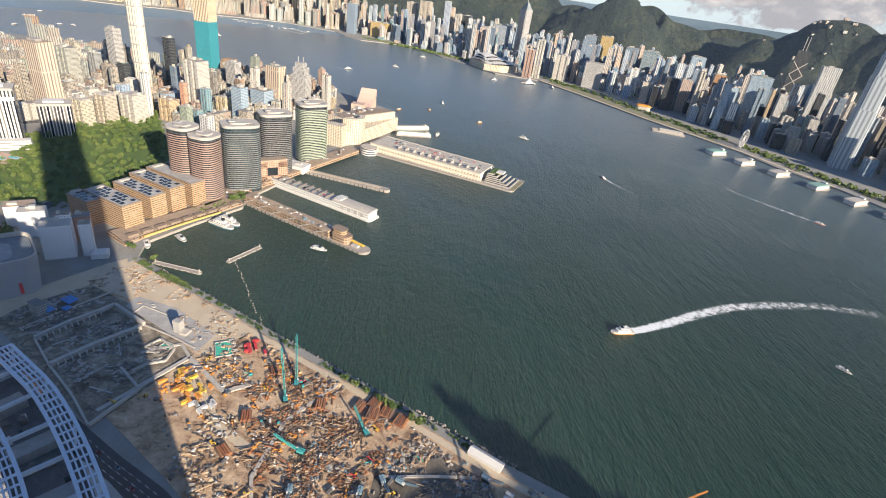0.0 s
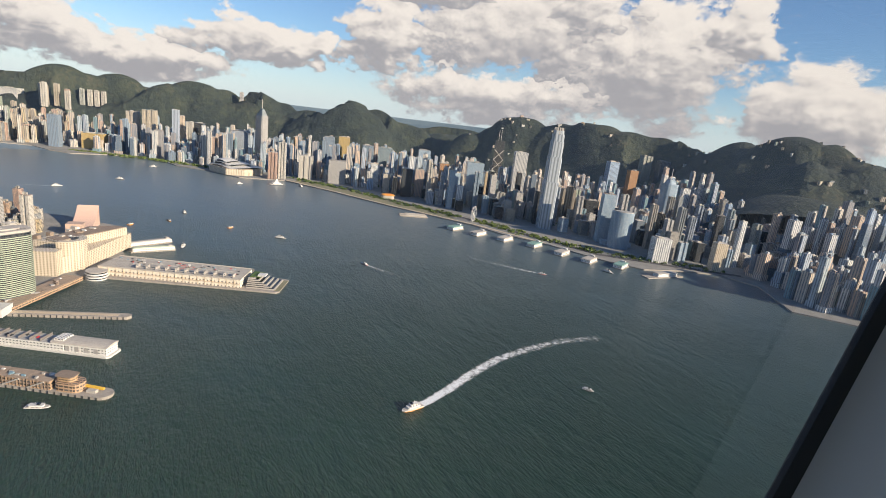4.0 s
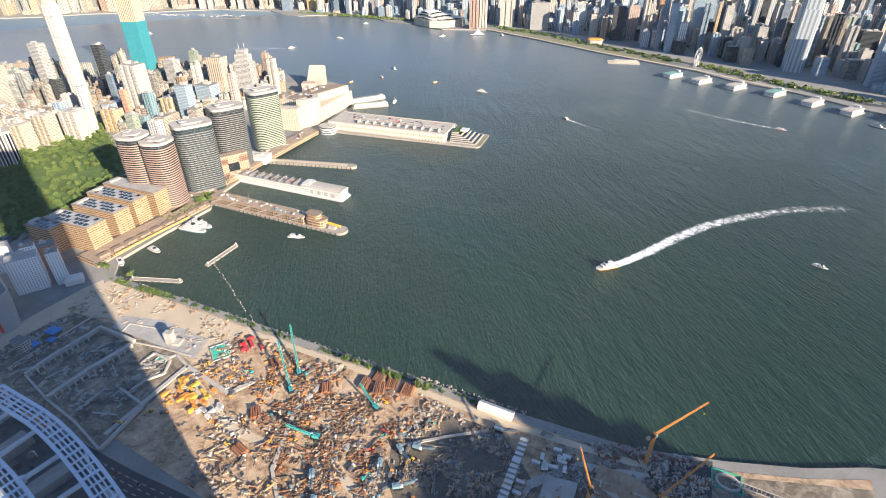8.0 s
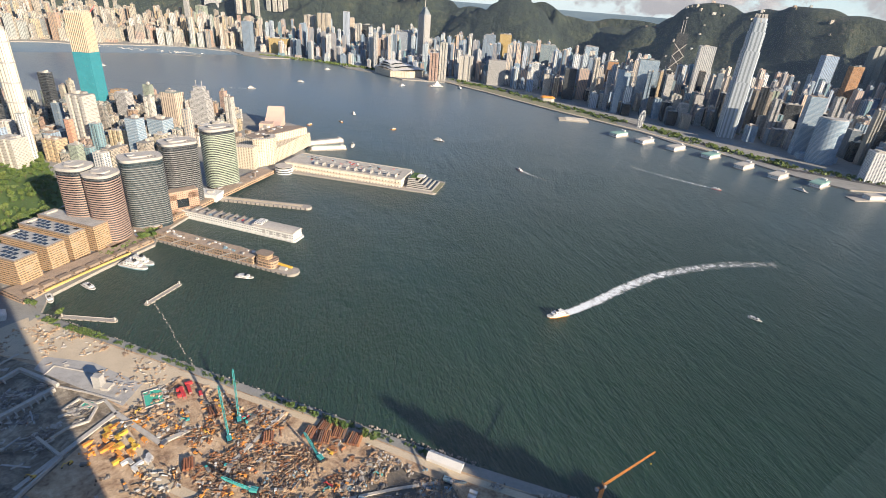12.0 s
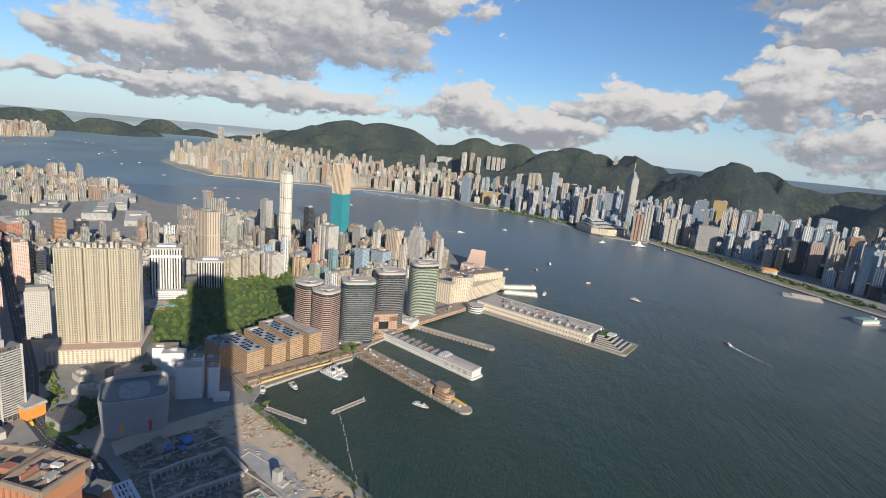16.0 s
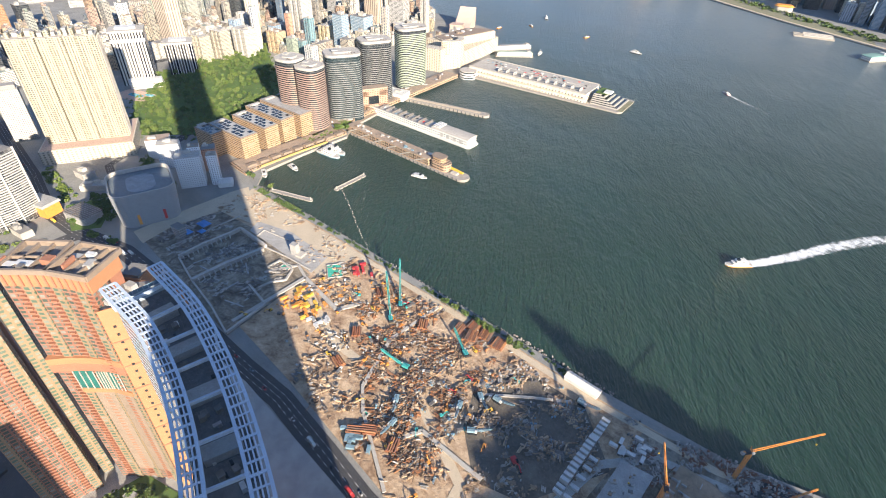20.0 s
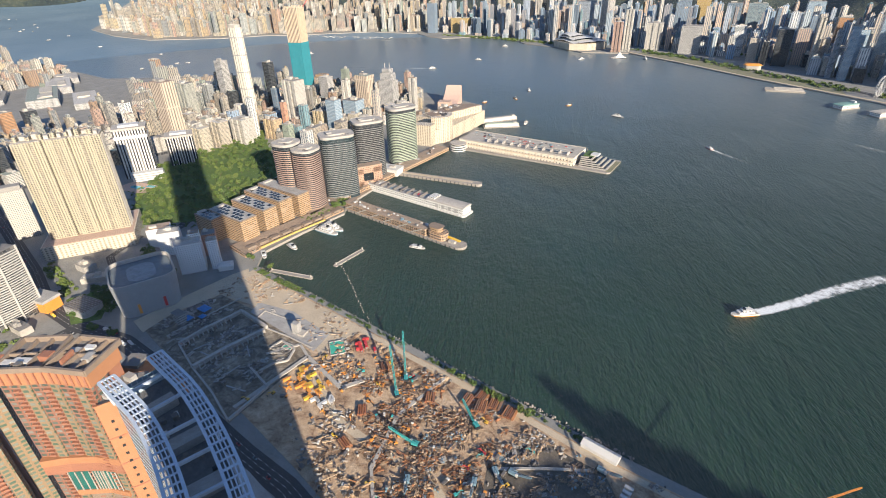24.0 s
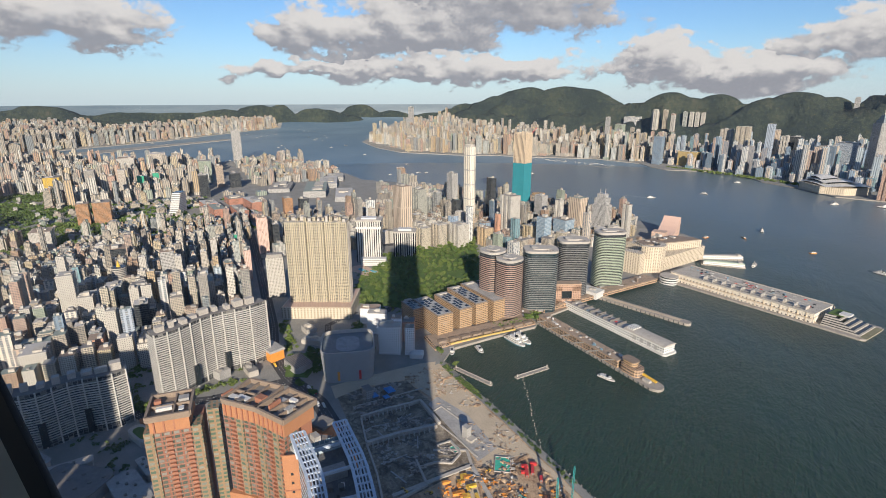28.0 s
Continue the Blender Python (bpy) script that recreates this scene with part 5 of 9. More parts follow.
def truck(mat):
    root = thing("lorry", "tipper lorry parked on the works", "lorry", "lorries")
    Solid().box(0, 3.0, 2.4, 1.9, 0.7, 3.0).make("cab", mat, root)
    Solid().box(0, -0.9, 2.5, 5.4, 1.0, 2.8).make("load_box", M_DIRTYSTEEL, root)
    Solid().box(0, 0.3, 1.6, 7.6, 0.5, 0.95).make("chassis", M_DARKSTEEL, root)
    for y in (2.8, -1.2, -2.8):
        for x in (-1.1, 1.1):
            Solid().box(x, y, 0.4, 1.05, 0, 1.0).make("wheel", M_TYRE, root)
    return root


def van(mat, w=1.9, l=4.6, h=1.5, name="car", label="saloon car on the road"):
    root = thing(name, label, name, "road vehicles")
    s = Solid().prism(rounded(w, l, 0.4, 2), 0.35, h * 0.58)
    s.make("body", mat, root)
    s = Solid().prism(scaled(rounded(w * 0.92, l * 0.56, 0.35, 2), 1), h * 0.58, h, taper=0.84)
    s.make("cabin", M_GLASSDK if name == "car" else mat, root)
    for y in (-l * 0.32, l * 0.32):
        for x in (-w * 0.45, w * 0.45):
            Solid().box(x, y, 0.25, 0.65, 0, 0.65).make("wheel", M_TYRE, root)
    return root


def along(line, n, off, rng):
    pts = [Vector(p) for p in line]
    out = []
    for _ in range(n):
        i = rng.randrange(len(pts) - 1)
        p = pts[i].lerp(pts[i + 1], rng.random())
        d = (pts[i + 1] - pts[i]).normalized()
        side = rng.choice([-1, 1])
        q = p + Vector((-d.y, d.x)) * side * rng.choice([off * 0.4, off])
        out.append((q.x, q.y, 4.3, math.degrees(math.atan2(d.y, d.x)) - 90 + (180 if side > 0 else 0)))
    return out


ROAD1 = [(126, -104), (177, -101), (228, -103), (301, -104), (360, -96), (450, -88), (540, -86), (620, -75), (700, -45), (780, -30)]
ROAD2 = [(780, -30), (900, -38), (1100, -38), (1400, -36)]
ROAD3 = [(690, -40), (680, 60), (700, 160), (760, 300)]
for mat, n in ((M_WHITE, 16), (M_DARKSTEEL, 12), (M_RED, 14), (M_LBLUE, 5)):
    place(van(mat), along(ROAD1, n // 3, 7, rs) + along(ROAD2, n // 2, 6, rs) + along(ROAD3, n // 3, 7, rs))
for mat, n in ((M_WHITE, 9), (M_YELLOW, 5), (M_RED, 5)):
    place(van(mat, 2.6, 11, 4.0, "bus", "double-deck bus on the road"), along(ROAD1, n // 2, 7, rs))
for mat, n in ((M_ORANGE, 7), (M_WHITE, 8), (M_TEAL, 4)):
    place(truck(mat), [(rs.uniform(150, 420), rs.uniform(-270, -140), 4.4, rs.uniform(0, 360)) for _ in range(n)])


def container(mat, name="container", label="white site office container", group="site containers"):
    root = thing(name, label, "container", group)
    s = Solid().box(0, 0, 2.9, 7.2, 0.15, 2.9, base=True)
    s.make("body", mat, root)
    r = Solid()
    for i in range(11):
        for sx in (-1.47, 1.47):
            r.box(sx, -3.3 + i * 0.66, 0.12, 0.3, 0.2, 2.8)
    tagged(r.make("ribs", mat, root), kind="stuff")
    Solid().box(0, 3.62, 2.5, 0.08, 0.3, 2.7).make("door", M_DIRTYSTEEL, root)
    Solid().box(0, 0, 3.0, 7.3, 2.9, 3.05).make("roof", mat, root)
    return root


rows = []
for i in range(17):
    f = i / 16
    x, y = 88 - 9 * f, -300 + 84 * f
    rows += [(x, y, 4.6, 95)]
    if i % 2 == 0 and i > 6:
        rows += [(x - 8.5, y - 2, 4.6, 95)]
    if 4 < i < 15:
        rows += [(x, y, 7.7, 95)]
for i in range(12):
    rows.append((58 + rs.uniform(-14, 14), -296 + rs.uniform(-12, 14), 4.6, rs.choice([10, 100])))
place(container(M_WHITE), rows)
place(container(M_ORANGE, "container", "orange steel bin of site materials"), [(396 + rs.uniform(-26, 24), -190 + rs.uniform(-14, 18), 4.4, rs.choice([-8, 82])) for _ in range(16)])
place(container(M_YELLOW, "container", "yellow steel bin of site materials"), [(398 + rs.uniform(-30, 24), -178 + rs.uniform(-20, 16), 4.4, rs.choice([-8, 82])) for _ in range(13)])
place(container(M_WHITE), [(360 + rs.uniform(-9, 9), -184 + rs.uniform(-9, 9), 4.4, rs.choice([-8, 82])) for _ in range(8)])
place(container(M_RED, "container", "red roofed site hut"), [(392 + rs.uniform(-10, 14), -262 + rs.uniform(-12, 8), 4.5, rs.choice([-30, 60])) for _ in range(9)])
place(container(M_LBLUE, "container", "pale blue site hut"), [(222 + rs.uniform(-16, 16), -128 + rs.uniform(-6, 8), 4.4, rs.choice([40, 130])) for _ in range(9)])


def pipe_stack(n, l, r, label):
    root = thing("pipe_stack", label, "pipes", "stacks of pipes")
    first = None
    for i in range(n):
        k, lay = i % (n // 2 + 1), i // (n // 2 + 1)
        s = Solid()
        if first is None:
            pts = [(r * math.cos(a), r * math.sin(a)) for a in [j * math.pi / 4 for j in range(8)]]
            v = [(p[0], -l / 2, p[1]) for p in pts] + [(p[0], l / 2, p[1]) for p in pts]
            s.v = v
            for j in range(8):
                q = (j + 1) % 8
                s.f.append((q, j, 8 + j, 8 + q))
                s.uv += [(0, 0)] * 4
                s.m.append(0)
            s.f += [tuple(range(8)), tuple(range(15, 7, -1))]
            s.uv += [(0, 0)] * 16
            s.m += [0, 0]
            first = s.make("pipe", M_RUST, root)
            first.location = (0, 0, r)
        else:
            twin(first, "pipe", root, pose((k + 0.5 * lay) * 2.15 * r, 0, r + lay * 1.75 * r, 0, 0, rs.uniform(-3, 3)))
    return root


place(pipe_stack(14, 15, 0.9, "stack of rusty steel pipes"), [(224, -300, 4.4, 20), (206, -300, 4.4, 15), (232, -288, 4.4, 25), (240, -300, 4.4, 10)])
place(pipe_stack(9, 13, 1.0, "row of rusty orange pipes"), [(318, -205, 4.4, 50), (232, -136, 4.4, 130), (224, -146, 4.4, 130), (280, -262, 4.4, 40), (350, -262, 4.4, 60), (250, -285, 4.4, 15), (300, -170, 4.4, 80), (192, -150, 4.4, 30)])

# loose stuff: beams, plates, timber and spoil heaps
def clutter(name, mat, n, zone, size, label, seed, flat=0.5):
    r = random.Random(seed)
    s = Solid()
    xs, ys = [p[0] for p in zone], [p[1] for p in zone]
    k = 0
    while k < n:
        x, y = r.uniform(min(xs), max(xs)), r.uniform(min(ys), max(ys))
        if not inside(x, y, zone) or noise.noise(Vector((x / 26, y / 26, 3.3))) + 0.5 * noise.noise(Vector((x / 9, y / 9, seed))) < 0.02:
            continue
        k += 1
        yaw = r.choice([35, 125, 80]) + 55 * noise.noise(Vector((x / 22, y / 22, 7.7))) + r.uniform(-9, 9)
        l, t = r.uniform(*size), r.random()
        c, q = math.cos(radians(yaw)), math.sin(radians(yaw))
        if t < 0.34:                                   # bundle of bars side by side
            w, h = r.uniform(0.25, 0.6), r.uniform(0.2, 1.1)
            for m in range(r.randint(2, 6)):
                o, e = m * w * r.uniform(1.3, 1.9), r.uniform(-0.8, 0.8)
                s.beam((x - q * o + c * e, y + c * o + q * e, 4.5 + h), (x - q * o + c * (l + e), y + c * o + q * (l + e), 4.5 + h + r.uniform(-0.1, 0.4)), w)
        elif t < 0.55:                                 # single bar, one end raised
            h = r.uniform(0.2, 1.6)
            s.beam((x, y, 4.5 + h), (x + c * l, y + q * l, 4.5 + h + r.uniform(-0.3, 2.4)), r.uniform(0.3, 0.8))
        elif t < 0.84:                                 # crates and plates
            for m in range(r.randint(1, 3)):
                s.box(x + r.uniform(-3, 3), y + r.uniform(-3, 3), l * r.uniform(0.25, 0.5), r.uniform(0.7, 2.0), 4.4, 4.4 + r.uniform(0.4, 2.6), yaw, taper=r.uniform(0.8, 1))
        else:
            s.prism([(x + l * 0.4 * r.uniform(0.5, 1) * math.cos(a), y + l * 0.4 * r.uniform(0.5, 1) * math.sin(a)) for a in [j * 0.785 for j in range(8)]], 4.3, 4.4 + r.uniform(0.5, 2.0), taper=0.35)
    return tagged(s.make(name, mat), label, "site material", kind="stuff")


YARD = [(-60, -362), (26, -335), (95, -314), (60, -280), (26, -280), (24, -310), (-62, -300)]
CORE = [(345, -285), (360, -225), (300, -190), (270, -150), (205, -125), (150, -150), (190, -200), (185, -285)]
WIDE = [(425, -280), (430, -215), (370, -150), (320, -122), (140, -122), (120, -180), (190, -240), (140, -300), (215, -302)]
clutter("scrap_heaps", M_JUNK, 760, CORE, (1.5, 7), "heaps of brown timber and scrap on the earth", 1)
clutter("steel_offcuts", M_RUST, 560, CORE, (2.5, 10), "rusty steel beams and plates strewn about", 2)
clutter("dark_scrap", M_DARKSCRAP, 520, CORE, (1.5, 7), "dark rusty scrap and shuttering on the earth", 15)
clutter("works_scrap", M_DARKSCRAP, 260, WIDE, (1.5, 5), "dark scrap scattered round the works", 16)
clutter("grey_steel", M_DIRTYSTEEL, 360, WIDE, (1.5, 8), "grey steel sections lying on the works", 3)
clutter("spoil", M_EARTH, 380, WIDE, (4, 15), "small heaps of brown earth", 4)
clutter("pale_slabs", M_CONC, 260, WIDE, (2, 6), "broken pale concrete slabs", 5)
clutter("blue_gear", M_LBLUE, 120, [(260, -230), (250, -130), (140, -150), (90, -300), (150, -300)], (2, 6), "pale blue machine parts on the works", 6)
clutter("orange_gear", M_ORANGE, 100, [(420, -215), (420, -160), (360, -160), (250, -280), (330, -285)], (2, 7), "orange painted frames on the works", 7)
clutter("basement_pale", M_CONC, 330, [(440, -124), (446, -210), (625, -190), (630, -114)], (2, 9), "pale timber and concrete in the open basement", 22)
clutter("basement_gear", M_DIRTYSTEEL, 420, [(440, -124), (446, -210), (625, -190), (630, -114)], (2, 9), "steel props and timber in the open basement", 8)
clutter("yard_rust", M_RUST, 160, YARD, (2, 8), "rusty bars in the grey yard", 19)
clutter("yard_pale", M_CONC, 380, YARD, (1.5, 6), "pale concrete pieces in the grey yard", 20)
clutter("yard_gear", M_DIRTYSTEEL, 330, YARD, (1.5, 6), "concrete pieces in the grey yard", 9)
clutter("sunk_heaps", M_EARTH, 120, [(70, -262), (110, -296), (168, -290), (190, -250), (130, -180)], (3, 12), "heaps of earth in the sunken yard", 21)
clutter("sunk_gear", M_DIRTYSTEEL, 330, [(70, -262), (110, -296), (168, -290), (190, -250), (130, -180)], (2, 7), "dark steel lying in the sunken yard", 10)
clutter("sunk_timber", M_JUNK, 380, [(64, -262), (110, -300), (185, -300), (196, -250), (130, -172), (92, -190)], (1.5, 6), "timber and shuttering in the sunken yard", 24)
clutter("sunk_slabs", M_CONC, 190, [(64, -262), (110, -300), (185, -300), (196, -250), (130, -172), (92, -190)], (1.5, 6), "pale concrete pieces in the sunken yard", 25)
clutter("white_gear", M_WHITE, 90, WIDE, (2, 5), "white painted boxes on the works", 12)

SANDS = [(432, -282), (434, -226), (520, -232), (640, -200), (652, -262), (560, -274)]
clutter("sand_scraps", M_JUNK, 150, SANDS, (1, 4), "small scraps and tracks on the sand", 33)
clutter("sand_heaps", M_EARTH, 90, SANDS, (2, 7), "low heaps of earth on the sand", 34)
clutter("sand_slabs", M_CONC, 70, SANDS, (1.5, 5), "concrete pieces on the sand", 35)
land("ground_slab", [(434, -220), (446, -250), (520, -246), (572, -226), (560, -208), (500, -214)], M_GREYC, 4.65, "grey concrete apron round the vent", "ground", wall=M_GREYC, bottom=4.0)
# a vent block, nets, tarpaulin roofs, huts
v = thing("vent_block", "tall grey concrete vent block on the sand", "vent", x=478, y=-226, z=4.4, yaw=20)
Solid().box(0, 0, 9, 7, 0, 15).make("block_wall", M_GREYC, v)
Solid().box(0, -3.6, 6, 0.4, 1, 14).make("louvre", M_CONC, v)
Solid().box(-8, 0, 9, 10, 0, 3).make("base_slab", M_CONC, v)
for x, y, w, d, yaw in ((418, -242, 24, 17, -30), (462, -204, 12, 9, 15), (236, -150, 5, 4, 20)):
    n = thing("net_screen", "green netting stretched over a frame", "netting", x=x, y=y, z=4.5, yaw=yaw)
    Solid().box(0, 0, w, d, 0.4, 0.8).make("net", M_GREENNET, n)
    for sx in (-1, 1):
        Solid().box(sx * w / 2, 0, 0.8, d + 1, 0, 1.6).make("kerb", M_CONC, n)
        Solid().box(0, sx * d / 2, w + 1, 0.8, 0, 1.6).make("kerb", M_CONC, n)
for x, y, w, d in ((607, -169, 16, 12), (602, -146, 12, 9), (592, -160, 9, 8)):
    n = thing("shed", "open site shed with a blue tarpaulin roof", "shed", x=x, y=y, z=4.5, yaw=12)
    Solid().box(0, 0, w * 0.9, d * 0.9, 0, 4).make("shed_frame", M_DIRTYSTEEL, n)
    Solid().prism(rect(w, d), 4, 5.4, taper=0.5).make("roof", M_TARP, n)
n = thing("site_office", "dark four-storey site office", "building", x=606, y=-138, z=4.5, yaw=10)
Solid().box(0, 0, 16, 10, 0, 14).make("wall", F_GREY, n)
Solid().box(0, 0, 16.6, 10.6, 14, 14.6).make("roof", M_ROOFDECK, n)

# white marquee by the seawall
n = thing("marquee", "long white marquee beside the seawall", "tent", x=124, y=-317.5, z=4.6, yaw=4)
Solid().box(0, 0, 34, 10, 0, 4).make("tent_wall", M_WHITE, n)
s = Solid()
for sg in (-1, 1):
    s.face([(-17.4, sg * 5.4, 3.9), (17.4, sg * 5.4, 3.9), (17.4, 0, 7), (-17.4, 0, 7)][::sg], [(0, 0), (34, 0), (34, 6), (0, 6)])
for e in (-17.4, 17.4):
    s.face([(e, -5.4, 3.9), (e, 5.4, 3.9), (e, 0, 7)], [(0, 0), (6, 0), (3, 3)])
s.make("tent_roof", M_WHITE, n)
for i in range(8):
    Solid().beam((-17 + i * 4.86, -5.5, 3.95), (-17 + i * 4.86, 0, 7.08), 0.3).make("rib", M_DIRTYSTEEL, n)


def tower_crane(mast, reach, back):
    root = thing("tower_crane", "orange luffing tower crane over the works", "crane", "tower cranes")
    s = Solid()
    for a in (-1, 1):
        for b in (-1, 1):
            s.beam((a, b, 0), (a, b, mast), 0.35)
    for i in range(int(mast / 2.4)):
        z, k = i * 2.4, 1 if i % 2 else -1
        for a in (-1, 1):
            s.beam((a, -k, z), (a, k, z + 2.4), 0.22)
            s.beam((-k, a, z), (k, a, z + 2.4), 0.22)
    s.make("mast", M_ORANGE, root)
    Solid().box(0, -2, 2.6, 6, mast, mast + 2.4).make("slewing_platform", M_DARKSTEEL, root)
    Solid().box(1.6, 0.6, 1.4, 1.8, mast + 0.4, mast + 2.6).make("cab", M_WHITE, root)
    s = Solid()
    up = 0.22
    at = lambda d, x, v: (x, d, mast + 2.2 + d * up + v)
    for x in (-0.8, 0.8):
        s.beam(at(0, x, 0), at(reach, x * 0.5, 0), 0.38)
    s.beam(at(0, 0, 1.5), at(reach, 0, 0.7), 0.38)
    for i in range(int(reach / 1.8)):
        d, k = i * 1.8, 1 if i % 2 else -1
        s.beam(at(d, -0.8 * k, 0), at(d + 1.8, 0.8 * k, 0), 0.22)
        s.beam(at(d, -0.8, 0), at(d + 0.9, 0, 1.4), 0.2)
        s.beam(at(d, 0.8, 0), at(d + 0.9, 0, 1.4), 0.2)
    s.make("jib", M_ORANGE, root, "orange lattice jib")
    s = Solid().beam((-0.8, -1, mast + 2.4), (0, -3, mast + 9), 0.35).beam((0.8, -1, mast + 2.4), (0, -3, mast + 9), 0.35)
    s.make("a_frame", M_ORANGE, root)
    Solid().beam((0, -2, mast + 1.8), (0, -back, mast + 1.8), 1.6, 0.8).make("counter_jib", M_ORANGE, root)
    Solid().box(0, -back, 2.4, 2.2, mast - 0.4, mast + 2.2).make("counterweight", M_GREYC, root)
    Solid().beam((0, -3, mast + 9), at(reach * 0.8, 0, 1), 0.14).make("pendant_rope", M_DARKSTEEL, root)
    tip = at(reach, 0, 0)
    Solid().beam(tip, (tip[0], tip[1], tip[2] - 14), 0.14).make("hoist_rope", M_DARKSTEEL, root)
    Solid().box(tip[0], tip[1], 0.9, 0.9, tip[2] - 15, tip[2] - 13.6).make("hook_block", M_YELLOW, root)
    return root


place(tower_crane(36, 56, 7), [(-11, -331, 4.5, head((-11, -331), (-50, -385))), (-25, -275, 4.5, head((-25, -275), (-54, -324)))])
place(tower_crane(38, 30, 7), [(21, -256, 4.5, head((21, -256), (38, -282)))])

# the half-built frame under the cranes: cells of walls, shafts and slabs
def flip(pts):
    return pts if sum(a[0] * b[1] - b[0] * a[1] for a, b in zip(pts, pts[1:] + pts[:1])) > 0 else pts[::-1]


fr = thing("building_frame", "half-built concrete frame of cells and shafts with yellow edge rails", "construction")
Solid().prism(flip([(21, -243), (23, -306), (-3, -309), (-25, -301), (-60, -283), (-61, -258), (16, -223)]), 4.5, 10).make("lower_slab", M_JUNK, fr)
Solid().prism(flip([(54, -218), (58, -274), (33, -280), (29, -219)]), 4.5, 10.5).make("deck_slab", M_GREYC, fr, "bare grey concrete deck")
HOLES = [[(11, -256), (12, -273), (-12, -277), (-14, -257)], [(-28, -289), (-30, -301), (-49, -304), (-49, -292)], [(-5, -229), (-5, -246), (-19, -251), (-21, -235)], [(-22, -239), (-21, -252), (-35, -253), (-36, -244)], [(-42, -264), (-42, -280), (-56, -279), (-56, -264)]]
for n, hole in enumerate(HOLES):
    # flat dark plate on the slab stands for the shade down the shaft
    Solid().prism(flip(hole), 10, 10.25).make("shaft_floor", M_DARKSTEEL, fr, "dark plate standing for the shade in a shaft")
    for m, (p, q) in enumerate(zip(hole, hole[1:] + hole[:1])):
        Solid().beam((*p, 11.4), (*q, 11.4), 1.5, 2.8).make("shaft_wall", M_CONC, fr)
        if m % 2 == n % 2:
            Solid().beam((*p, 13.1), (*q, 13.1), 0.5, 0.7).make("edge_rail", M_YELLOW, fr)
rf = random.Random(31)
for i in range(110):
    x, y = rf.uniform(-58, 20), rf.uniform(-305, -228)
    if not inside(x, y, [(19, -245), (21, -303), (-3, -306), (-24, -298), (-57, -281), (-58, -260), (14, -228)]) or any(inside(x, y, h) for h in HOLES):
        continue
    yw, l = rf.choice([4, 94]) + rf.uniform(-4, 4), rf.uniform(5, 13)
    c, q = math.cos(radians(yw)) * l / 2, math.sin(radians(yw)) * l / 2
    t = rf.uniform(1.2, 3.6)
    Solid().beam((x - c, y - q, 10 + t / 2), (x + c, y + q, 10 + t / 2), rf.uniform(0.6, 1.2), t).make("cell_wall", rf.choice([M_CONC, M_CONC, M_GREYC, M_JUNK]), fr)
for i in range(26):
    x, y = rf.uniform(32, 55), rf.uniform(-272, -224)
    Solid().box(x, y, rf.uniform(0.8, 4), rf.uniform(0.8, 3), 10.5, 10.5 + rf.uniform(0.4, 1.6), rf.uniform(0, 90)).make("deck_load", rf.choice([M_YELLOW, M_CONC, M_DIRTYSTEEL, M_GREYC, M_JUNK]), fr)
land("ground_dark_yard", [(-7, -335), (-61, -362), (-68, -281), (-51, -297), (-26, -307)], M_ASPHALT, 4.62, "dark wet ground of the yard", "ground", wall=M_ASPHALT, bottom=3.9)
gr = thing("flat_roof_hall", "broad low hall with a plain grey-green roof", "building")
Solid().prism(flip([(-67, -279), (-84, -336), (-116, -339), (-165, -335), (-165, -250), (-76, -262)]), 4.5, 7.6).make("wall", M_GREYC, gr)
Solid().prism(flip([(-67.5, -279.5), (-84, -335), (-116, -338), (-164, -334), (-164, -251), (-76.5, -263)]), 7.6, 8.0).make("roof", M_ROOFGN, gr)
for i in range(5):
    Solid().beam((-70 - i * 20, -268, 8.1), (-88 - i * 16, -334, 8.1), 0.3, 0.3).make("roof_seam", M_GREYC, gr)
d3 = thing("round_shaft", "round concrete shaft with a pale rim in a green border", "construction", x=-74, y=-346, z=4.6)
for i in range(24):
    a, b = [(9 * math.cos(t), 7 * math.sin(t), 1.2) for t in (i * math.pi / 12, (i + 1) * math.pi / 12)]
    Solid().beam(a, b, 1.8, 2.4).make("rim_segment", M_CONC, d3)
box = [(11, 8), (13, -9), (-9, -12), (-12, 6)]
for p, q in zip(box, box[1:] + box[:1]):
    Solid().beam((*p, 0.6), (*q, 0.6), 0.9, 1.2).make("border_wall", M_GREENNET, d3)
tr = thing("steel_gantry", "long pale steel gantry lying on trestles", "construction", x=-100, y=-349, z=4.6, yaw=3)
for sy in (-2.5, 2.5):
    Solid().beam((-26, sy, 2.5), (24, sy, 2.5), 0.7).make("chord", M_CONC, tr)
for i in range(17):
    Solid().beam((-26 + i * 3, -2.5, 2.6), (-24.5 + i * 3, 2.5, 2.6), 0.4).make("lacing", M_CONC, tr)
for i in range(4):
    Solid().box(-22 + i * 14, 0, 1, 5, 0, 2.2).make("trestle", M_DIRTYSTEEL, tr)

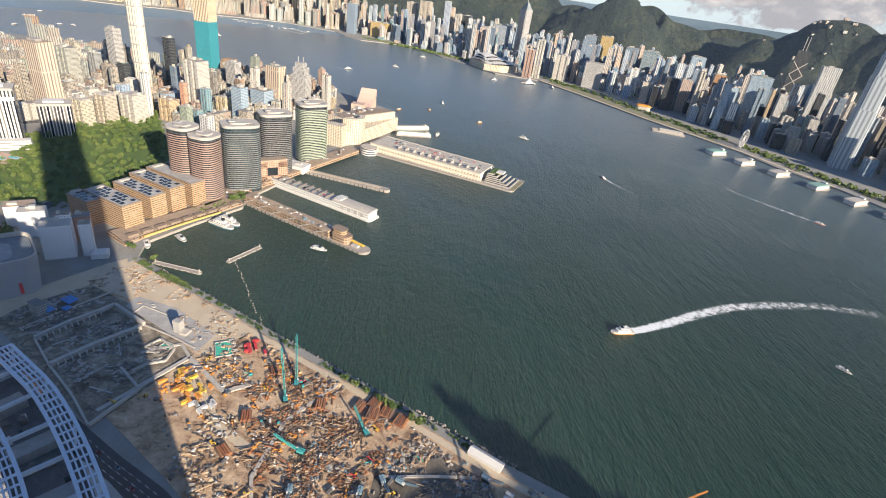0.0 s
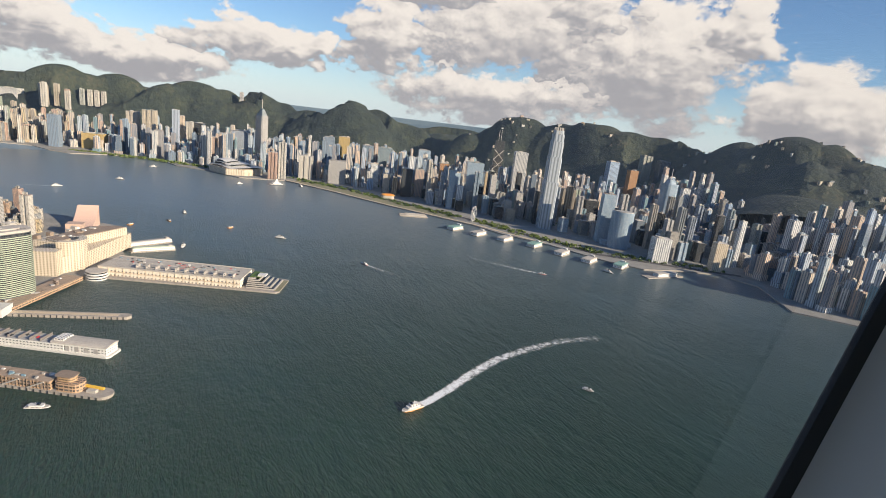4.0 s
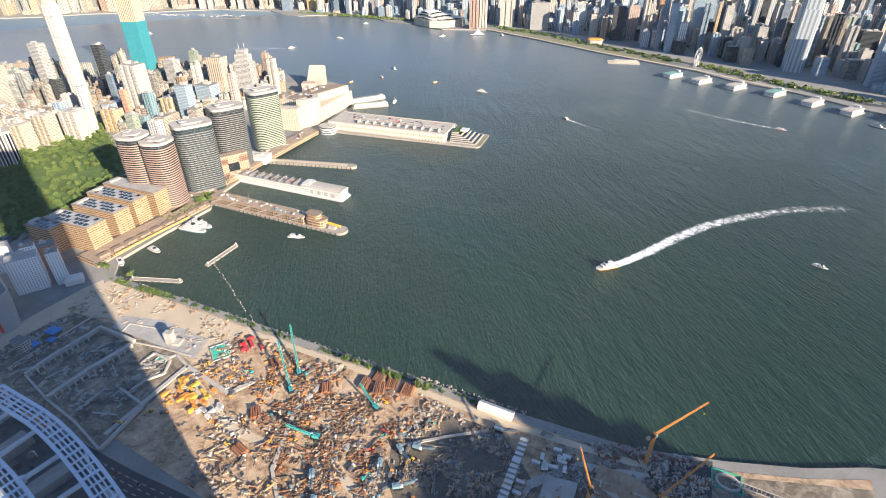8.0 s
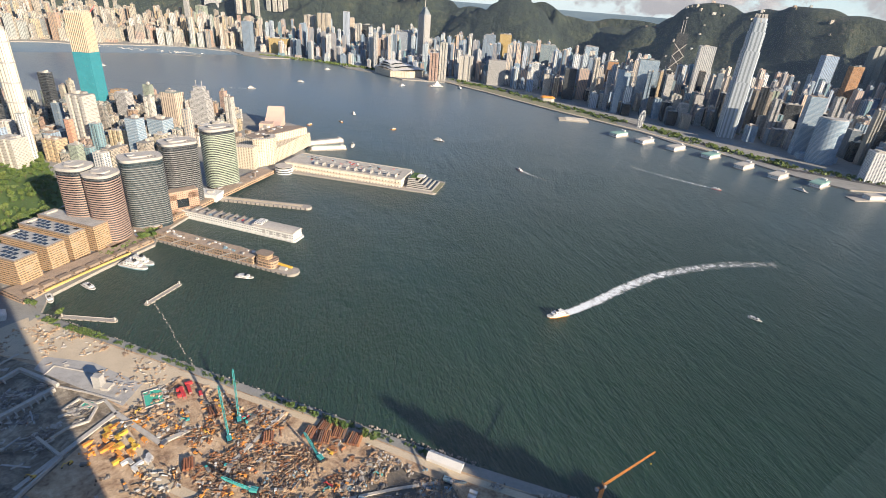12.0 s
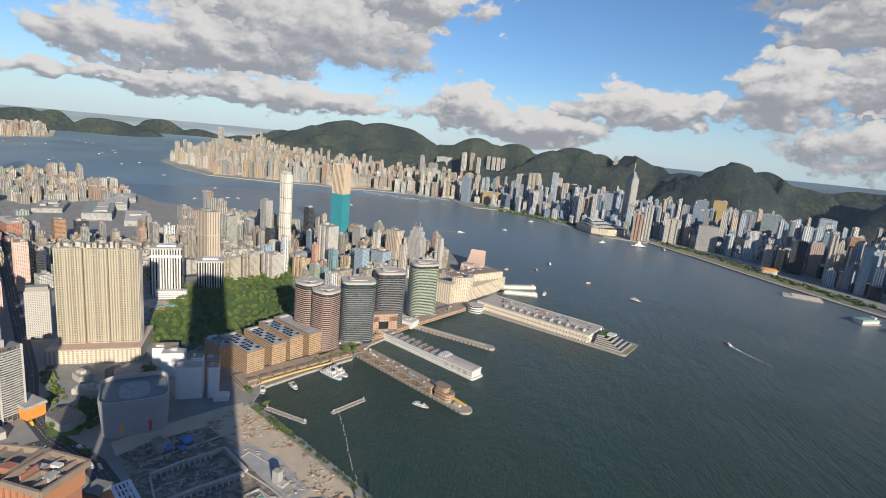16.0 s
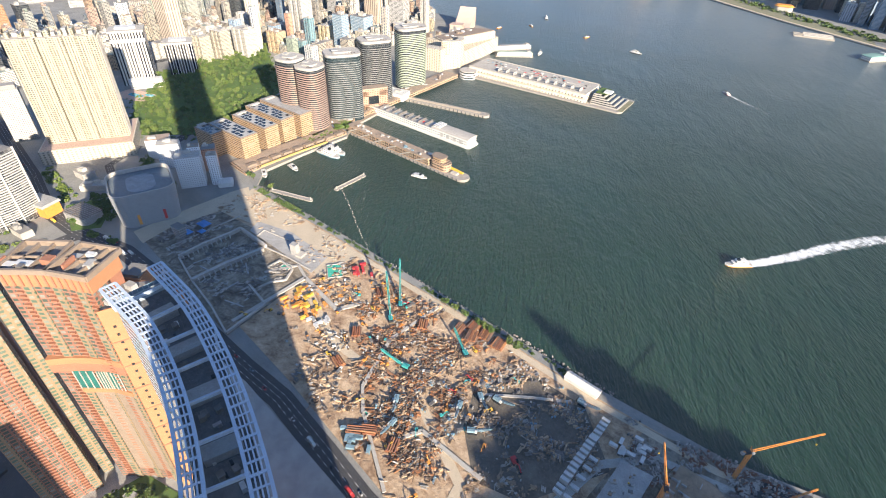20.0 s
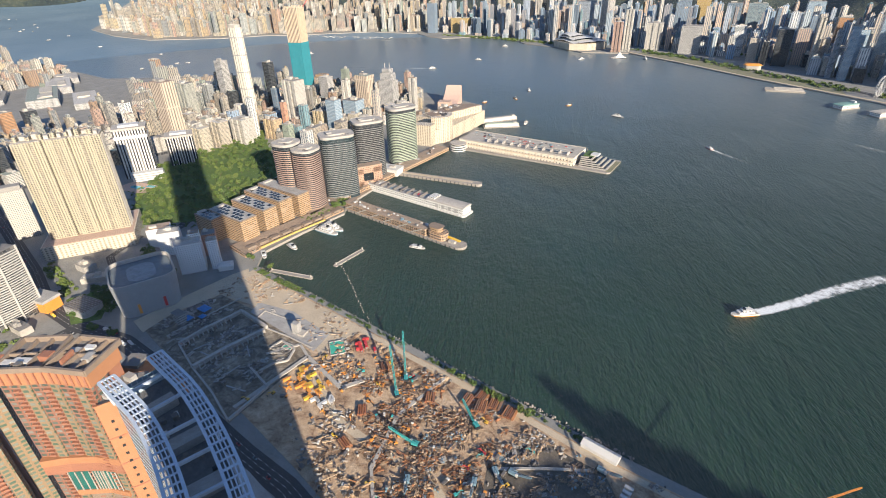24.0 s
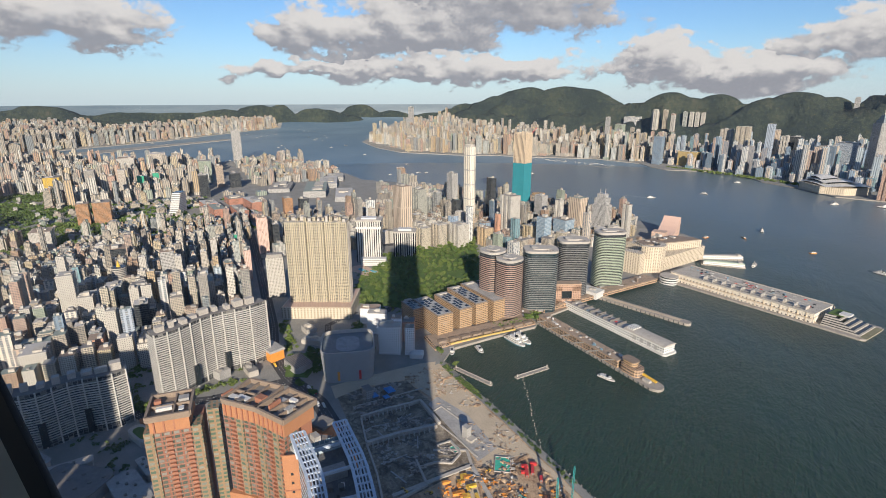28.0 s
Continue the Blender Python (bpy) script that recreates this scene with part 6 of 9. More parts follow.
# ---- the waterfront: drum, flats, hotels, towers, piers
def banded(name, label, x, y, w, d, h, yaw, r, band, glass=F_DARKG, floor=3.7, z=4.0, step=0.55, part_h=0.42):
    """A round-cornered office tower: glass with a proud spandrel at every storey."""
    root = thing(name, label, "office tower", "waterfront office towers", x, y, z, yaw)
    TAKEN.append((x, y, 0.6 * max(w, d)))
    Solid().prism(rounded(w, d, r, 5), 0, h).make("glass_wall", glass, root)
    ring = Solid().prism(rounded(w + 2 * step, d + 2 * step, r + step, 5), 0, floor * part_h, base=True)
    first = ring.make("spandrel", band, root)
    first.location.z = 6
    for i in range(1, int((h - 12) / floor)):
        twin(first, "spandrel", root, Matrix.Translation((0, 0, 6 + i * floor)))
    Solid().prism(rounded(w + 1.4, d + 1.4, r + 0.7, 5), h - 3, h + 1.2, cap=False).make("parapet", M_CONC, root)
    top = Solid().prism(rounded(w + 1, d + 1, r, 5), h - 0.2, h + 0.8).make("roof", M_CONC, root)
    Solid().prism(rounded(w * 0.55, d * 0.5, r * 0.5, 4), h, h + 3.2).make("plant_room", M_CONC, top)
    Solid().box(w * 0.2, -d * 0.05, w * 0.18, d * 0.2, h + 3.2, h + 4.6).make("lift_house", M_GREYC, top)
    for i in range(3):
        Solid().box(-w * 0.32 + i * w * 0.08, d * 0.3, 2.4, 4, h, h + 2).make("chiller", M_DIRTYSTEEL, top)
    return root


banded("office_tower", "round-cornered tower with pink-brown bands", 818, -436, 44, 44, 118, 20, 16, M_BANDPINK)
banded("office_tower", "round-cornered tower with pink-brown bands", 778, -449, 44, 44, 112, 20, 16, M_BANDPINK)
banded("office_tower", "dark glass tower with pale bands", 786, -520, 62, 46, 119, 66, 14, M_BANDDK, F_TEALG, part_h=0.24)
banded("office_tower", "dark glass tower with pale bands", 818, -616, 60, 46, 119, 70, 14, M_BANDDK, F_DARKG, part_h=0.22)
banded("office_tower", "tower with green-tinted bands", 836, -722, 62, 44, 122, 75, 16, M_BANDGREEN, F_DARKG, 3.5)
g = thing("gate_block", "terracotta block with a square opening", "building", x=783, y=-580, z=4, yaw=70)
for sx in (-19, 19):
    Solid().box(sx, 0, 18, 18, 0, 40).make("pier_wall", F_GATE, g)
Solid().box(0, 0, 56, 18, 30, 44).make("lintel_wall", F_GATE, g)
Solid().box(0, 0, 56, 18, 0, 14).make("base_wall", F_GATE, g)
Solid().box(0, 5, 21, 3, 14, 30).make("recess_glass", M_GLASSDK, g)
Solid().box(0, 0, 57, 19, 44, 45).make("roof", M_DECK, g)
TAKEN.append((792, -588, 45))
# low podium mall along the quay
q = thing("quay_mall", "long low terracotta quay mall with a promenade", "building", kind="structure")
for a, b, w, h in (((745, -420), (772, -560), 34, 5), ((772, -560), (815, -840), 36, 7), ((720, -290), (728, -470), 24, 5)):
    c = (Vector(a) + Vector(b)) / 2
    d = Vector(b) - Vector(a)
    Solid().box(c.x + 14, c.y, d.length, w, 4, 4 + h, math.degrees(math.atan2(d.y, d.x))).make("mall_wall", F_PIERH, q)
    Solid().box(c.x + 14, c.y, d.length, w * 0.9, 4 + h, 4.6 + h, math.degrees(math.atan2(d.y, d.x))).make("mall_roof", M_DECK, q)
road("promenade_1", [(746, -500), (768, -572), (794, -640), (833, -855)], 9, 4.3, M_DECK, "brown paved promenade on the quay", False)
shrubs_later = [("quay_trees", [(735, -400), (740, -478), (760, -500)], 16, 90), ("mall_trees", [(770, -520), (800, -660), (822, -800)], 12, 80)]
rq = random.Random(17)
for i in range(46):
    f = rq.random()
    x, y = 760 + 68 * f + rq.uniform(-12, 12), -440 - 380 * f
    Solid().box(x, y, rq.uniform(3, 10), rq.uniform(2.5, 6), 9 if f < 0.3 else 11, (9 if f < 0.3 else 11) + rq.uniform(1, 3.5), 72 + rq.choice([0, 90])).make("roof_kiosk", rq.choice([M_DECK, M_CONC, M_GREYC, M_BROWNROOF, M_WHITE]), q)

# bronze blocks of the ferry terminal
for i, (x, y, l, w, h) in enumerate([(806, -272, 46, 22, 38), (782, -300, 88, 30, 40), (791, -343, 86, 26, 40), (806, -378, 96, 26, 41), (812, -413, 108, 28, 41)]):
    root = thing("ferry_terminal_block", "bronze-clad block with rooftop solar panels" if i < 4 else "bronze-clad block with a pale roof", "building", "ferry terminal blocks", x, y, 4, 9)
    Solid().box(0, 0, l, w, 0, h).make("wall", F_BROWN, root)
    Solid().box(0, 0, l + 0.8, w + 0.8, h, h + 1.2).make("roof", M_BROWNROOF, root)
    Solid().box(0, 0, l - 3, w - 3, h + 1.2, h + 1.4).make("roof_deck", M_GREYC, root)
    if i < 4:
        f0 = None
        for a in range(int(l / 9) - 1):
            for b in (-1, 0, 1):
                m = Matrix.Translation((-l / 2 + 9 + a * 9, b * w * 0.28, h + 1.4))
                if f0 is None:
                    f0 = Solid().box(0, 0, 6.5, w * 0.2, 0, 0.5).make("solar_panel", M_GLASSDK, root)
                    f0.matrix_local = m
                elif (a + b) % 4:
                    twin(f0, "solar_panel", root, m)
    Solid().box(l * 0.4, 0, 6, w * 0.6, h + 1.2, h + 4).make("lift_house", M_CONC, root)
    TAKEN.append((x, y, 50))
w = thing("ferry_quay", "brown timbered ferry quay with canopies", "quay", kind="structure")
Solid().prism([(697, -272), (704, -300), (714, -380), (722, -475), (745, -475), (745, -270)], 4, 8.5).make("quay_wall", F_PIERH, w)
Solid().prism([(702, -276), (708, -300), (718, -380), (726, -470), (745, -470), (745, -274)], 8.5, 9).make("quay_deck", M_DECK, w)
for i in range(9):
    y = -290 - i * 21
    Solid().box(712 + i * 1.2, y, 8, 15, 9, 12.5, 4).make("canopy", M_BROWNROOF, w)
for a, b in (((700, -300), (706, -372)), ((706, -372), (708, -425))):
    Solid().beam((*a, 9.4), (*b, 9.4), 2.6, 2.4).make("gangway", M_GANG, w, "faded yellow covered gangway")
# terminal pier
def pier(name, label, line, w, z):
    root = thing(name, label, "pier", "piers")
    a, b = Vector(line[0]), Vector(line[1])
    d = b - a
    yaw = math.degrees(math.atan2(d.y, d.x))
    c = (a + b) / 2
    root.matrix_world = pose(c.x, c.y, 0, 0, 0, yaw)
    L = d.length
    pts = [(-L / 2, -w / 2), (L / 2 - w / 2, -w / 2)] + [(L / 2 - w / 2 + w / 2 * math.cos(t), w / 2 * math.sin(t)) for t in (-1.1, -0.55, 0, 0.55, 1.1)] + [(L / 2 - w / 2, w / 2), (-L / 2, w / 2)]
    Solid().prism(pts, -2, z).make("pier_deck", M_SEAWALL, root)
    for i in range(int(L / 9)):
        for s in (-1, 1):
            Solid().box(-L / 2 + 5 + i * 9, s * (w / 2 + 0.3), 1.2, 1.0, -2, z - 0.4).make("fender", M_DARKSTEEL, root)
    return root, L


p, L = pier("ferry_pier", "long brown ferry pier with two-storey sheds", ((738, -494), (470, -522)), 24, 4)
for i in range(6):
    x = -L / 2 + 20 + i * 32
    Solid().box(x, 0, 31, 20, 4, 15).make("shed_wall", F_PIERH, p)
    Solid().box(x, 0, 31.4, 21.5, 9.2, 10).make("gallery", M_BROWNROOF, p)
    Solid().box(x, 0, 31.4, 21.5, 15, 16).make("shed_roof", M_DECK, p)
    for sg in (-1, 1):
        Solid().beam((x - 13, sg * 11.4, 4.6), (x + 9, sg * 11.4, 15), 1.8, 1.6).make("stair_flight", M_CONC, p)
        for k in range(7):
            Solid().box(x - 14 + k * 4.6, sg * 10.6, 0.6, 0.6, 4, 15.4).make("post", M_BROWNROOF, p)
    for k in range(5):
        Solid().box(x + rs.uniform(-13, 13), rs.uniform(-7, 7), rs.uniform(2, 6), rs.uniform(1.5, 4), 16, rs.uniform(17, 19)).make("roof_unit", rs.choice([M_CONC, M_GREYC, M_BROWNROOF, M_LBLUE, M_WHITE]), p)
Solid().prism(rounded(34, 20, 8, 4), 4, 16).make("head_house", F_PIERH, p).location.x = L / 2 - 54
Solid().prism(rounded(22, 14, 5, 4), 16, 23).make("control_room", F_BROWN, p).location.x = L / 2 - 58
Solid().prism(rounded(25, 17, 5, 4), 23, 24).make("control_roof", M_BROWNROOF, p).location.x = L / 2 - 58
Solid().beam((L / 2 - 40, 4, 8.5), (L / 2 - 14, 5, 6.5), 3.4, 2.4).make("gangway", M_YELLOW, p, "yellow gangway at the pier head")
Solid().box(L / 2 - 25, -2, 12, 6, 4, 7.5).make("kiosk", M_CONC, p)
# white moored liner terminal
h = thing("moored_liner", "long white moored ship-like terminal with deck houses", "ship")
h.matrix_world = pose(668, -601, 0, 0, 0, math.degrees(math.atan2(-31, -236)))
L = 244
Solid().prism([(-L / 2, -15), (L / 2 - 4, -16), (L / 2, -12), (L / 2, 12), (L / 2 - 4, 16), (-L / 2, 15)], 0.2, 3).make("hull", M_WHITE, h)
Solid().box(-30, 0, 170, 27, 3, 13).make("deck_house", F_SHIP, h)
Solid().box(78, 0, 78, 26, 3, 15).make("stern_house", F_SHIP, h)
pts = [(-14.5, 15), (-13, 16.4), (-8, 17.6), (0, 18.1), (8, 17.6), (13, 16.4), (14.5, 15)]
s = Solid()
for (y1, z1), (y2, z2) in zip(pts, pts[1:]):
    s.face([(36, y1, z1), (119, y1, z1), (119, y2, z2), (36, y2, z2)][::-1], [(0, 0), (80, 0), (80, 3), (0, 3)])
s.face([(119, y, z) for y, z in pts], [(y, z) for y, z in pts])
s.make("stern_roof", M_CONC, h)
Solid().box(-30, 0, 168, 25, 13, 13.5).make("car_deck", M_GREYC, h)
for i in range(18):
    Solid().box(-108 + i * 9, rs.uniform(-8, 8), 2, 4.4, 13.5, 15).make("parked_car", rs.choice([M_WHITE, M_DARKSTEEL, M_RED, M_LBLUE]), h)
for i in range(10):
    Solid().box(-108 + i * 16, 0, 0.5, 24, 13.5, 17.5).make("deck_frame", M_DIRTYSTEEL, h)
Solid().box(46, 0, 14, 20, 15, 20).make("bridge_house", F_SHIP, h)
for i in range(4):
    Solid().box(60 + i * 14, -13.3, 6, 0.5, 4.5, 12).make("gate", M_GREYC, h)
p, L = pier("finger_pier", "narrow pale concrete finger pier", ((809, -664), (618, -735)), 17, 5)
Solid().box(-4, 0, L - 30, 8, 5, 5.3).make("pier_strip", M_SAND, p)
s = thing("pier_shed", "white flat-roofed shed at the pier root", "shed", x=806, y=-655, z=4, yaw=20)
Solid().box(0, 0, 52, 30, 0, 13).make("wall", M_WHITE, s)
Solid().box(0, 0, 53, 31, 13, 14).make("roof", M_WHITE, s)
Solid().box(-8, 0, 12, 8, 14, 17).make("roof_house", M_CONC, s)

# ocean terminal
o = thing("cruise_terminal", "long cream cruise terminal with rooftop car park and stepped end", "terminal")
axis = Vector((467, -994)) - Vector((822, -925))
o.matrix_world = pose(822, -925, 0, 0, 0, math.degrees(math.atan2(axis.y, axis.x)))
L = axis.length
Solid().prism([(-20, -56), (L - 6, -44), (L, -38), (L, 40), (L - 6, 44), (-20, 48)], -2, 3.4).make("pier_deck", M_SEAWALL, o)
Solid().box(140, -2, 285, 78, 3.4, 12).make("lower_wall", F_TERM, o)
Solid().box(140, -2, 284, 77, 12, 21).make("upper_wall", F_TERM, o)
Solid().box(140, -2, 285, 78, 20.6, 21.6).make("roof_deck", M_DECKPALE, o)
for sg in (-1, 1):
    Solid().box(140, -2 + sg * 38.6, 285, 0.8, 21.6, 23).make("parapet", M_CONC, o)
    for i in range(20):
        Solid().box(4 + i * 14.8, -2 + sg * 39.2, 0.8, 0.7, 3.4, 20.6).make("fin", M_CREAMTRIM, o)
    Solid().box(140, -2 + sg * 39.6, 285, 2.4, 11.6, 12.4).make("balcony", M_CREAMTRIM, o)
for i in range(11):
    Solid().box(70 + i * 19.5, -26, 0.8, 16, 21.6, 28).make("roof_frame", M_CONC, o)
for zz in (24.5, 29.6):
    for yy in (-34, -18):
        Solid().box(167, yy, 196, 0.7, zz, zz + 0.7).make("roof_rail", M_CONC, o)
for i in range(80):
    Solid().box(rs.uniform(5, 270), rs.choice([2, 8, 16, 22, -10]), 4.4, 1.9, 21.6, 23).make("parked_car", rs.choice([M_WHITE, M_DARKSTEEL, M_RED, M_GREYC, M_LBLUE]), o)
for i in range(6):
    Solid().prism([(292, -34 + i * 2.5), (352 - i * 9, -34 + i * 3), (352 - i * 9, 32 - i * 3), (292, 32 - i * 2.5)], 3.4 + i * 3.2, 5.6 + i * 3.2).make("terrace", M_CONC, o)
    Solid().prism([(292, -33 + i * 2.5), (349 - i * 9, -32 + i * 3), (349 - i * 9, 30 - i * 3), (292, 31 - i * 2.5)], 5.6 + i * 3.2, 6.6 + i * 3.2).make("terrace_glass", M_GLASSDK, o)
Solid().box(306, 0, 22, 34, 22.6, 24).make("roof_lawn", M_GRASS, o)
Solid().box(318, -6, 16, 18, 24, 27).make("roof_pavilion", M_WHITE, o)
Solid().box(357, -2, 12, 70, 3.4, 3.9).make("tip_deck", M_DECKGREEN, o)
r = thing("round_restaurant", "round white pavilion on the quay", "building", x=808, y=-872, z=0)
for i in range(3):
    Solid().prism([(20 * math.cos(a), 20 * math.sin(a)) for a in [j * math.pi / 12 for j in range(24)]], -1 + i * 5.5, 2 + i * 5.5).make("floor_ring", M_WHITE, r)
    Solid().prism([(18.5 * math.cos(a), 18.5 * math.sin(a)) for a in [j * math.pi / 12 for j in range(24)]], 2 + i * 5.5, 4.5 + i * 5.5).make("glass_ring", M_GLASSDK, r)
Solid().prism([(19.5 * math.cos(a), 19.5 * math.sin(a)) for a in [j * math.pi / 12 for j in range(24)]], 15.5, 17).make("roof", M_CONC, r)
# cream hotels behind it
hotel = thing("hotel_complex", "cream hotel and mall block with a curved front", "hotel", x=900, y=-960, z=4)
Solid().prism([(-40, 60), (-30, 105), (40, 120), (120, 60), (100, -60), (55, -128), (0, -118)], 0, 34).make("mall_wall", F_CREAMH, hotel)
Solid().prism([(-4, -100), (20, -100), (60, -60), (50, 60), (10, 70)], 34, 52).make("slab_wall", F_CREAMH, hotel)
Solid().prism([(0, -98), (20, -98), (58, -60), (48, 58), (12, 66)], 52, 53).make("roof", M_BROWNROOF, hotel)
for i in range(9):
    a0, a1 = [radians(100 + 18 * t) for t in (i, i + 1)]
    Solid().prism([(-8 + 34 * math.cos(a0), 66 + 34 * math.sin(a0)), (-8 + 34 * math.cos(a1), 66 + 34 * math.sin(a1)), (-8 + 20 * math.cos(a1), 66 + 20 * math.sin(a1)), (-8 + 20 * math.cos(a0), 66 + 20 * math.sin(a0))], 0, 62).make("curved_wall", F_CREAMH, hotel)
Solid().box(-14, 118, 40, 26, 0, 50, 20).make("tower_wall", F_CREAMH, hotel)
Solid().box(40, 40, 60, 60, 34, 48, 8).make("block_wall", F_CREAMH, hotel)
Solid().box(42, -126, 22, 1.2, 8, 34, 35).make("banner", M_YELLOW, hotel, "tall yellow banner on the wall")
for i in range(14):
    Solid().box(rs.uniform(0, 80), rs.uniform(-60, 60), rs.uniform(5, 14), rs.uniform(4, 10), 34, rs.uniform(54, 57)).make("roof_house", rs.choice([M_CONC, M_WHITE, M_BROWNROOF]), hotel)
TAKEN += [(900, -960, 120), (920, -1060, 90), (850, -930, 80), (1000, -1100, 80)]
# star ferry piers and the sloping hall
for (ax, ay), (bx, by) in (((878, -1048), (812, -1120)), ((915, -1075), (863, -1175))):
    p, L = pier("star_pier", "green-roofed ferry pier with cream walls", ((ax, ay), (bx, by)), 17, 3)
    Solid().box(0, 0, L - 8, 12, 3, 10).make("shed_wall", F_SHIP, p)
    Solid().prism(rect(L - 6, 14), 10, 12.5, taper=0.86).make("shed_roof", plain("pale_green_roof", (0.36, 0.42, 0.34), 0.8) if ax < 900 else M_GREYC, p)
    Solid().box(L / 2 - 14, 0, 8, 12, 12, 15).make("head_house", M_CONC, p)
c = thing("culture_hall", "windowless pink-tiled hall with a sloping concave roof", "hall", x=1105, y=-1165, z=4, yaw=-58)
s = Solid()
prof = [(-55, 14), (-35, 16), (-15, 21), (5, 29), (25, 40), (42, 52)]
for (x1, z1), (x2, z2) in zip(prof, prof[1:]):
    s.face([(x1, -24, z1), (x2, -24, z2), (x2, 24, z2), (x1, 24, z1)], [(0, 0), (1, 0), (1, 1), (0, 1)])
    s.face([(x1, -24, 0), (x2, -24, 0), (x2, -24, z2), (x1, -24, z1)], [(x1, 0), (x2, 0), (x2, z2), (x1, z1)])
    s.face([(x2, 24, 0), (x1, 24, 0), (x1, 24, z1), (x2, 24, z2)], [(x2, 0), (x1, 0), (x1, z1), (x2, z2)])
s.face([(42, -24, 0), (42, 24, 0), (42, 24, 52), (42, -24, 52)], [(0, 0), (48, 0), (48, 52), (0, 52)])
s.face([(-55, 24, 0), (-55, -24, 0), (-55, -24, 14), (-55, 24, 14)], [(0, 0), (48, 0), (48, 14), (0, 14)])
s.make("hall_wall", plain("pink_tile", (0.62, 0.43, 0.34), 0.6, var=0.08), c)
Solid().box(-75, 6, 30, 36, 0, 30).make("wing_wall", M_PAVE, c)
TAKEN.append((1105, -1165, 70))

# grey drum with a sunken roof
M_DRUM = plain("grey_cladding", (0.31, 0.32, 0.33), 0.7, var=0.15, scale=0.15)
d = thing("drum_hall", "grey rounded concrete hall with a sunken roof", "hall", x=690, y=-131, z=4, yaw=-12)
lo, hi = rounded(70, 70, 15, 5), rounded(77, 77, 17, 5)
Solid().prism(lo, 0, 43, taper=77 / 70, cap=False).make("drum_wall", M_DRUM, d)
Solid().prism(hi, 43, 48, cap=False).make("rim_wall", M_DRUM, d)
s = Solid()
inn = rounded(73, 73, 15, 5)
n0 = len(inn)
for i in range(n0):
    j = (i + 1) % n0
    s.face([(*hi[i], 48), (*hi[j], 48), (*inn[j], 48), (*inn[i], 48)], [(0, 0)] * 4)
    s.face([(*inn[j], 48), (*inn[i], 48), (*inn[i], 43), (*inn[j], 43)][::-1], [(0, 0)] * 4)
s.make("rim_cap", M_CONC, d)
Solid().prism(rounded(72, 72, 14, 5), 42.4, 43).make("roof_deck", plain("slate_roof", (0.15, 0.18, 0.20), 0.6, var=0.35, scale=0.15), d)
Solid().prism(rounded(48, 34, 14, 4), 43, 43.6).make("roof_pool", plain("pale_membrane", (0.26, 0.29, 0.31), 0.7, var=0.4, scale=0.2), d)
for yv, col in ((-16, M_RED), (14, M_ORANGE)):
    Solid().box(-36.4, yv, 0.8, 3.2, 4, 18).make("fin_sign", col, d)
TAKEN.append((677, -128, 45))
for x, y, bw, bd, bh, m in ((722, -205, 34, 20, 47, F_WHITEFLAT), (742, -222, 16, 14, 49, F_WHITEFLAT), (752, -246, 20, 18, 36, F_TERRA), (800, -205, 32, 18, 38, F_WHITEFLAT), (846, -205, 34, 22, 30, F_WHITEFLAT), (705, -232, 14, 14, 47, F_WHITEFLAT)):
    simple("flat_block", x, y, bw, bd, bh, 65, m, "white slab block of flats with stained walls" if m == F_WHITEFLAT else "short brick-coloured block of flats", category="flats", bits=2)
n = thing("white_hall", "low white flat-roofed shed", "shed", x=690, y=-238, z=4, yaw=60)
Solid().box(0, 0, 20, 15, 0, 7).make("wall", M_WHITE, n)
Solid().prism(rect(21, 16), 7, 9, taper=0.7).make("roof", M_WHITE, n)
# stations and pavilions by the road
n = thing("station_hall", "glass and orange station hall", "building", x=775, y=-28, z=4, yaw=25)
Solid().box(0, 0, 36, 22, 0, 16).make("hall_wall", M_ORANGE, n)
Solid().box(-8, -11.2, 14, 0.6, 1, 15).make("hall_glass", M_WHITE, n)
Solid().prism(rect(40, 26), 16, 19, taper=0.92).make("roof", M_GREYC, n)
n = thing("louvre_hall", "long grey louvred hall on the grass", "building", x=728, y=-62, z=4, yaw=20)
Solid().prism(rounded(44, 30, 8, 3), 0, 10).make("hall_wall", M_GREYC, n)
for i in range(9):
    Solid().box(0, -13 + i * 3.2, 42, 1.4, 10, 11).make("slat", M_DIRTYSTEEL, n)
land("lawn_1", [(690, -70), (705, -40), (755, -48), (770, -80), (740, -100)], M_GRASS, 4.4, "small lawn beside the road", "grass", wall=M_GRASS, bottom=4.0)
TAKEN += [(775, -28, 30), (728, -62, 30)]

# big cream block of flats on its podium
ap = thing("apartment_tower", "cream slab of flats with ribs and dark slots on a podium", "apartment tower", x=932, y=-134, z=4, yaw=67)
edge = []
W, D = 112, 30
n = 27
for i in range(n):
    o2 = -D / 2 + (0.0 if i % 3 != 1 else 0.9) + (4.5 if i in (9, 17) else 0)
    edge += [(-W / 2 + W * i / n, o2), (-W / 2 + W * (i + 1) / n, o2)]
pts = edge + [(-x, -y) for x, y in edge]
Solid().prism(pts, 22, 176).make("wall", F_APT, ap)
Solid().prism(scaled(pts, 0.99), 176, 176.4).make("roof", M_CONC, ap)
for i in range(14):
    Solid().box(-W / 2 + 5 + i * 7.8, rs.uniform(-6, 6), rs.uniform(4, 7), rs.uniform(8, 18), 176, 176 + rs.uniform(4, 11)).make("roof_house", F_APT if i % 2 else M_CONC, ap)
for i in range(n):
    if i % 3 != 1 and i not in (9, 17):
        Solid().box(-W / 2 + W * (i + 0.5) / n, -D / 2 - 0.7, 0.45, 0.8, 22, 172).make("rib", M_CREAMTRIM, ap)
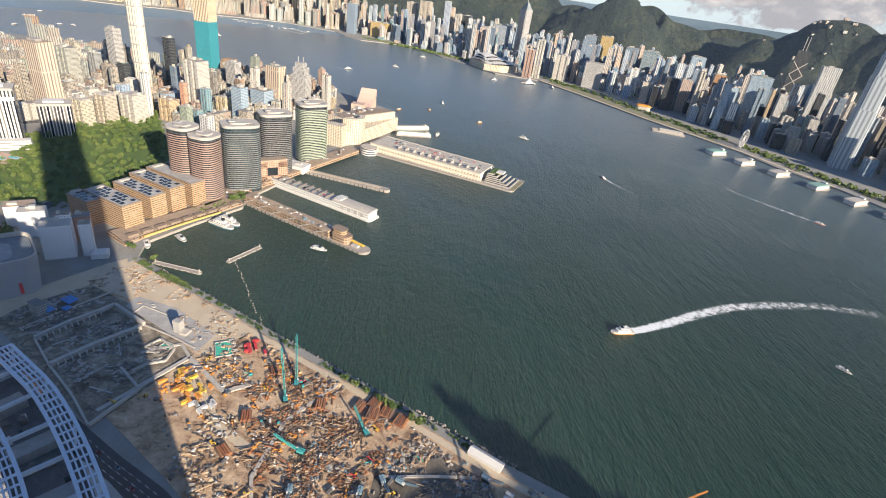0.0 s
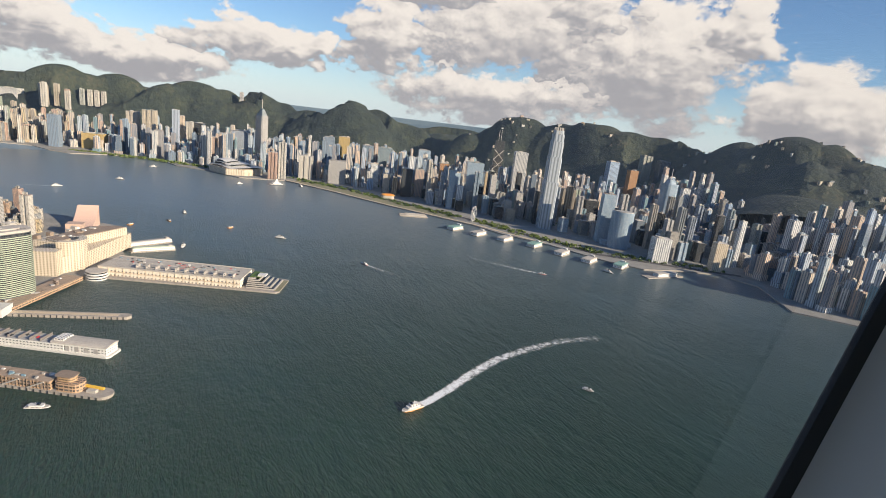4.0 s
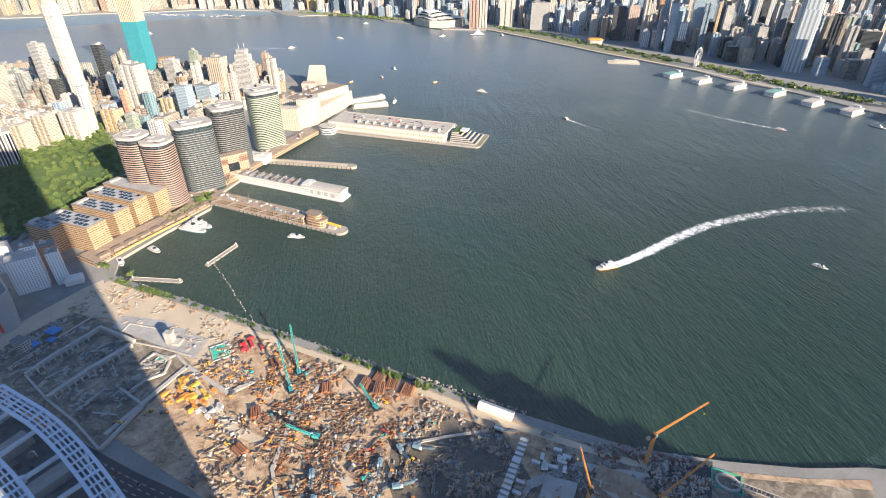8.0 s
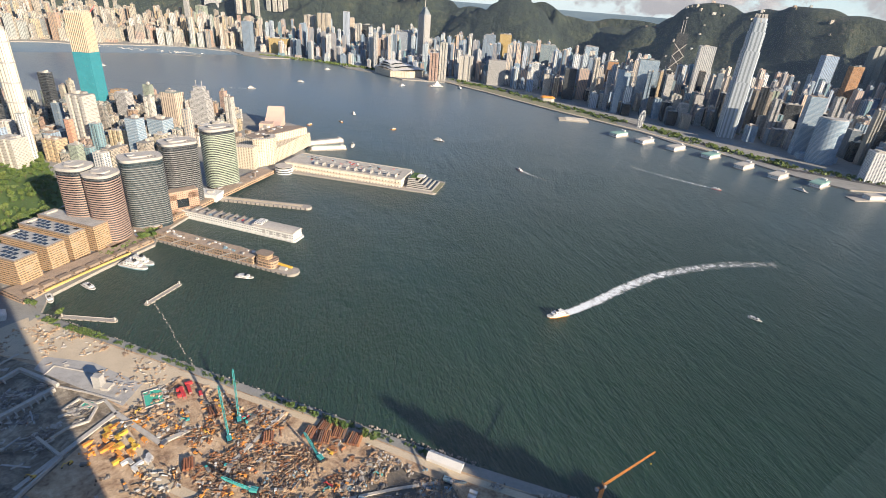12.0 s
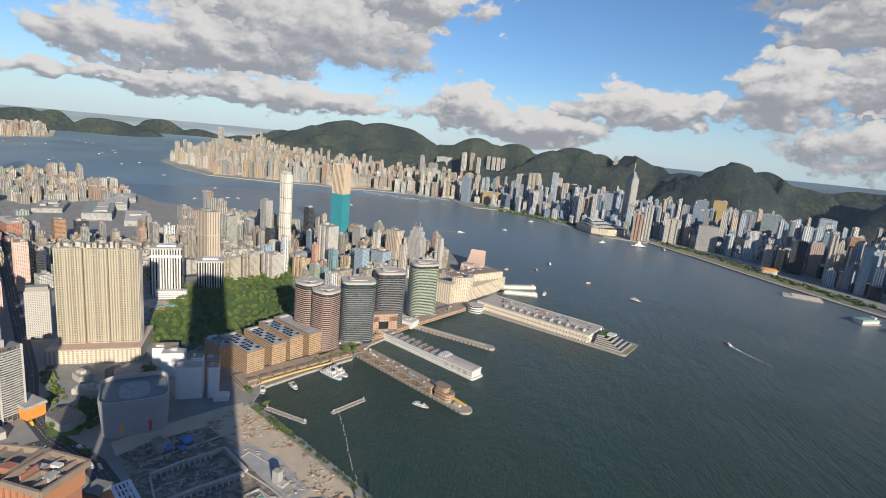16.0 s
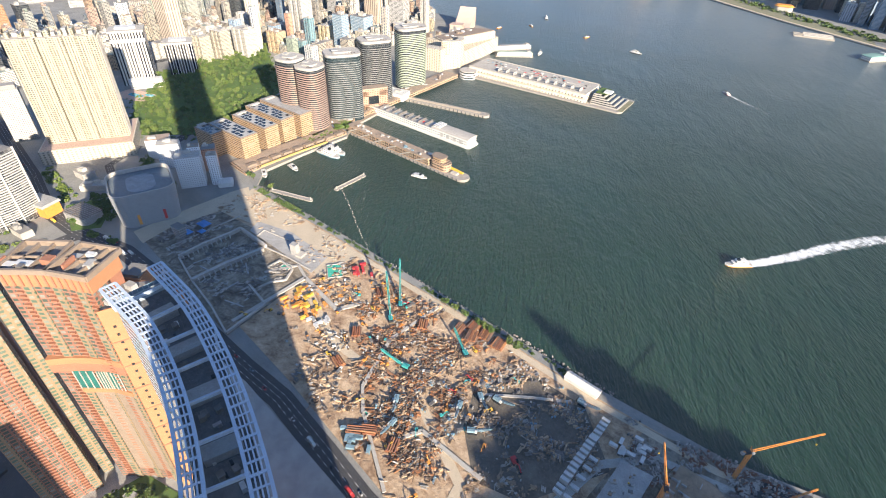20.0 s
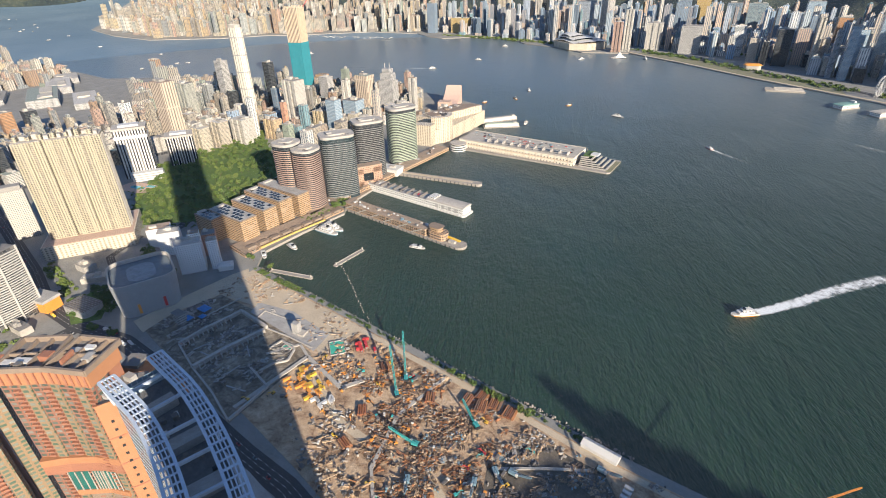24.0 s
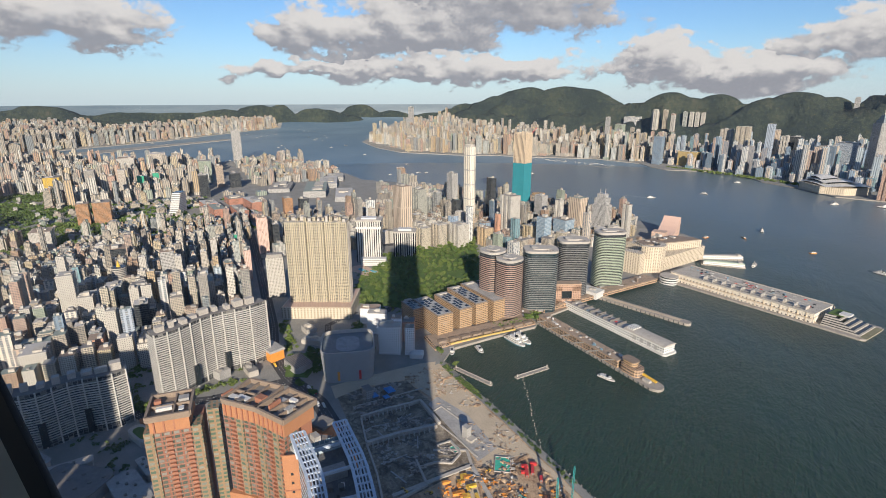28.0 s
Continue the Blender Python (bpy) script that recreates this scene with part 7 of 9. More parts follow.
for sg in (-1, 1):
    for j in range(4):
        Solid().box(sg * (W / 2 + 0.6), -10 + j * 6.6, 1.2, 0.8, 22, 174).make("rib", M_CONC, ap)
Solid().prism([(-62, -60), (66, -50), (66, 40), (-62, 40)], 0, 22).make("podium_wall", F_CREAMH, ap)
Solid().prism([(-60, -58), (64, -48), (64, 38), (-60, 38)], 22, 22.5).make("podium_deck", M_PAVE, ap)
Solid().prism(rounded(24, 10, 4, 4), 22.5, 22.9).make("pool", M_POOL, ap).location = (38, -36, 0)
TAKEN += [(932, -134, 75), (890, -110, 60)]


def wavy(name, label, a, b, bulge, waves, thick, h, z=4, seed=3):
    """A curved slab of flats with a pale balcony edge on every storey."""
    root = thing(name, label, "apartment tower", "curved balcony towers", z=z)
    a, b = Vector(a), Vector(b)
    d = b - a
    t = d.normalized()
    n = Vector((-t.y, t.x))
    n = n if n.dot(a) < 0 else -n
    K = 30
    line = [a + d * (i / K) + n * (bulge * math.sin(math.pi * i / K) + 4.0 * math.sin(waves * math.pi * i / K)) for i in range(K + 1)]
    back = [p - n * thick for p in line]
    pts = [tuple(p) for p in line] + [tuple(p) for p in reversed(back)]
    area = sum(p[0] * q[1] - q[0] * p[1] for p, q in zip(pts, pts[1:] + pts[:1]))
    pts = pts if area > 0 else pts[::-1]
    Solid().prism(pts, 0, h).make("wall", F_BALC, root)
    out = [tuple(p + n * 1.3 - t * (1.2 if i == 0 else 0) + t * (1.2 if i == K else 0)) for i, p in enumerate(line)] + [tuple(p - n * 1.0 - t * (1.2 if i == 0 else 0) + t * (1.2 if i == K else 0)) for i, p in reversed(list(enumerate(back)))]
    out = out if area > 0 else out[::-1]
    f0 = Solid().prism(out, 0, 1.05, base=True).make("balcony_edge", M_BALCEDGE, root)
    f0.location.z = 9
    for i in range(1, int((h - 10) / 3.15)):
        twin(f0, "balcony_edge", root, Matrix.Translation((0, 0, 9 + i * 3.15)))
    Solid().prism(pts, h - 0.1, h + 0.4).make("roof", M_ROOFDECK, root)
    rr = random.Random(seed)
    for i in range(9):
        p = line[2 + i * 3] - n * thick * rr.uniform(0.35, 0.65)
        Solid().box(p.x, p.y, rr.uniform(6, 14), rr.uniform(6, 12), h + 0.4, h + rr.uniform(4, 10), math.degrees(math.atan2(t.y, t.x))).make("roof_house", M_CONC, root)
    for f in (0.0, 0.1, 0.2, 0.33, 0.43, 0.53, 0.63, 0.73, 0.86, 1.0):
        p = line[int(f * K)] + n * 1.2
        Solid().box(p.x, p.y, 1.5, 2.0, 0, h + 1, math.degrees(math.atan2(t.y, t.x))).make("fin_wall", M_BALCEDGE, root)
    for f in (0.3, 0.62):
        p = line[int(f * K)] + n * 2.2
        Solid().box(p.x, p.y, 7, 5, 4, 34, math.degrees(math.atan2(t.y, t.x))).make("dark_slot", M_GLASSDK, root)
    TAKEN.extend([(p.x - n.x * thick / 2, p.y - n.y * thick / 2, 30) for p in line[::5]])


wavy("balcony_tower", "curved pale balcony tower partly in shade", (700, 116), (772, -26), -6, 3, 22, 96)
wavy("balcony_tower", "curved grey balcony tower in deep shade", (668, 146), (640, 290), 4, 4, 22, 72, seed=5)
n = thing("low_terrace", "low pavilion with a green roof and orange side", "building", x=622, y=132, z=4, yaw=30)
Solid().prism(rounded(44, 18, 8, 4), 0, 8).make("wall", M_CONC, n)
Solid().prism(rounded(30, 12, 6, 4), 8, 8.5).make("green_roof", M_GRASS, n)
Solid().box(6, -14, 46, 9, 0, 9).make("side_wall", M_TERRA, n)

# hotels by the park
for x, y, bw, bd, bh in ((1212, -300, 62, 40, 106), (1222, -395, 56, 40, 66)):
    TAKEN.append((x, y, 42))
    root = thing("striped_hotel", "hotel tower with dark windows and white vertical fins", "hotel", "striped hotels", x, y, 4, 68)
    Solid().box(0, 0, bw, bd, 0, bh - 4).make("wall", F_STRIPE, root)
    Solid().box(0, 0, bw + 2, bd + 2, bh - 4, bh).make("crown", M_CONC, root)
    Solid().box(0, 0, bw * 0.6, bd * 0.5, bh, bh + 4).make("plant_room", M_WHITE, root)
    for i in range(int(bw / 5.4)):
        for sg in (-1, 1):
            Solid().box(-bw / 2 + 2.7 + i * 5.4, sg * (bd / 2 + 0.4), 1.2, 1.0, 0, bh - 4).make("fin", M_WHITE, root)
n = thing("terrace_block", "low white terraced block beside the park", "building", x=1175, y=-300, z=4, yaw=68)
for i in range(4):
    Solid().box(0, i * 3, 60, 30 - i * 4, i * 5, i * 5 + 3.4).make("terrace", M_WHITE, n)
n = thing("swimming_pools", "outdoor pools in pink paving", "pool", x=1135, y=-262, z=4.2, yaw=20)
Solid().prism(rounded(80, 44, 14, 4), 0, 0.6).make("paving", M_PAVE, n)
Solid().prism(rounded(36, 12, 5, 4), 0.6, 0.8).make("pool_water", M_POOL, n)
o3 = Solid().prism(rounded(22, 10, 4, 4), 0.6, 0.8).make("pool_water", M_POOL, n)
o3.location = (-22, -14, 0)
land("park_ground", PARK, M_GRASS, 4.3, "grass under the park trees", "grass", wall=M_GRASS, bottom=3.9)

# trees
def tree(seed, r, h):
    rr = random.Random(seed)
    root = thing("tree", "broad leafy park tree", "tree", "park trees")
    s = Solid()
    s.prism([(0.45 * math.cos(a), 0.45 * math.sin(a)) for a in [i * math.pi / 3 for i in range(6)]], 0, h * 0.45, taper=0.6)
    for i in range(5):
        a = i * 1.26 + rr.random()
        s.beam((0, 0, h * 0.38), (r * 0.6 * math.cos(a), r * 0.6 * math.sin(a), h * rr.uniform(0.6, 0.8)), 0.3)
    s.make("trunk", M_TRUNK, root)
    c = Solid()
    lobes = [(rr.uniform(-0.5, 0.5) * r, rr.uniform(-0.5, 0.5) * r, h * rr.uniform(0.55, 0.82), r * rr.uniform(0.4, 0.7)) for _ in range(7)]
    for lx, ly, lz, lr in lobes:
        for _ in range(34):
            v = Vector((rr.gauss(0, 1), rr.gauss(0, 1), rr.gauss(0, 0.75))).normalized() * lr * rr.uniform(0.75, 1.05)
            p = Vector((lx, ly, lz)) + Vector((v.x, v.y, v.z * 0.75))
            u = Vector((rr.gauss(0, 1), rr.gauss(0, 1), rr.gauss(0, 1))).normalized()
            w2 = u.cross(v.normalized() + u * 0.2)
            if w2.length < 0.01:
                continue
            w2.normalize()
            q = w2.cross(u)
            k = rr.uniform(0.7, 1.5)
            c.face([p + w2 * k, p + q * k * 0.8, p - w2 * k, p - q * k * 0.8], [(0, 0)] * 4)
    c.make("crown", M_LEAF, root)
    return root


protos = [tree(s0, r0, h0) for s0, r0, h0 in ((1, 6.5, 12), (2, 5.0, 10), (3, 7.5, 13), (4, 4.2, 9))]
spots = [[] for _ in protos]
rt = random.Random(5)
tried = 0
taken = []
while sum(map(len, spots)) < 290 and tried < 20000:
    tried += 1
    x, y = rt.uniform(850, 1280), rt.uniform(-625, -195)
    if not inside(x, y, PARK) or any((x - a) ** 2 + (y - b) ** 2 < 110 for a, b in taken) or (1085 < x < 1190 and y > -300) or (1000 < x < 1040 and -470 < y < -440):
        continue
    taken.append((x, y))
    spots[rt.randrange(4)].append((x, y, 4.3, rt.uniform(0, 360)))
spots[1] += [(x + rt.uniform(-6, 6), -274 + rt.uniform(-4, 4) - (690 - x) * 0.08, 4.3, rt.uniform(0, 360)) for x in (690, 676, 640)]
spots[3] += [(x, -305 + (x - 215) * 0.075, 4.3, x) for x in (196, 204, 228, 236, 262, 276, 290, 244)]
spots[1] += [(735 + rt.uniform(-8, 8), -475 + rt.uniform(-12, 12), 8, rt.uniform(0, 360)) for _ in range(9)]
spots[3] += [(rt.uniform(228, 296), rt.uniform(8, 66), 14.4, rt.uniform(0, 360)) for _ in range(26)]
spots[1] += [(rt.uniform(690, 760), rt.uniform(-90, -45), 4.3, rt.uniform(0, 360)) for _ in range(7)]
spots[3] += [(rt.uniform(650, 700), rt.uniform(70, 135), 4.3, rt.uniform(0, 360)) for _ in range(16)]
for pr, sp in zip(protos, spots):
    place(pr, sp)


def shrubs(name, line, width, n, label, z=4.4, seed=1, size=(0.8, 2.0)):
    rr = random.Random(seed)
    pts = [Vector(p) for p in line]
    c = Solid()
    for _ in range(n):
        i = rr.randrange(len(pts) - 1)
        p = pts[i].lerp(pts[i + 1], rr.random()) + Vector((rr.uniform(-1, 1), rr.uniform(-1, 1))) * width / 2
        if noise.noise(Vector((p.x / 14, p.y / 14, 3.0))) < -0.15:
            continue
        r = rr.uniform(*size)
        for _ in range(14):
            v = Vector((rr.gauss(0, 1), rr.gauss(0, 1), abs(rr.gauss(0, 0.8)))).normalized() * r
            u = Vector((rr.gauss(0, 1), rr.gauss(0, 1), rr.gauss(0, 1))).normalized()
            w2 = u.cross(v)
            if w2.length < 1e-3:
                continue
            w2.normalize()
            q = w2.cross(u)
            o4 = Vector((p.x, p.y, z)) + v * 0.8
            c.face([o4 + w2 * r * 0.5, o4 + q * r * 0.4, o4 - w2 * r * 0.5, o4 - q * r * 0.4], [(0, 0)] * 4)
    return tagged(c.make(name, M_LEAF), label, "shrubs", kind="stuff")


shrubs("station_trees", [(700, 100), (690, 135), (705, 170), (760, 150)], 26, 160, "street trees at the foot of the curved towers", seed=8, size=(2.0, 4.0))
shrubs("square_trees", [(800, 150), (820, 190), (835, 150)], 34, 150, "dark trees of a small square", seed=9, size=(2.5, 4.5))
shrubs("podium_trees", [(480, 100), (560, 150), (610, 150), (640, 200)], 22, 150, "trees and planters on the station podium", seed=10, size=(1.5, 3.0))
for nm, line, wd, cnt in shrubs_later:
    shrubs(nm, line, wd, cnt, "small trees along the quay deck", z=9, seed=14, size=(1.5, 3))
for i, (line, wd, cnt) in enumerate((([(690, -70), (740, -95), (780, -90)], 20, 130), ([(700, -10), (720, 40), (705, 90)], 14, 120), ([(790, -60), (850, -55), (900, -60)], 16, 120), ([(760, 20), (800, 60), (790, 110)], 30, 150), ([(640, -70), (690, -55)], 10, 60), ([(735, -175), (790, -170), (850, -180)], 18, 120), ([(640, 20), (655, 80), (640, 120)], 16, 110))):
    shrubs("street_trees", line, wd, cnt, "street trees and planting beside the roads", z=4.3, seed=i + 120, size=(2.0, 4.2))
for i, (x, y, bw, bd, bh, m) in enumerate(((735, 5, 26, 14, 9, M_DECKPALE), (745, 48, 30, 18, 12, M_GREYC), (800, -95, 34, 16, 8, M_DECKPALE), (845, -95, 24, 18, 10, M_CONC), (640, 60, 30, 22, 10, M_GREYC), (800, 10, 26, 20, 14, M_CONC), (648, -10, 26, 30, 8, M_GREYC), (840, 20, 30, 22, 18, M_DECKPALE), (860, 90, 24, 24, 22, M_CONC))):
    simple("street_block", x, y, bw, bd, bh, 15 + 20 * (i % 3), m, "low grey street block with roof plant", category="building", bits=3)
road("road_6", [(700, -110), (770, -115), (860, -130), (900, -190)], 12, 4.22)
road("road_7", [(620, -75), (600, 0), (610, 90), (660, 130), (700, 160)], 12, 4.22)
shrubs("shore_shrubs", [(112, -322), (215, -313), (345, -299), (482, -287), (560, -279)], 5, 420, "straggling green shrubs on the seawall", seed=2)
shrubs("quay_shrubs", [(560, -279), (600, -273), (655, -266)], 9, 260, "green shrubs on the bank by the basin", seed=3, size=(1, 2.4))
shrubs("park_shrubs", [(945, -215), (870, -310), (985, -490), (1260, -600), (1240, -430), (1210, -335), (1030, -225)], 60, 700, "undergrowth between the park trees", seed=4, size=(1.5, 3))
shrubs("garden_shrubs", [(228, 10), (262, 2), (296, 20), (294, 60), (230, 66), (228, 10)], 12, 260, "planted shrubs of the roof garden", z=14.5, seed=6)
# stones at the foot of the seawall
st = Solid()
for i in range(520):
    f = rs.random()
    x = 100 + 560 * f
    y = -329 + 56 * f + rs.uniform(-3.2, 0.5) - (4 if f < 0.2 else 1)
    rr2 = rs.uniform(0.6, 1.7)
    st.prism([(x + rr2 * rs.uniform(0.6, 1) * math.cos(a), y + rr2 * rs.uniform(0.6, 1) * math.sin(a)) for a in [j * 1.257 for j in range(5)]], -0.6, rs.uniform(0.6, 2.2), taper=0.6)
tagged(st.make("seawall_stones", M_SEAWALL), "tumbled stones at the foot of the seawall", "stones", kind="stuff")
# floating breakwaters and a line of buoys
for (ax, ay), (bx, by) in (((579, -352), (587, -413)), ((640, -281), (575, -311))):
    p, L = pier("breakwater", "narrow floating concrete breakwater with end posts", ((ax, ay), (bx, by)), 6.5, 1.8)
    for e in (-L / 2 + 3, L / 2 - 3):
        Solid().box(e, 0, 1.6, 1.6, 1.8, 6).make("end_post", M_CONC, p)
    Solid().box(0, 2.8, L - 4, 0.5, 1.8, 2.6).make("kerb", M_CONC, p)
bu = thing("buoy", "small pale buoy of a floating boom", "buoy", "boom buoys")
Solid().prism([(0.7 * math.cos(a), 0.7 * math.sin(a)) for a in [i * math.pi / 4 for i in range(8)]], 0, 1.1, taper=0.7).make("float", M_CONC, bu)
Solid().beam((0, 0, 1.1), (0, 0, 1.8), 0.25).make("pin", M_DIRTYSTEEL, bu)
place(bu, [(575 - 145 * i / 29 + rs.uniform(-1.5, 1.5), -362 + 62 * i / 29 + rs.uniform(-1, 1), 0, 0) for i in range(30) if i % 7 != 4])

# ---- the city of the peninsula
STYLE = {
    "stripe": (F_PINSTRIPE, "tall beige tower with vertical fins"), "cream": (F_RESI, "cream tower of flats with recessed bays"), "grey": (F_GREY, "grey panelled tower with small windows"),
    "white": (F_WHITE, "white painted tower with small windows"), "dark": (F_DARKG, "dark glass office tower with flat roof"), "terra": (F_TERRA, "slim terracotta tower of small flats"), "blueglass": (F_BLUEG, "pale blue glass office block"),
    "tealw": (F_BLUEG, "teal and white office block"), "pink": (F_PINK, "pink rendered tower of flats"), "mural": (F_TERRA, "white tower with an orange painted side"), "scaff": (F_SCAFF, "tower wrapped in yellow scaffolding"),
    "brown": (F_ORANGE, "tan and brown tower of flats"), "greens": (plain("green_scaffold_net", (0.05, 0.33, 0.2), 0.9, var=0.3), "tower wrapped in green netting"), "wide": (F_WHITE, "wide white slab of flats"),
    "slab": (F_GREY, "pair of very tall slim grey flats"), "browndark": (F_ORANGE, "dark brown block near the station"), "teald": (F_DARKG, "dark teal glass block near the station"), "cool": (F_COOL, "tall office tower on the island shore"),
    "glass": (F_GLASS, "glass office tower on the island shore"), "gold": (F_GOLD, "gold glass tower with flat roof"), "bandw": (F_WHITEB, "white banded office tower with ribbon windows"), "glassw": (F_BLUEG, "pale glass tower with a bright edge"),
    "orange": (F_ORANGE, "copper-brown tower with small windows"), "slabgrey": (F_GREY, "wide grey government slab"), "bluemetal": (F_BLUEG, "broad blue-grey glass headquarters"), "slim": (F_GREY, "very slim tall tower of flats"), "westb": (F_CREAMH, "beige tower on a pale podium")}


def row(rows, group, yaw, k=0.78, deep=0.8):
    for x, y, w, h, st, z in rows:
        m, label = STYLE[st]
        simple("tower", x, y, w * k, w * k * deep, h, yaw, m, label, z=z - 2, group=group, category="tower", bits=2, notch=2 if st in ("cream", "white", "pink", "slab", "wide") else 0)


row([(1400, -447, 58, 150, "stripe", 6), (1576, -561, 51, 106, "cream", 6), (1596, -632, 33, 88, "cream", 6), (1544, -665, 38, 156, "grey", 6), (1434, -752, 31, 151, "dark", 6), (1237, -709, 57, 132, "white", 6),
     (1418, -928, 44, 86, "grey", 6), (1280, -972, 58, 100, "stripe", 6), (1223, -664, 17, 86, "terra", 6), (1128, -751, 39, 90, "blueglass", 6), (1265, -459, 46, 58, "cream", 6), (1260, -505, 46, 64, "cream", 6),
     (1253, -560, 59, 61, "white", 6), (1227, -628, 47, 50, "cream", 6), (1490, -656, 29, 80, "dark", 6), (1191, -748, 40, 53, "cream", 6), (1181, -852, 58, 64, "tealw", 6)], "towers of the peninsula", 12)
row([(1388, -58, 40, 95, "pink", 6), (1404, -92, 26, 70, "dark", 6), (1178, -12, 22, 68, "pink", 6), (1043, 290, 40, 94, "white", 6), (1107, 235, 46, 45, "cream", 6), (937, 164, 34, 62, "dark", 6), (855, 216, 32, 44, "mural", 6),
     (1011, 258, 37, 61, "white", 6), (934, 110, 33, 67, "cream", 6), (1023, 68, 48, 62, "white", 6), (1190, 145, 41, 81, "grey", 6), (1406, 309, 33, 55, "white", 6), (1390, 271, 64, 49, "dark", 6), (846, 290, 53, 43, "white", 6),
     (949, 345, 36, 28, "cream", 6), (1056, 185, 44, 56, "cream", 6)], "towers of the old town", 4)
row([(1337, 358, 35, 52, "grey", 6), (1638, 487, 77, 53, "white", 6), (1408, 6, 21, 50, "greens", 6), (1183, 80, 21, 38, "white", 6), (1121, 24, 33, 50, "grey", 6), (1916, 449, 55, 72, "brown", 6), (1948, 403, 78, 69, "brown", 6), (2487, 665, 86, 90, "scaff", 6),
     (3099, 499, 121, 98, "wide", 6), (3338, 379, 130, 95, "cream", 6), (3298, 282, 73, 95, "cream", 6), (2775, 118, 86, 101, "cream", 6), (2312, 111, 59, 92, "dark", 6), (2564, 52, 48, 98, "cream", 6), (3513, -46, 78, 201, "slab", 6)], "towers of the far town", 6)
row([(2538, -11, 70, 64, "dark", 6), (2614, 563, 59, 96, "cream", 6), (2584, 490, 73, 72, "cream", 6), (2408, 411, 41, 114, "cream", 6), (2532, 365, 43, 72, "greens", 6), (2677, 323, 39, 64, "greens", 6), (1778, -163, 44, 71, "browndark", 6), (1762, -213, 46, 68, "teald", 6)], "towers of the far town", 6)

# landmarks of the peninsula
t = thing("slim_skyscraper", "slim pale skyscraper with curved vertical edges", "skyscraper", x=1456, y=-686, z=4, yaw=18)
Solid().prism(rounded(38, 26, 9, 4), 0, 246).make("wall", F_SLIM, t)
for i in range(5):
    Solid().prism(rounded(39, 27, 9, 4), 40 + i * 45, 43 + i * 45).make("belt", M_GREYC, t)
Solid().prism(rounded(34, 20, 8, 4), 246, 254, cap=False).make("crown_screen", M_CONC, t)
Solid().box(0, 0, 18, 10, 246, 251).make("plant_room", M_GREYC, t)
TAKEN.append((1456, -686, 30))
t = thing("unfinished_skyscraper", "unfinished skyscraper with fins above and teal netting below", "skyscraper", x=1612, y=-968, z=4, yaw=22)
Solid().box(0, 0, 50, 44, 0, 168).make("netting", M_TEALNET, t, "teal construction netting")
Solid().box(0, 0, 48, 42, 168, 268).make("wall", M_FINWALL, t)
for i in range(9):
    for sg in (-1, 1):
        Solid().box(-22 + i * 5.5, sg * 22, 2.0, 1.8, 168, 276).make("fin", M_CREAMTRIM, t)
        Solid().box(sg * 25, -19 + i * 4.75, 1.8, 1.7, 168, 272).make("fin", M_CREAMTRIM, t)
Solid().beam((-20, -18, 268), (-34, -30, 290), 1.6).make("crane_jib", M_RED, t)
TAKEN.append((1612, -968, 40))
t = thing("stepped_tower", "grey stepped hotel tower with roof masts", "hotel", x=1197, y=-994, z=4, yaw=20)
for w0, d0, h0 in ((46, 34, 92), (36, 28, 112), (24, 22, 124)):
    Solid().box(0, 0, w0, d0, 0, h0).make("wall", F_GREY, t)
for sx in (-8, 8):
    Solid().beam((sx, 0, 124), (sx, 0, 138), 1.2).make("mast", M_CONC, t)
TAKEN.append((1197, -994, 32))
t = thing("stepped_hotel", "brown stepped waterfront hotel", "hotel", x=1640, y=-1075, z=4, yaw=20)
for i in range(5):
    Solid().box(0, i * 5, 110 - i * 18, 50 - i * 5, i * 10, i * 10 + 10).make("storey_wall", F_BROWN, t)
TAKEN.append((1640, -1075, 60))
t = thing("round_tower", "round pale tower with a gold spire", "tower", x=1172, y=234, z=4)
for i in range(17):
    Solid().prism([(14 * math.cos(a), 14 * math.sin(a)) for a in [j * math.pi / 10 for j in range(20)]], i * 3.6, i * 3.6 + 2.0).make("floor_ring", M_CONC, t)
Solid().prism([(13 * math.cos(a), 13 * math.sin(a)) for a in [j * math.pi / 10 for j in range(20)]], 0, 61).make("glass_wall", F_DARKG, t)
Solid().prism([(4 * math.cos(a), 4 * math.sin(a)) for a in [j * math.pi / 4 for j in range(8)]], 61, 74, taper=0.08).make("spire", M_YELLOW, t)
TAKEN.append((1172, 234, 20))
t = thing("cross_hospital", "white slab with a dark roof emblem", "building", x=1046, y=-62, z=4, yaw=80)
Solid().box(0, 0, 34, 22, 0, 84).make("wall", F_WHITE, t)
Solid().box(-6, -11.2, 8, 0.5, 70, 72).make("emblem_bar", M_DARKSTEEL, t)
Solid().box(-6, -11.2, 2.4, 0.5, 66, 76).make("emblem_bar", M_DARKSTEEL, t)
Solid().box(0, 0, 30, 16, 84, 90).make("plant_room", M_PLANT, t)
TAKEN.append((1046, -62, 24))
t = thing("white_ribbon_tower", "leaning white ribbon-clad campus tower", "building", x=2010, y=190, z=4, yaw=-20)
for i in range(12):
    Solid().box(i * 2.2, 0, 74 - i * 3, 30, i * 6, i * 6 + 4.6).make("floor_ribbon", M_WHITE, t)
    Solid().box(i * 2.2, 0, 70 - i * 3, 27, i * 6 + 4.6, i * 6 + 6).make("floor_glass", M_GLASSDK, t)
TAKEN.append((2010, 190, 50))
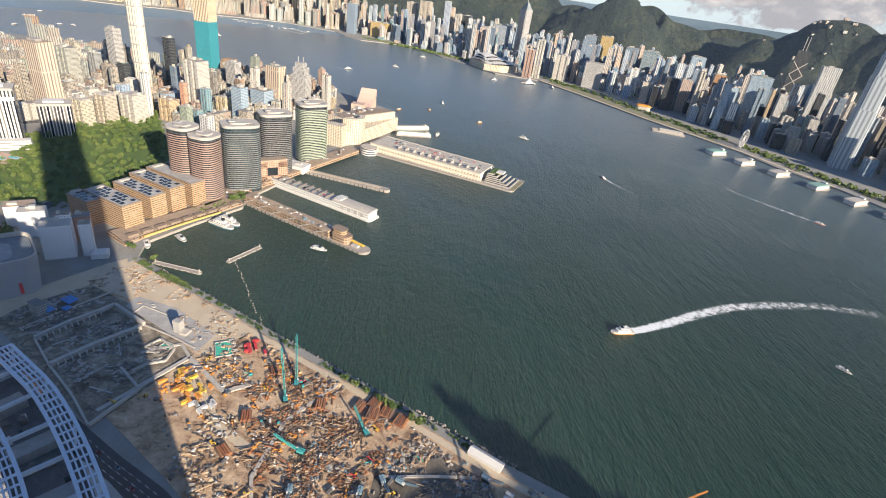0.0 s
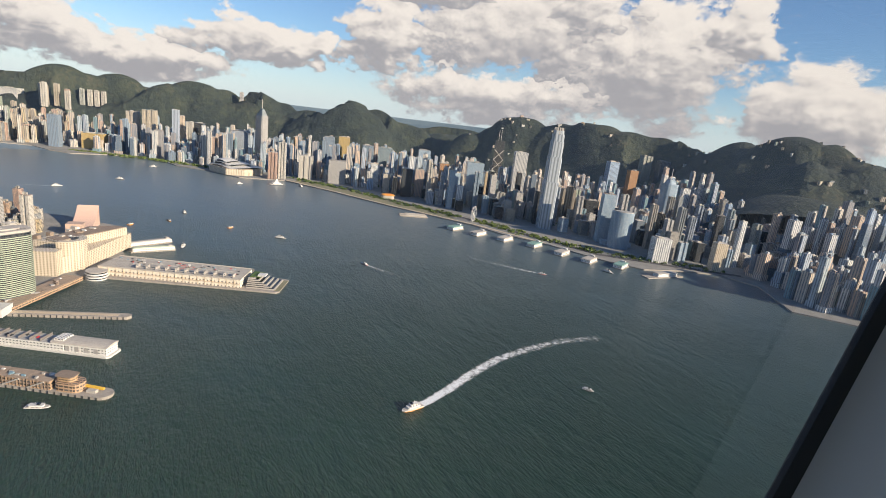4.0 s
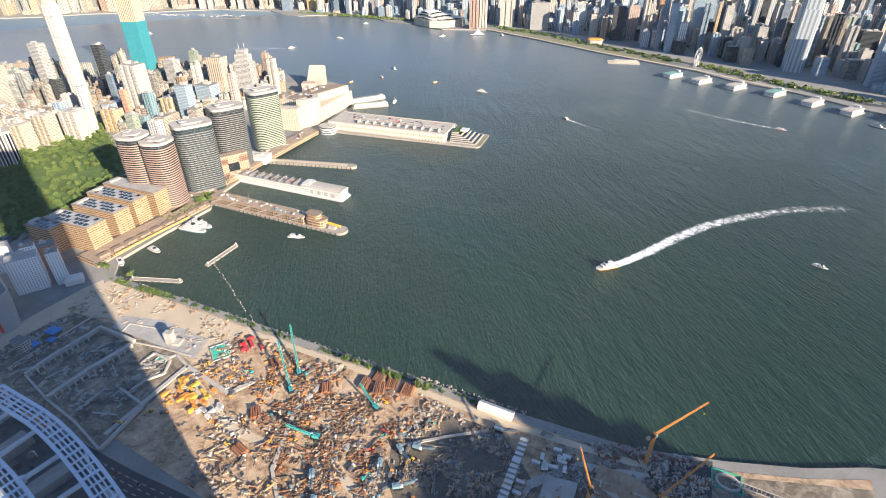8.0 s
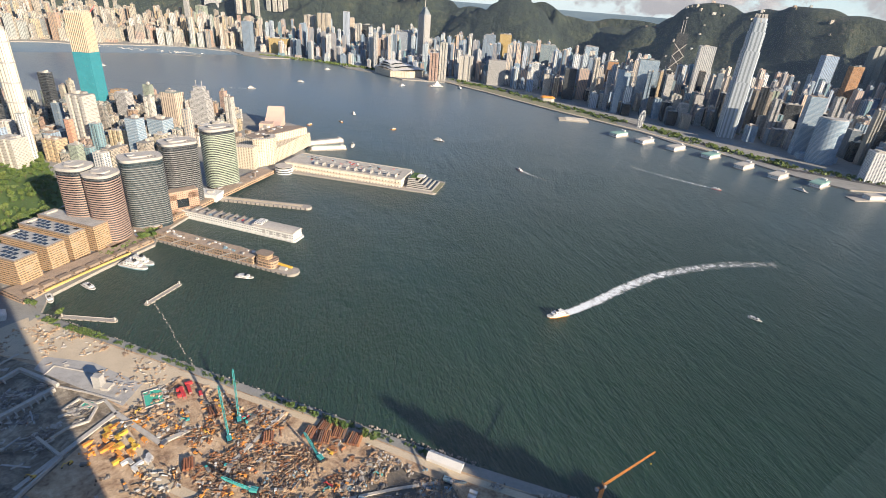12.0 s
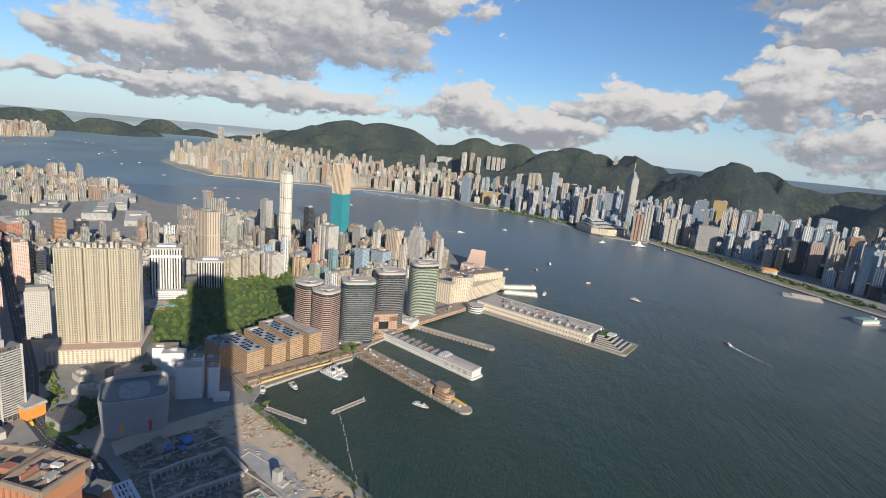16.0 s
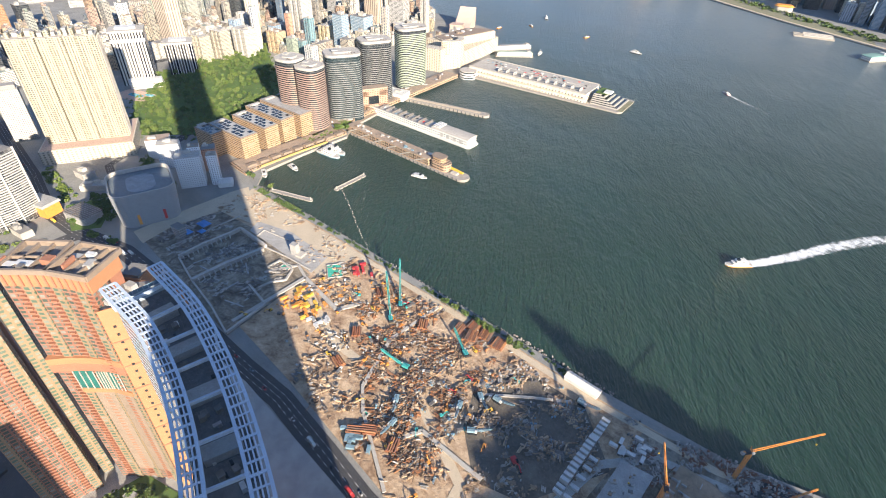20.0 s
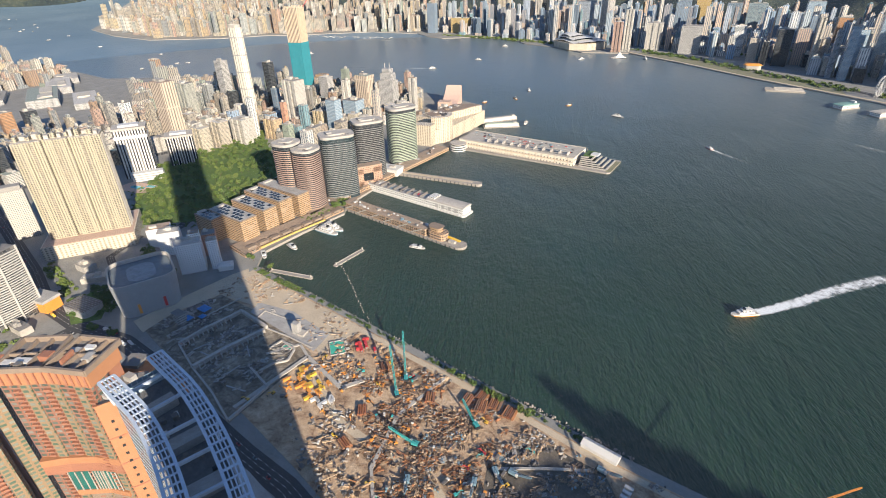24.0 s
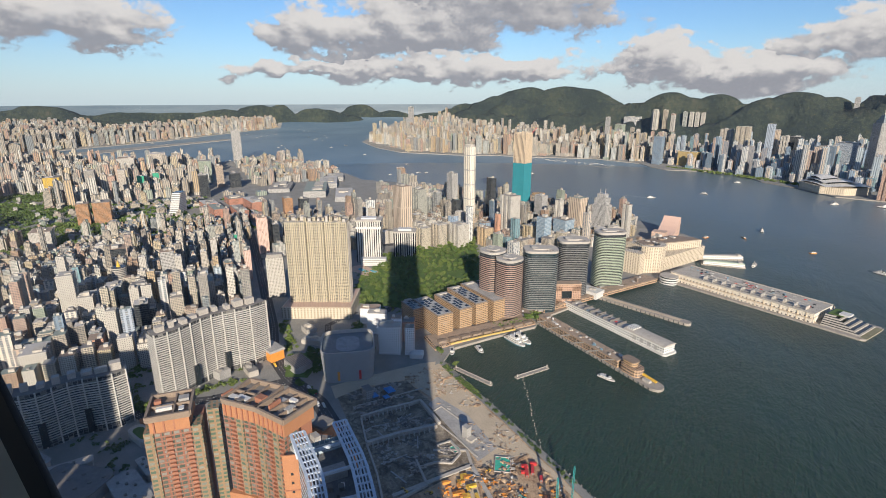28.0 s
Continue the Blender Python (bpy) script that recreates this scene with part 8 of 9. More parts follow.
for x, y, w, d, h in ((1920, 60, 110, 40, 30), (1880, -10, 120, 36, 28), (2050, 90, 90, 50, 26), (1990, -60, 130, 40, 34), (2130, 0, 90, 60, 24)):
    simple("campus_block", x, y, w, d, h, 12, F_BRICKC, "red brick campus block with flat roofs", r=50, category="campus building", bits=2)
for x, y, w, d, h in ((2250, -330, 260, 90, 26), (2100, -420, 220, 70, 18), (2450, -420, 240, 80, 22), (2400, -200, 200, 90, 16), (2600, -480, 150, 80, 20)):
    simple("station_deck", x, y, w, d, h, -12, F_GREY, "broad grey station deck beside the water", r=70, category="station", bits=3)

GREEN = [(1700, 477, 60), (1830, 600, 90), (1784, 345, 70), (1835, 180, 62), (1745, 60, 38), (1655, 215, 36), (1900, 480, 70), (2120, 700, 100), (2330, 780, 120), (2560, 760, 110), (1930, -30, 40), (1960, 300, 60), (1640, 420, 75), (1560, 560, 70), (1585, 255, 40), (1480, 700, 80)]
TAKEN += GREEN
OLD = [F_OLD, F_OLD, F_RESI, F_COOL, F_WHITE]
far_old, far_mid, mid = Solid(), Solid(), Solid()
district([(826, -20), (800, 330), (1180, 420), (1400, 120), (1400, -20)], 3, 23, (22, 60), OLD, "old tenement block with stained plaster walls", 1, group="old town blocks", tall=0.2, tallh=(60, 92), far=far_old, limit=165)
district([(1290, -600), (1340, -60), (1700, -60), (1760, -700), (1600, -1120), (1250, -1180), (1090, -1000), (1090, -640)], 14, 30, (24, 58), OLD, "pale city block with roof houses", 2, group="shopping town blocks", tall=0.1, tallh=(65, 105), far=far_old, limit=125)
district([(1180, 430), (1400, 120), (1400, -20), (1720, -40), (1800, 200), (1700, 560), (2300, 900), (2200, 1500), (900, 1500), (800, 345)], 3, 25, (22, 60), [F_OLD], "", 3, far=far_old, tall=0.1, tallh=(65, 95))
tagged(far_old.make("old_town_far", F_OLD_I), "dense old tenement blocks beyond the main road", "buildings", kind="stuff")
district([(2250, 650), (2380, 120), (3450, 60), (3500, 420), (3680, 700), (4100, 1100), (4000, 1600), (2300, 1500)], 8, 36, (22, 70), [F_OLD], "", 31, far=far_mid, tall=0.18, tallh=(75, 105))
district([(1750, -1000), (1720, -500), (2150, -560), (2080, -820)], 20, 48, (25, 55), [F_OLD], "", 32, far=far_mid, tall=0.05)
district([(2550, -540), (2500, -100), (3400, -20), (3600, -180), (3250, -400)], 20, 42, (22, 60), [F_OLD], "", 33, far=far_mid, tall=0.12, tallh=(60, 90))
district([(1780, 120), (1760, -120), (2300, -150), (2300, 80)], 10, 44, (12, 30), [F_OLD], "", 34, far=far_mid, tall=0.03, gap=1.0)
tagged(far_mid.make("bay_town_far", F_RESI_I), "pale towers and blocks towards the bay", "buildings", kind="stuff")
far_bay = Solid()
district([(4750, 1500), (5700, 640), (6300, 260), (6900, -150), (7400, 0), (7000, 900), (6000, 1900)], 30, 46, (40, 115), [F_OLD], "", 35, far=far_bay, tall=0.3, tallh=(110, 150))
district([(4150, 1180), (4700, 2200), (7500, 3200), (8000, 1500), (6200, 1500), (4900, 1650)], 30, 56, (50, 130), [F_OLD], "", 36, far=far_bay, tall=0.3, tallh=(120, 170), ground=relief)
district([(6900, -200), (7700, -640), (8600, -700), (8300, 300), (7300, 500)], 30, 60, (50, 120), [F_OLD], "", 37, far=far_bay, tall=0.5, tallh=(110, 150), ground=relief)
tagged(far_bay.make("bay_towers_far", F_RESI_I), "sunlit towers of flats across the bay", "buildings", kind="stuff")
belt = Solid()
district([(1720, 150), (1800, 620), (2250, 900), (2330, 640), (2260, 90)], 12, 38, (7, 24), [F_OLD], "", 38, far=belt, tall=0.06, tallh=(40, 70), gap=1.5)
tagged(belt.make("low_campus_blocks", F_OLD_I), "low pale blocks among the trees of the belt", "buildings", kind="stuff")
# green belts between the far blocks
for i, (x, y, r) in enumerate(GREEN):
    shrubs("hill_wood", [(x - r * 0.5, y - r * 0.3), (x + r * 0.5, y + r * 0.3), (x, y + r * 0.6), (x, y - r * 0.6)], r * 1.25, int(r * 3.6), "dark green trees between the blocks", z=4, seed=i + 60, size=(4, 8.5))
    for k in range(int(r / 30)):
        simple("low_house", x + r * 0.7 * math.sin(k * 2.4 + i), y + r * 0.7 * math.cos(k * 2.4 + i), 26, 12, 9 + k % 3 * 4, 20 * k, F_WHITE, "low pale building among trees", category="building", bits=1)

# ---- the island
row([(1202, -2380, 50, 132, "cream", 5), (1172, -2420, 42, 180, "cream", 5), (1448, -3201, 70, 160, "cream", 5), (1102, -2545, 86, 118, "white", 5), (930, -2539, 110, 116, "slabgrey", 5), (1218, -3151, 80, 190, "cool", 5), (1159, -3259, 90, 195, "gold", 5), (741, -2565, 53, 125, "bandw", 5),
     (928, -3034, 86, 176, "glass", 5), (854, -3150, 110, 168, "glass", 5), (539, -2425, 63, 134, "dark", 5), (491, -2485, 56, 132, "cool", 5), (602, -3126, 90, 186, "glassw", 5), (426, -2826, 63, 148, "orange", 5), (413, -2441, 49, 108, "cream", 5), (648, -3076, 66, 138, "cool", 5)], "towers of the island shore", 18)
row([(290, -2416, 46, 148, "white", 5), (224, -2485, 100, 200, "bluemetal", 5), (173, -2578, 52, 150, "glass", 5), (120, -2498, 39, 130, "glass", 5), (78, -2288, 46, 99, "white", 5), (18, -2603, 80, 270, "cool", 5), (-335, -2009, 60, 186, "glassw", 5), (-497, -1800, 70, 84, "cool", 5), (-681, -1790, 50, 97, "westb", 5),
     (-214, -2338, 73, 150, "cream", 5), (-290, -2637, 47, 135, "cool", 5), (-320, -2336, 71, 115, "dark", 5), (-505, -2214, 30, 118, "white", 5), (-535, -2185, 68, 115, "cool", 5), (-751, -2521, 44, 188, "cool", 20), (-789, -1994, 33, 110, "white", 10)], "towers of the island shore", 10)
row([(-893, -2149, 39, 108, "cool", 10), (-1014, -2236, 55, 120, "cool", 10), (-500, -3080, 76, 205, "cool", 60), (-590, -2950, 60, 178, "orange", 60), (-760, -3480, 80, 190, "cream", 120), (-870, -3480, 86, 170, "cream", 120), (3307, -2733, 38, 218, "slim", 40), (3540, -3430, 44, 172, "cream", 130), (3600, -3480, 44, 166, "cream", 130), (3660, -3530, 44, 160, "white", 130), (3640, -3640, 44, 168, "cream", 130), (3700, -3600, 40, 150, "cream", 130), (3450, -3540, 40, 138, "white", 120), (3500, -3590, 40, 142, "cream", 125),
     (3880, -4130, 42, 140, "cream", 130), (3830, -4160, 42, 138, "cream", 130), (3780, -4180, 42, 136, "cream", 130), (3730, -4200, 42, 134, "white", 130), (3403, -2937, 84, 164, "cream", 30), (4228, -3800, 170, 138, "cool", 80), (2335, -2560, 137, 84, "gold", 5), (2463, -2435, 65, 168, "cool", 5)], "towers of the island slope", 20)
row([(2333, -2843, 81, 210, "cream", 5), (2197, -2810, 87, 232, "cream", 5), (1892, -2620, 42, 262, "cool", 5), (1952, -2566, 46, 146, "cool", 5), (2133, -2990, 65, 210, "stripe", 5), (2013, -2915, 47, 186, "white", 5), (1989, -2977, 79, 182, "dark", 5), (1717, -2664, 60, 140, "cool", 5), (1682, -2733, 89, 158, "cool", 5),
     (1633, -2832, 116, 178, "glass", 5), (2640, -4580, 42, 290, "slim", 110), (2700, -4540, 50, 138, "slim", 120), (1790, -4270, 42, 66, "white", 200), (1700, -4430, 50, 84, "white", 205), (1300, -4480, 78, 70, "white", 190)], "towers of the island slope", 20)

# the tallest of the island
t = thing("harbour_skyscraper", "tapering silver skyscraper with a clawed crown", "skyscraper", x=-118, y=-2128, z=4, yaw=8)
for z0, z1, w0 in ((0, 190, 58), (190, 290, 54), (290, 350, 49), (350, 378, 44)):
    Solid().prism(rounded(w0, w0, 9, 4), z0, z1).make("shaft_wall", F_SILVERFAR, t)
for i in range(12):
    a = i * math.pi / 6
    Solid().beam((20 * math.cos(a), 20 * math.sin(a), 372), (16 * math.cos(a), 16 * math.sin(a), 404), 4.0, 2).make("crown_claw", M_CONC, t)
Solid().prism(rounded(38, 38, 8, 4), 378, 392).make("crown_core", F_SILVERFAR, t)
TAKEN.append((-118, -2128, 50))
t = thing("spire_skyscraper", "triangular pale skyscraper with a stepped crown and mast", "skyscraper", x=1478, y=-2782, z=4, yaw=30)
Solid().prism([(-34, -20), (34, -20), (30, -12), (4, 34), (-4, 34), (-30, -12)], 0, 280).make("shaft_wall", F_GREY, t)
for i in range(3):
    Solid().prism([(-26 + i * 7, -15 + i * 4), (26 - i * 7, -15 + i * 4), (0, 26 - i * 7)], 280 + i * 12, 292 + i * 12).make("crown_step", F_SILVER, t)
Solid().beam((0, 0, 316), (0, 0, 368), 3.0).make("mast", M_CONC, t)
TAKEN.append((1478, -2782, 50))
t = thing("braced_skyscraper", "prismatic glass skyscraper with white cross bracing and twin masts", "skyscraper", x=144, y=-2790, z=4, yaw=20)
S = 26
for q, (px, py), hh in ((0, (0, -1), 100), (1, (1, 0), 170), (2, (-1, 0), 235), (3, (0, 1), 305)):
    tri = {0: [(-S, -S), (S, -S), (0, 0)], 1: [(S, -S), (S, S), (0, 0)], 2: [(-S, S), (-S, -S), (0, 0)], 3: [(S, S), (-S, S), (0, 0)]}[q]
    Solid().prism(tri, 0, hh).make("quarter_shaft", F_DARKG, t)
    e = [(tri[0], tri[1])]
    for (p1, p2) in e:
        z0 = 0
        while z0 + 52 <= hh + 2:
            k = 1.012
            Solid().beam((p1[0] * k, p1[1] * k, z0), (p2[0] * k, p2[1] * k, z0 + 52), 2.4).make("brace", M_CONC, t)
            Solid().beam((p2[0] * k, p2[1] * k, z0), (p1[0] * k, p1[1] * k, z0 + 52), 2.4).make("brace", M_CONC, t)
            z0 += 52
for sx in (-6, 6):
    Solid().beam((sx, 10, 300), (sx, 10, 360), 1.6).make("mast", M_CONC, t)
TAKEN.append((144, -2790, 45))
t = thing("curved_hotel", "curved pale glass hotel beside the ferry piers", "hotel", x=-387, y=-1935, z=4, yaw=10)
pts = [(38 * math.cos(a), 26 * math.sin(a)) for a in [radians(d0) for d0 in range(-10, 200, 15)]] + [(-38, -20), (38, -20)]
Solid().prism(pts, 0, 134).make("wall", F_BLUEG, t)
for i in range(7):
    Solid().box(-34 + i * 11.4, -20.6, 2, 1.6, 0, 136).make("fin", M_WHITE, t)
Solid().prism(scaled(pts, 0.9), 134, 137).make("roof", M_GREYC, t)
Solid().box(0, -34, 110, 34, 0, 18).make("podium", F_BLUEG, t)
TAKEN.append((-387, -1935, 60))
t = thing("star_crown_tower", "blue glass tower with stepped crown", "tower", x=-640, y=-2380, z=4, yaw=22)
Solid().prism(rounded(58, 58, 14, 2), 0, 225).make("shaft_wall", F_BLUEG, t)
Solid().prism(rounded(40, 40, 10, 2), 225, 245, taper=0.7).make("crown", F_BLUEG, t)
Solid().beam((0, 0, 245), (0, 0, 290), 1.8).make("mast", M_CONC, t)
TAKEN.append((-640, -2380, 45))
# winged convention hall on the shore
t = thing("convention_hall", "convention hall with white curved winged roofs", "hall", x=1425, y=-2430, z=4, yaw=-25)
t.matrix_world = t.matrix_world @ Matrix.Scale(1.25, 4)
Solid().prism([(-95, -60), (80, -70), (100, 20), (60, 80), (-60, 85), (-100, 30)], 0, 24).make("glass_wall", F_CREAMH, t)
for k0, (x0, y0, w0, d0, z0) in enumerate(((0, 0, 190, 150, 26), (6, 14, 140, 104, 36), (10, 30, 92, 62, 45))):
    s = Solid()
    K = 12
    for i in range(K):
        for j in range(K):
            g = []
            for a, b2 in ((i, j), (i + 1, j), (i + 1, j + 1), (i, j + 1)):
                u, v2 = a / K * 2 - 1, b2 / K * 2 - 1
                g.append((x0 + u * w0 / 2 * (1 - 0.25 * max(0, v2) ** 2), y0 + v2 * d0 / 2, z0 + 10 * (1 - u * u) - 6 * v2 * v2 + 4 * abs(u) ** 3))
            s.face(g, [(0, 0)] * 4)
    s.make("roof_wing", M_WHITE, t, "pale curved roof wing")
    Solid().box(x0, y0, w0 * 0.8, d0 * 0.75, z0 - 8, z0 + 2).make("clerestory", M_GLASSDK, t)
TAKEN.append((1400, -2395, 130))
# ferry piers, wheel, shore promenade of the island
for i, (x, y) in enumerate([(212, -1850), (122, -1815), (24, -1790), (-79, -1765), (-169, -1705), (-254, -1660), (-350, -1648)]):
    root = thing("island_pier", "white two-storey ferry pier with a green roof", "pier", "island ferry piers", x, y, 0, 62)
    Solid().box(0, 0, 70, 34, -2, 3).make("pier_deck", M_SEAWALL, root)
    Solid().box(0, 0, 62, 28, 3, 12).make("shed_wall", F_SHIP, root)
    Solid().prism(rect(66, 32), 12, 14.5, taper=0.85).make("shed_roof", M_CONC if i % 3 else plain("green_pier_roof", (0.2, 0.34, 0.3), 0.7), root)
    Solid().box(-24, 0, 8, 14, 14, 19).make("head_house", M_WHITE, root)
root = thing("long_pier", "long low pier with a white shed", "pier", "island ferry piers", -470, -1610, 0, 35)
Solid().box(0, 0, 150, 30, -2, 3).make("pier_deck", M_SEAWALL, root)
Solid().box(-10, 0, 80, 22, 3, 13).make("shed_wall", F_SHIP, root)
Solid().box(-10, 0, 82, 24, 13, 14).make("shed_roof", M_CONC, root)
root = thing("marine_jetty", "pair of low jetties with pale roofs", "pier", "island ferry piers", 400, -1985, 0, 20)
for i in range(3):
    Solid().box(0, -18 + i * 18, 110, 9, -2, 5).make("jetty", M_SEAWALL, root)
    Solid().box(-10, -18 + i * 18, 80, 7, 5, 8).make("jetty_roof", M_CONC, root)
wh = thing("observation_wheel", "white observation wheel on the shore", "wheel", x=165, y=-2030, z=4, yaw=75)
R0 = 28
for i in range(24):
    a0, a1 = i * math.pi / 12, (i + 1) * math.pi / 12
    for yy in (-1.5, 1.5):
        Solid().beam((R0 * math.cos(a0), yy, 33 + R0 * math.sin(a0)), (R0 * math.cos(a1), yy, 33 + R0 * math.sin(a1)), 0.9).make("rim", M_WHITE, wh)
    Solid().beam((0, 0, 33), (R0 * math.cos(a0), 0, 33 + R0 * math.sin(a0)), 0.5).make("spoke", M_WHITE, wh)
    Solid().box((R0 + 1.5) * math.cos(a0), 0, 2.4, 2.6, 32 + (R0 + 1.5) * math.sin(a0), 34.4 + (R0 + 1.5) * math.sin(a0)).make("gondola", M_WHITE, wh)
for sx in (-14, 14):
    Solid().beam((sx, 4, 0), (0, 2, 33), 1.2).make("leg", M_WHITE, wh)
    Solid().beam((sx, -4, 0), (0, -2, 33), 1.2).make("leg", M_WHITE, wh)
land("shore_lawn", [(240, -2010), (500, -2118), (830, -2285), (1100, -2400), (1080, -2440), (800, -2350), (470, -2190), (260, -2080)], M_DECKGREEN, 4.4, "patchy green shore park of the island", "grass", wall=M_DECKGREEN, bottom=3.8)
road("road_shore", [(-760, -1760), (-540, -1760), (-300, -1770), (-100, -1890), (150, -2050), (480, -2220), (820, -2380), (1100, -2470)], 26, 4.6, M_ASPHALT, "wide shore road of the island")
road("promenade_island", [(-120, -1822), (149, -1972), (313, -2038), (525, -2120), (845, -2276), (1139, -2400)], 14, 4.7, M_SAND, "pale promenade along the island seawall", False)
t = thing("orange_hall", "low round hall with an orange roof", "hall", x=590, y=-2290, z=4, yaw=20)
Solid().prism(rounded(60, 34, 14, 4), 0, 16).make("wall", M_CONC, t)
Solid().prism(rounded(66, 40, 16, 4), 16, 21, taper=0.75).make("roof", M_ORANGE, t)
TAKEN += [(590, -2290, 35), (165, -2030, 40)]

LOWTOWN = [(-900, -1900), (-560, -1850), (-200, -2080), (150, -2180), (700, -2460), (1150, -2600), (1700, -2480), (2150, -2480), (2500, -2420), (2650, -2800), (1900, -3200), (1000, -3150), (200, -3000), (-500, -2850), (-1300, -2500)]
district(LOWTOWN, 18, 38, (24, 118), [F_COOL, F_COOL, F_GLASS, F_GLASS, F_GREY, F_RESI, F_DARKG, F_BLUEG], "city tower crowded on the island shore", 4, name="island_tower", group="island towers", tall=0.2, tallh=(130, 190), street=5, category="tower", far=mid, limit=230, gap=0.75)
district([(-2200, -1900), (-900, -1900), (-1300, -2500), (-500, -2850), (200, -3000), (1000, -3150), (1900, -3200), (2650, -2800), (2500, -3300), (1900, -3550), (700, -3450), (-300, -3250), (-1500, -2800)], 25, 40, (60, 140), [F_OLD], "", 41, far=mid, tall=0.22, tallh=(130, 180), ground=relief, gap=0.8)
district([(-1750, -1230), (-820, -1480), (-790, -1830), (-2300, -2100)], 25, 34, (50, 110), [F_OLD], "", 42, far=mid, tall=0.2, tallh=(110, 150))
tagged(mid.make("slope_towers_far", F_COOL_I), "towers of flats climbing the island slope", "buildings", kind="stuff")
east = Solid()
district([(2600, -2400), (3000, -2150), (3350, -1800), (3500, -1600), (3800, -1270), (4800, -1240), (5300, -1450), (5600, -2000), (4700, -2100), (4000, -2500), (3400, -2900), (2700, -3000)], 30, 44, (60, 125), [F_OLD], "", 43, far=east, tall=0.25, tallh=(130, 175), ground=None)
district([(4700, -2100), (5600, -2000), (6600, -2100), (6800, -2600), (5200, -2700), (4200, -2900), (4000, -2500)], 30, 52, (60, 130), [F_OLD], "", 44, far=east, tall=0.3, tallh=(130, 190), ground=relief, gap=0.9)
tagged(east.make("east_towers_far", F_RESI_I), "sunlit towers of flats along the eastern shore", "buildings", kind="stuff")
for x, y, w0, h0 in ((6300, -2150, 60, 290), (6650, -2300, 90, 150), (6050, -2050, 90, 170)):
    simple("far_tower", x, y, w0, w0 * 0.6, h0, 30, F_GREY, "far tall grey tower above its neighbours", category="tower", bits=1)

# houses along the ridge and trees between the towers of the shore
ridge = Solid()
rp = random.Random(77)
made = 0
while made < 120:
    a, r = rp.uniform(173, 213), rp.uniform(2900, 4600)
    x, y = r * math.sin(radians(a)), r * math.cos(radians(a))
    g = relief(x, y)
    if g < 130 or noise.noise(Vector((x / 260, y / 260, 9))) < 0.05:
        continue
    made += 1
    k, q = near(x, y), drawn(x, y, g - 6)
    ridge.box(q[0], q[1], rp.uniform(10, 26) * k, rp.uniform(8, 14) * k, q[2], q[2] + rp.uniform(10, 22) * k, rp.uniform(0, 90))
tagged(ridge.make("ridge_houses", F_RESI_I), "pale houses and flats scattered along the ridge", "buildings", kind="stuff")
for i, line in enumerate(([(-700, -1790), (-300, -1800), (-60, -1920), (150, -2060)], [(240, -2090), (500, -2210), (830, -2380), (1150, -2480)], [(1500, -2450), (1900, -2450), (2300, -2380)], [(-500, -2150), (0, -2280), (500, -2520), (1000, -2680)], [(-900, -2400), (-300, -2620), (500, -2840), (1200, -2820)])):
    shrubs("shore_trees", line, 60, 330, "dark green trees between the island towers", z=4.5, seed=i + 90, size=(4, 9))
shrubs("belt_trees", [(1740, 60), (1900, 250), (1850, 450), (2050, 640), (2300, 780), (2150, 420), (2200, 150)], 230, 1500, "dark green woods across the middle of the town", z=4, seed=140, size=(5, 9))
shrubs("west_trees", [(1450, 520), (1650, 600), (1850, 760), (2200, 900)], 160, 700, "dark green woods across the middle of the town", z=4, seed=141, size=(5, 9))

# ---- boats
def hull(l, w, h, fine=0.35):
    return [(-w / 2, -l / 2), (w / 2, -l / 2), (w / 2, l * (0.5 - fine)), (w * 0.28, l * 0.42), (0, l / 2), (-w * 0.28, l * 0.42), (-w / 2, l * (0.5 - fine))], h


def boat(name, label, l, w, mat, decks=1, roof=M_WHITE, mast=False, trim=M_DARKSTEEL):
    root = thing(name, label, "boat", "boats in the harbour")
    pts, h = hull(l, w, 0.09 * l)
    Solid().prism(scaled(pts, 0.9), -0.3, h * 0.5, taper=1.11).make("hull", trim, root)
    Solid().prism(pts, h * 0.5, h, taper=1.02).make("topside", mat, root)
    Solid().prism(scaled(pts, 0.94), h, h + 0.15).make("deck", M_CONC, root)
    z, ll, ww = h + 0.15, l * 0.62, w * 0.74
    for i in range(decks):
        hh = max(1.6, 0.07 * l)
        Solid().prism([(x, y - l * 0.06) for x, y in rounded(ww, ll, ww * 0.25, 3)], z, z + hh).make("cabin", F_SHIP, root)
        Solid().prism([(x, y - l * 0.06) for x, y in rounded(ww * 1.06, ll * 1.03, ww * 0.25, 3)], z + hh, z + hh + 0.25).make("cabin_roof", roof, root)
        z, ll, ww = z + hh + 0.25, ll * 0.62, ww * 0.82
    Solid().box(0, l * 0.04, ww * 0.7, ll * 0.3, z, z + 0.06 * l).make("wheelhouse", M_GLASSDK, root)
    Solid().beam((0, -l * 0.08, z), (0, -l * 0.1, z + 0.12 * l), 0.02 * l).make("mast", M_WHITE, root)
    return root


def berth(ob, x, y, hx, hy, z=0.0):
    """Puts a boat at x, y heading towards hx, hy."""
    put(ob, x, y, z, math.degrees(math.atan2(hy - y, hx - x)) - 90)
    return ob


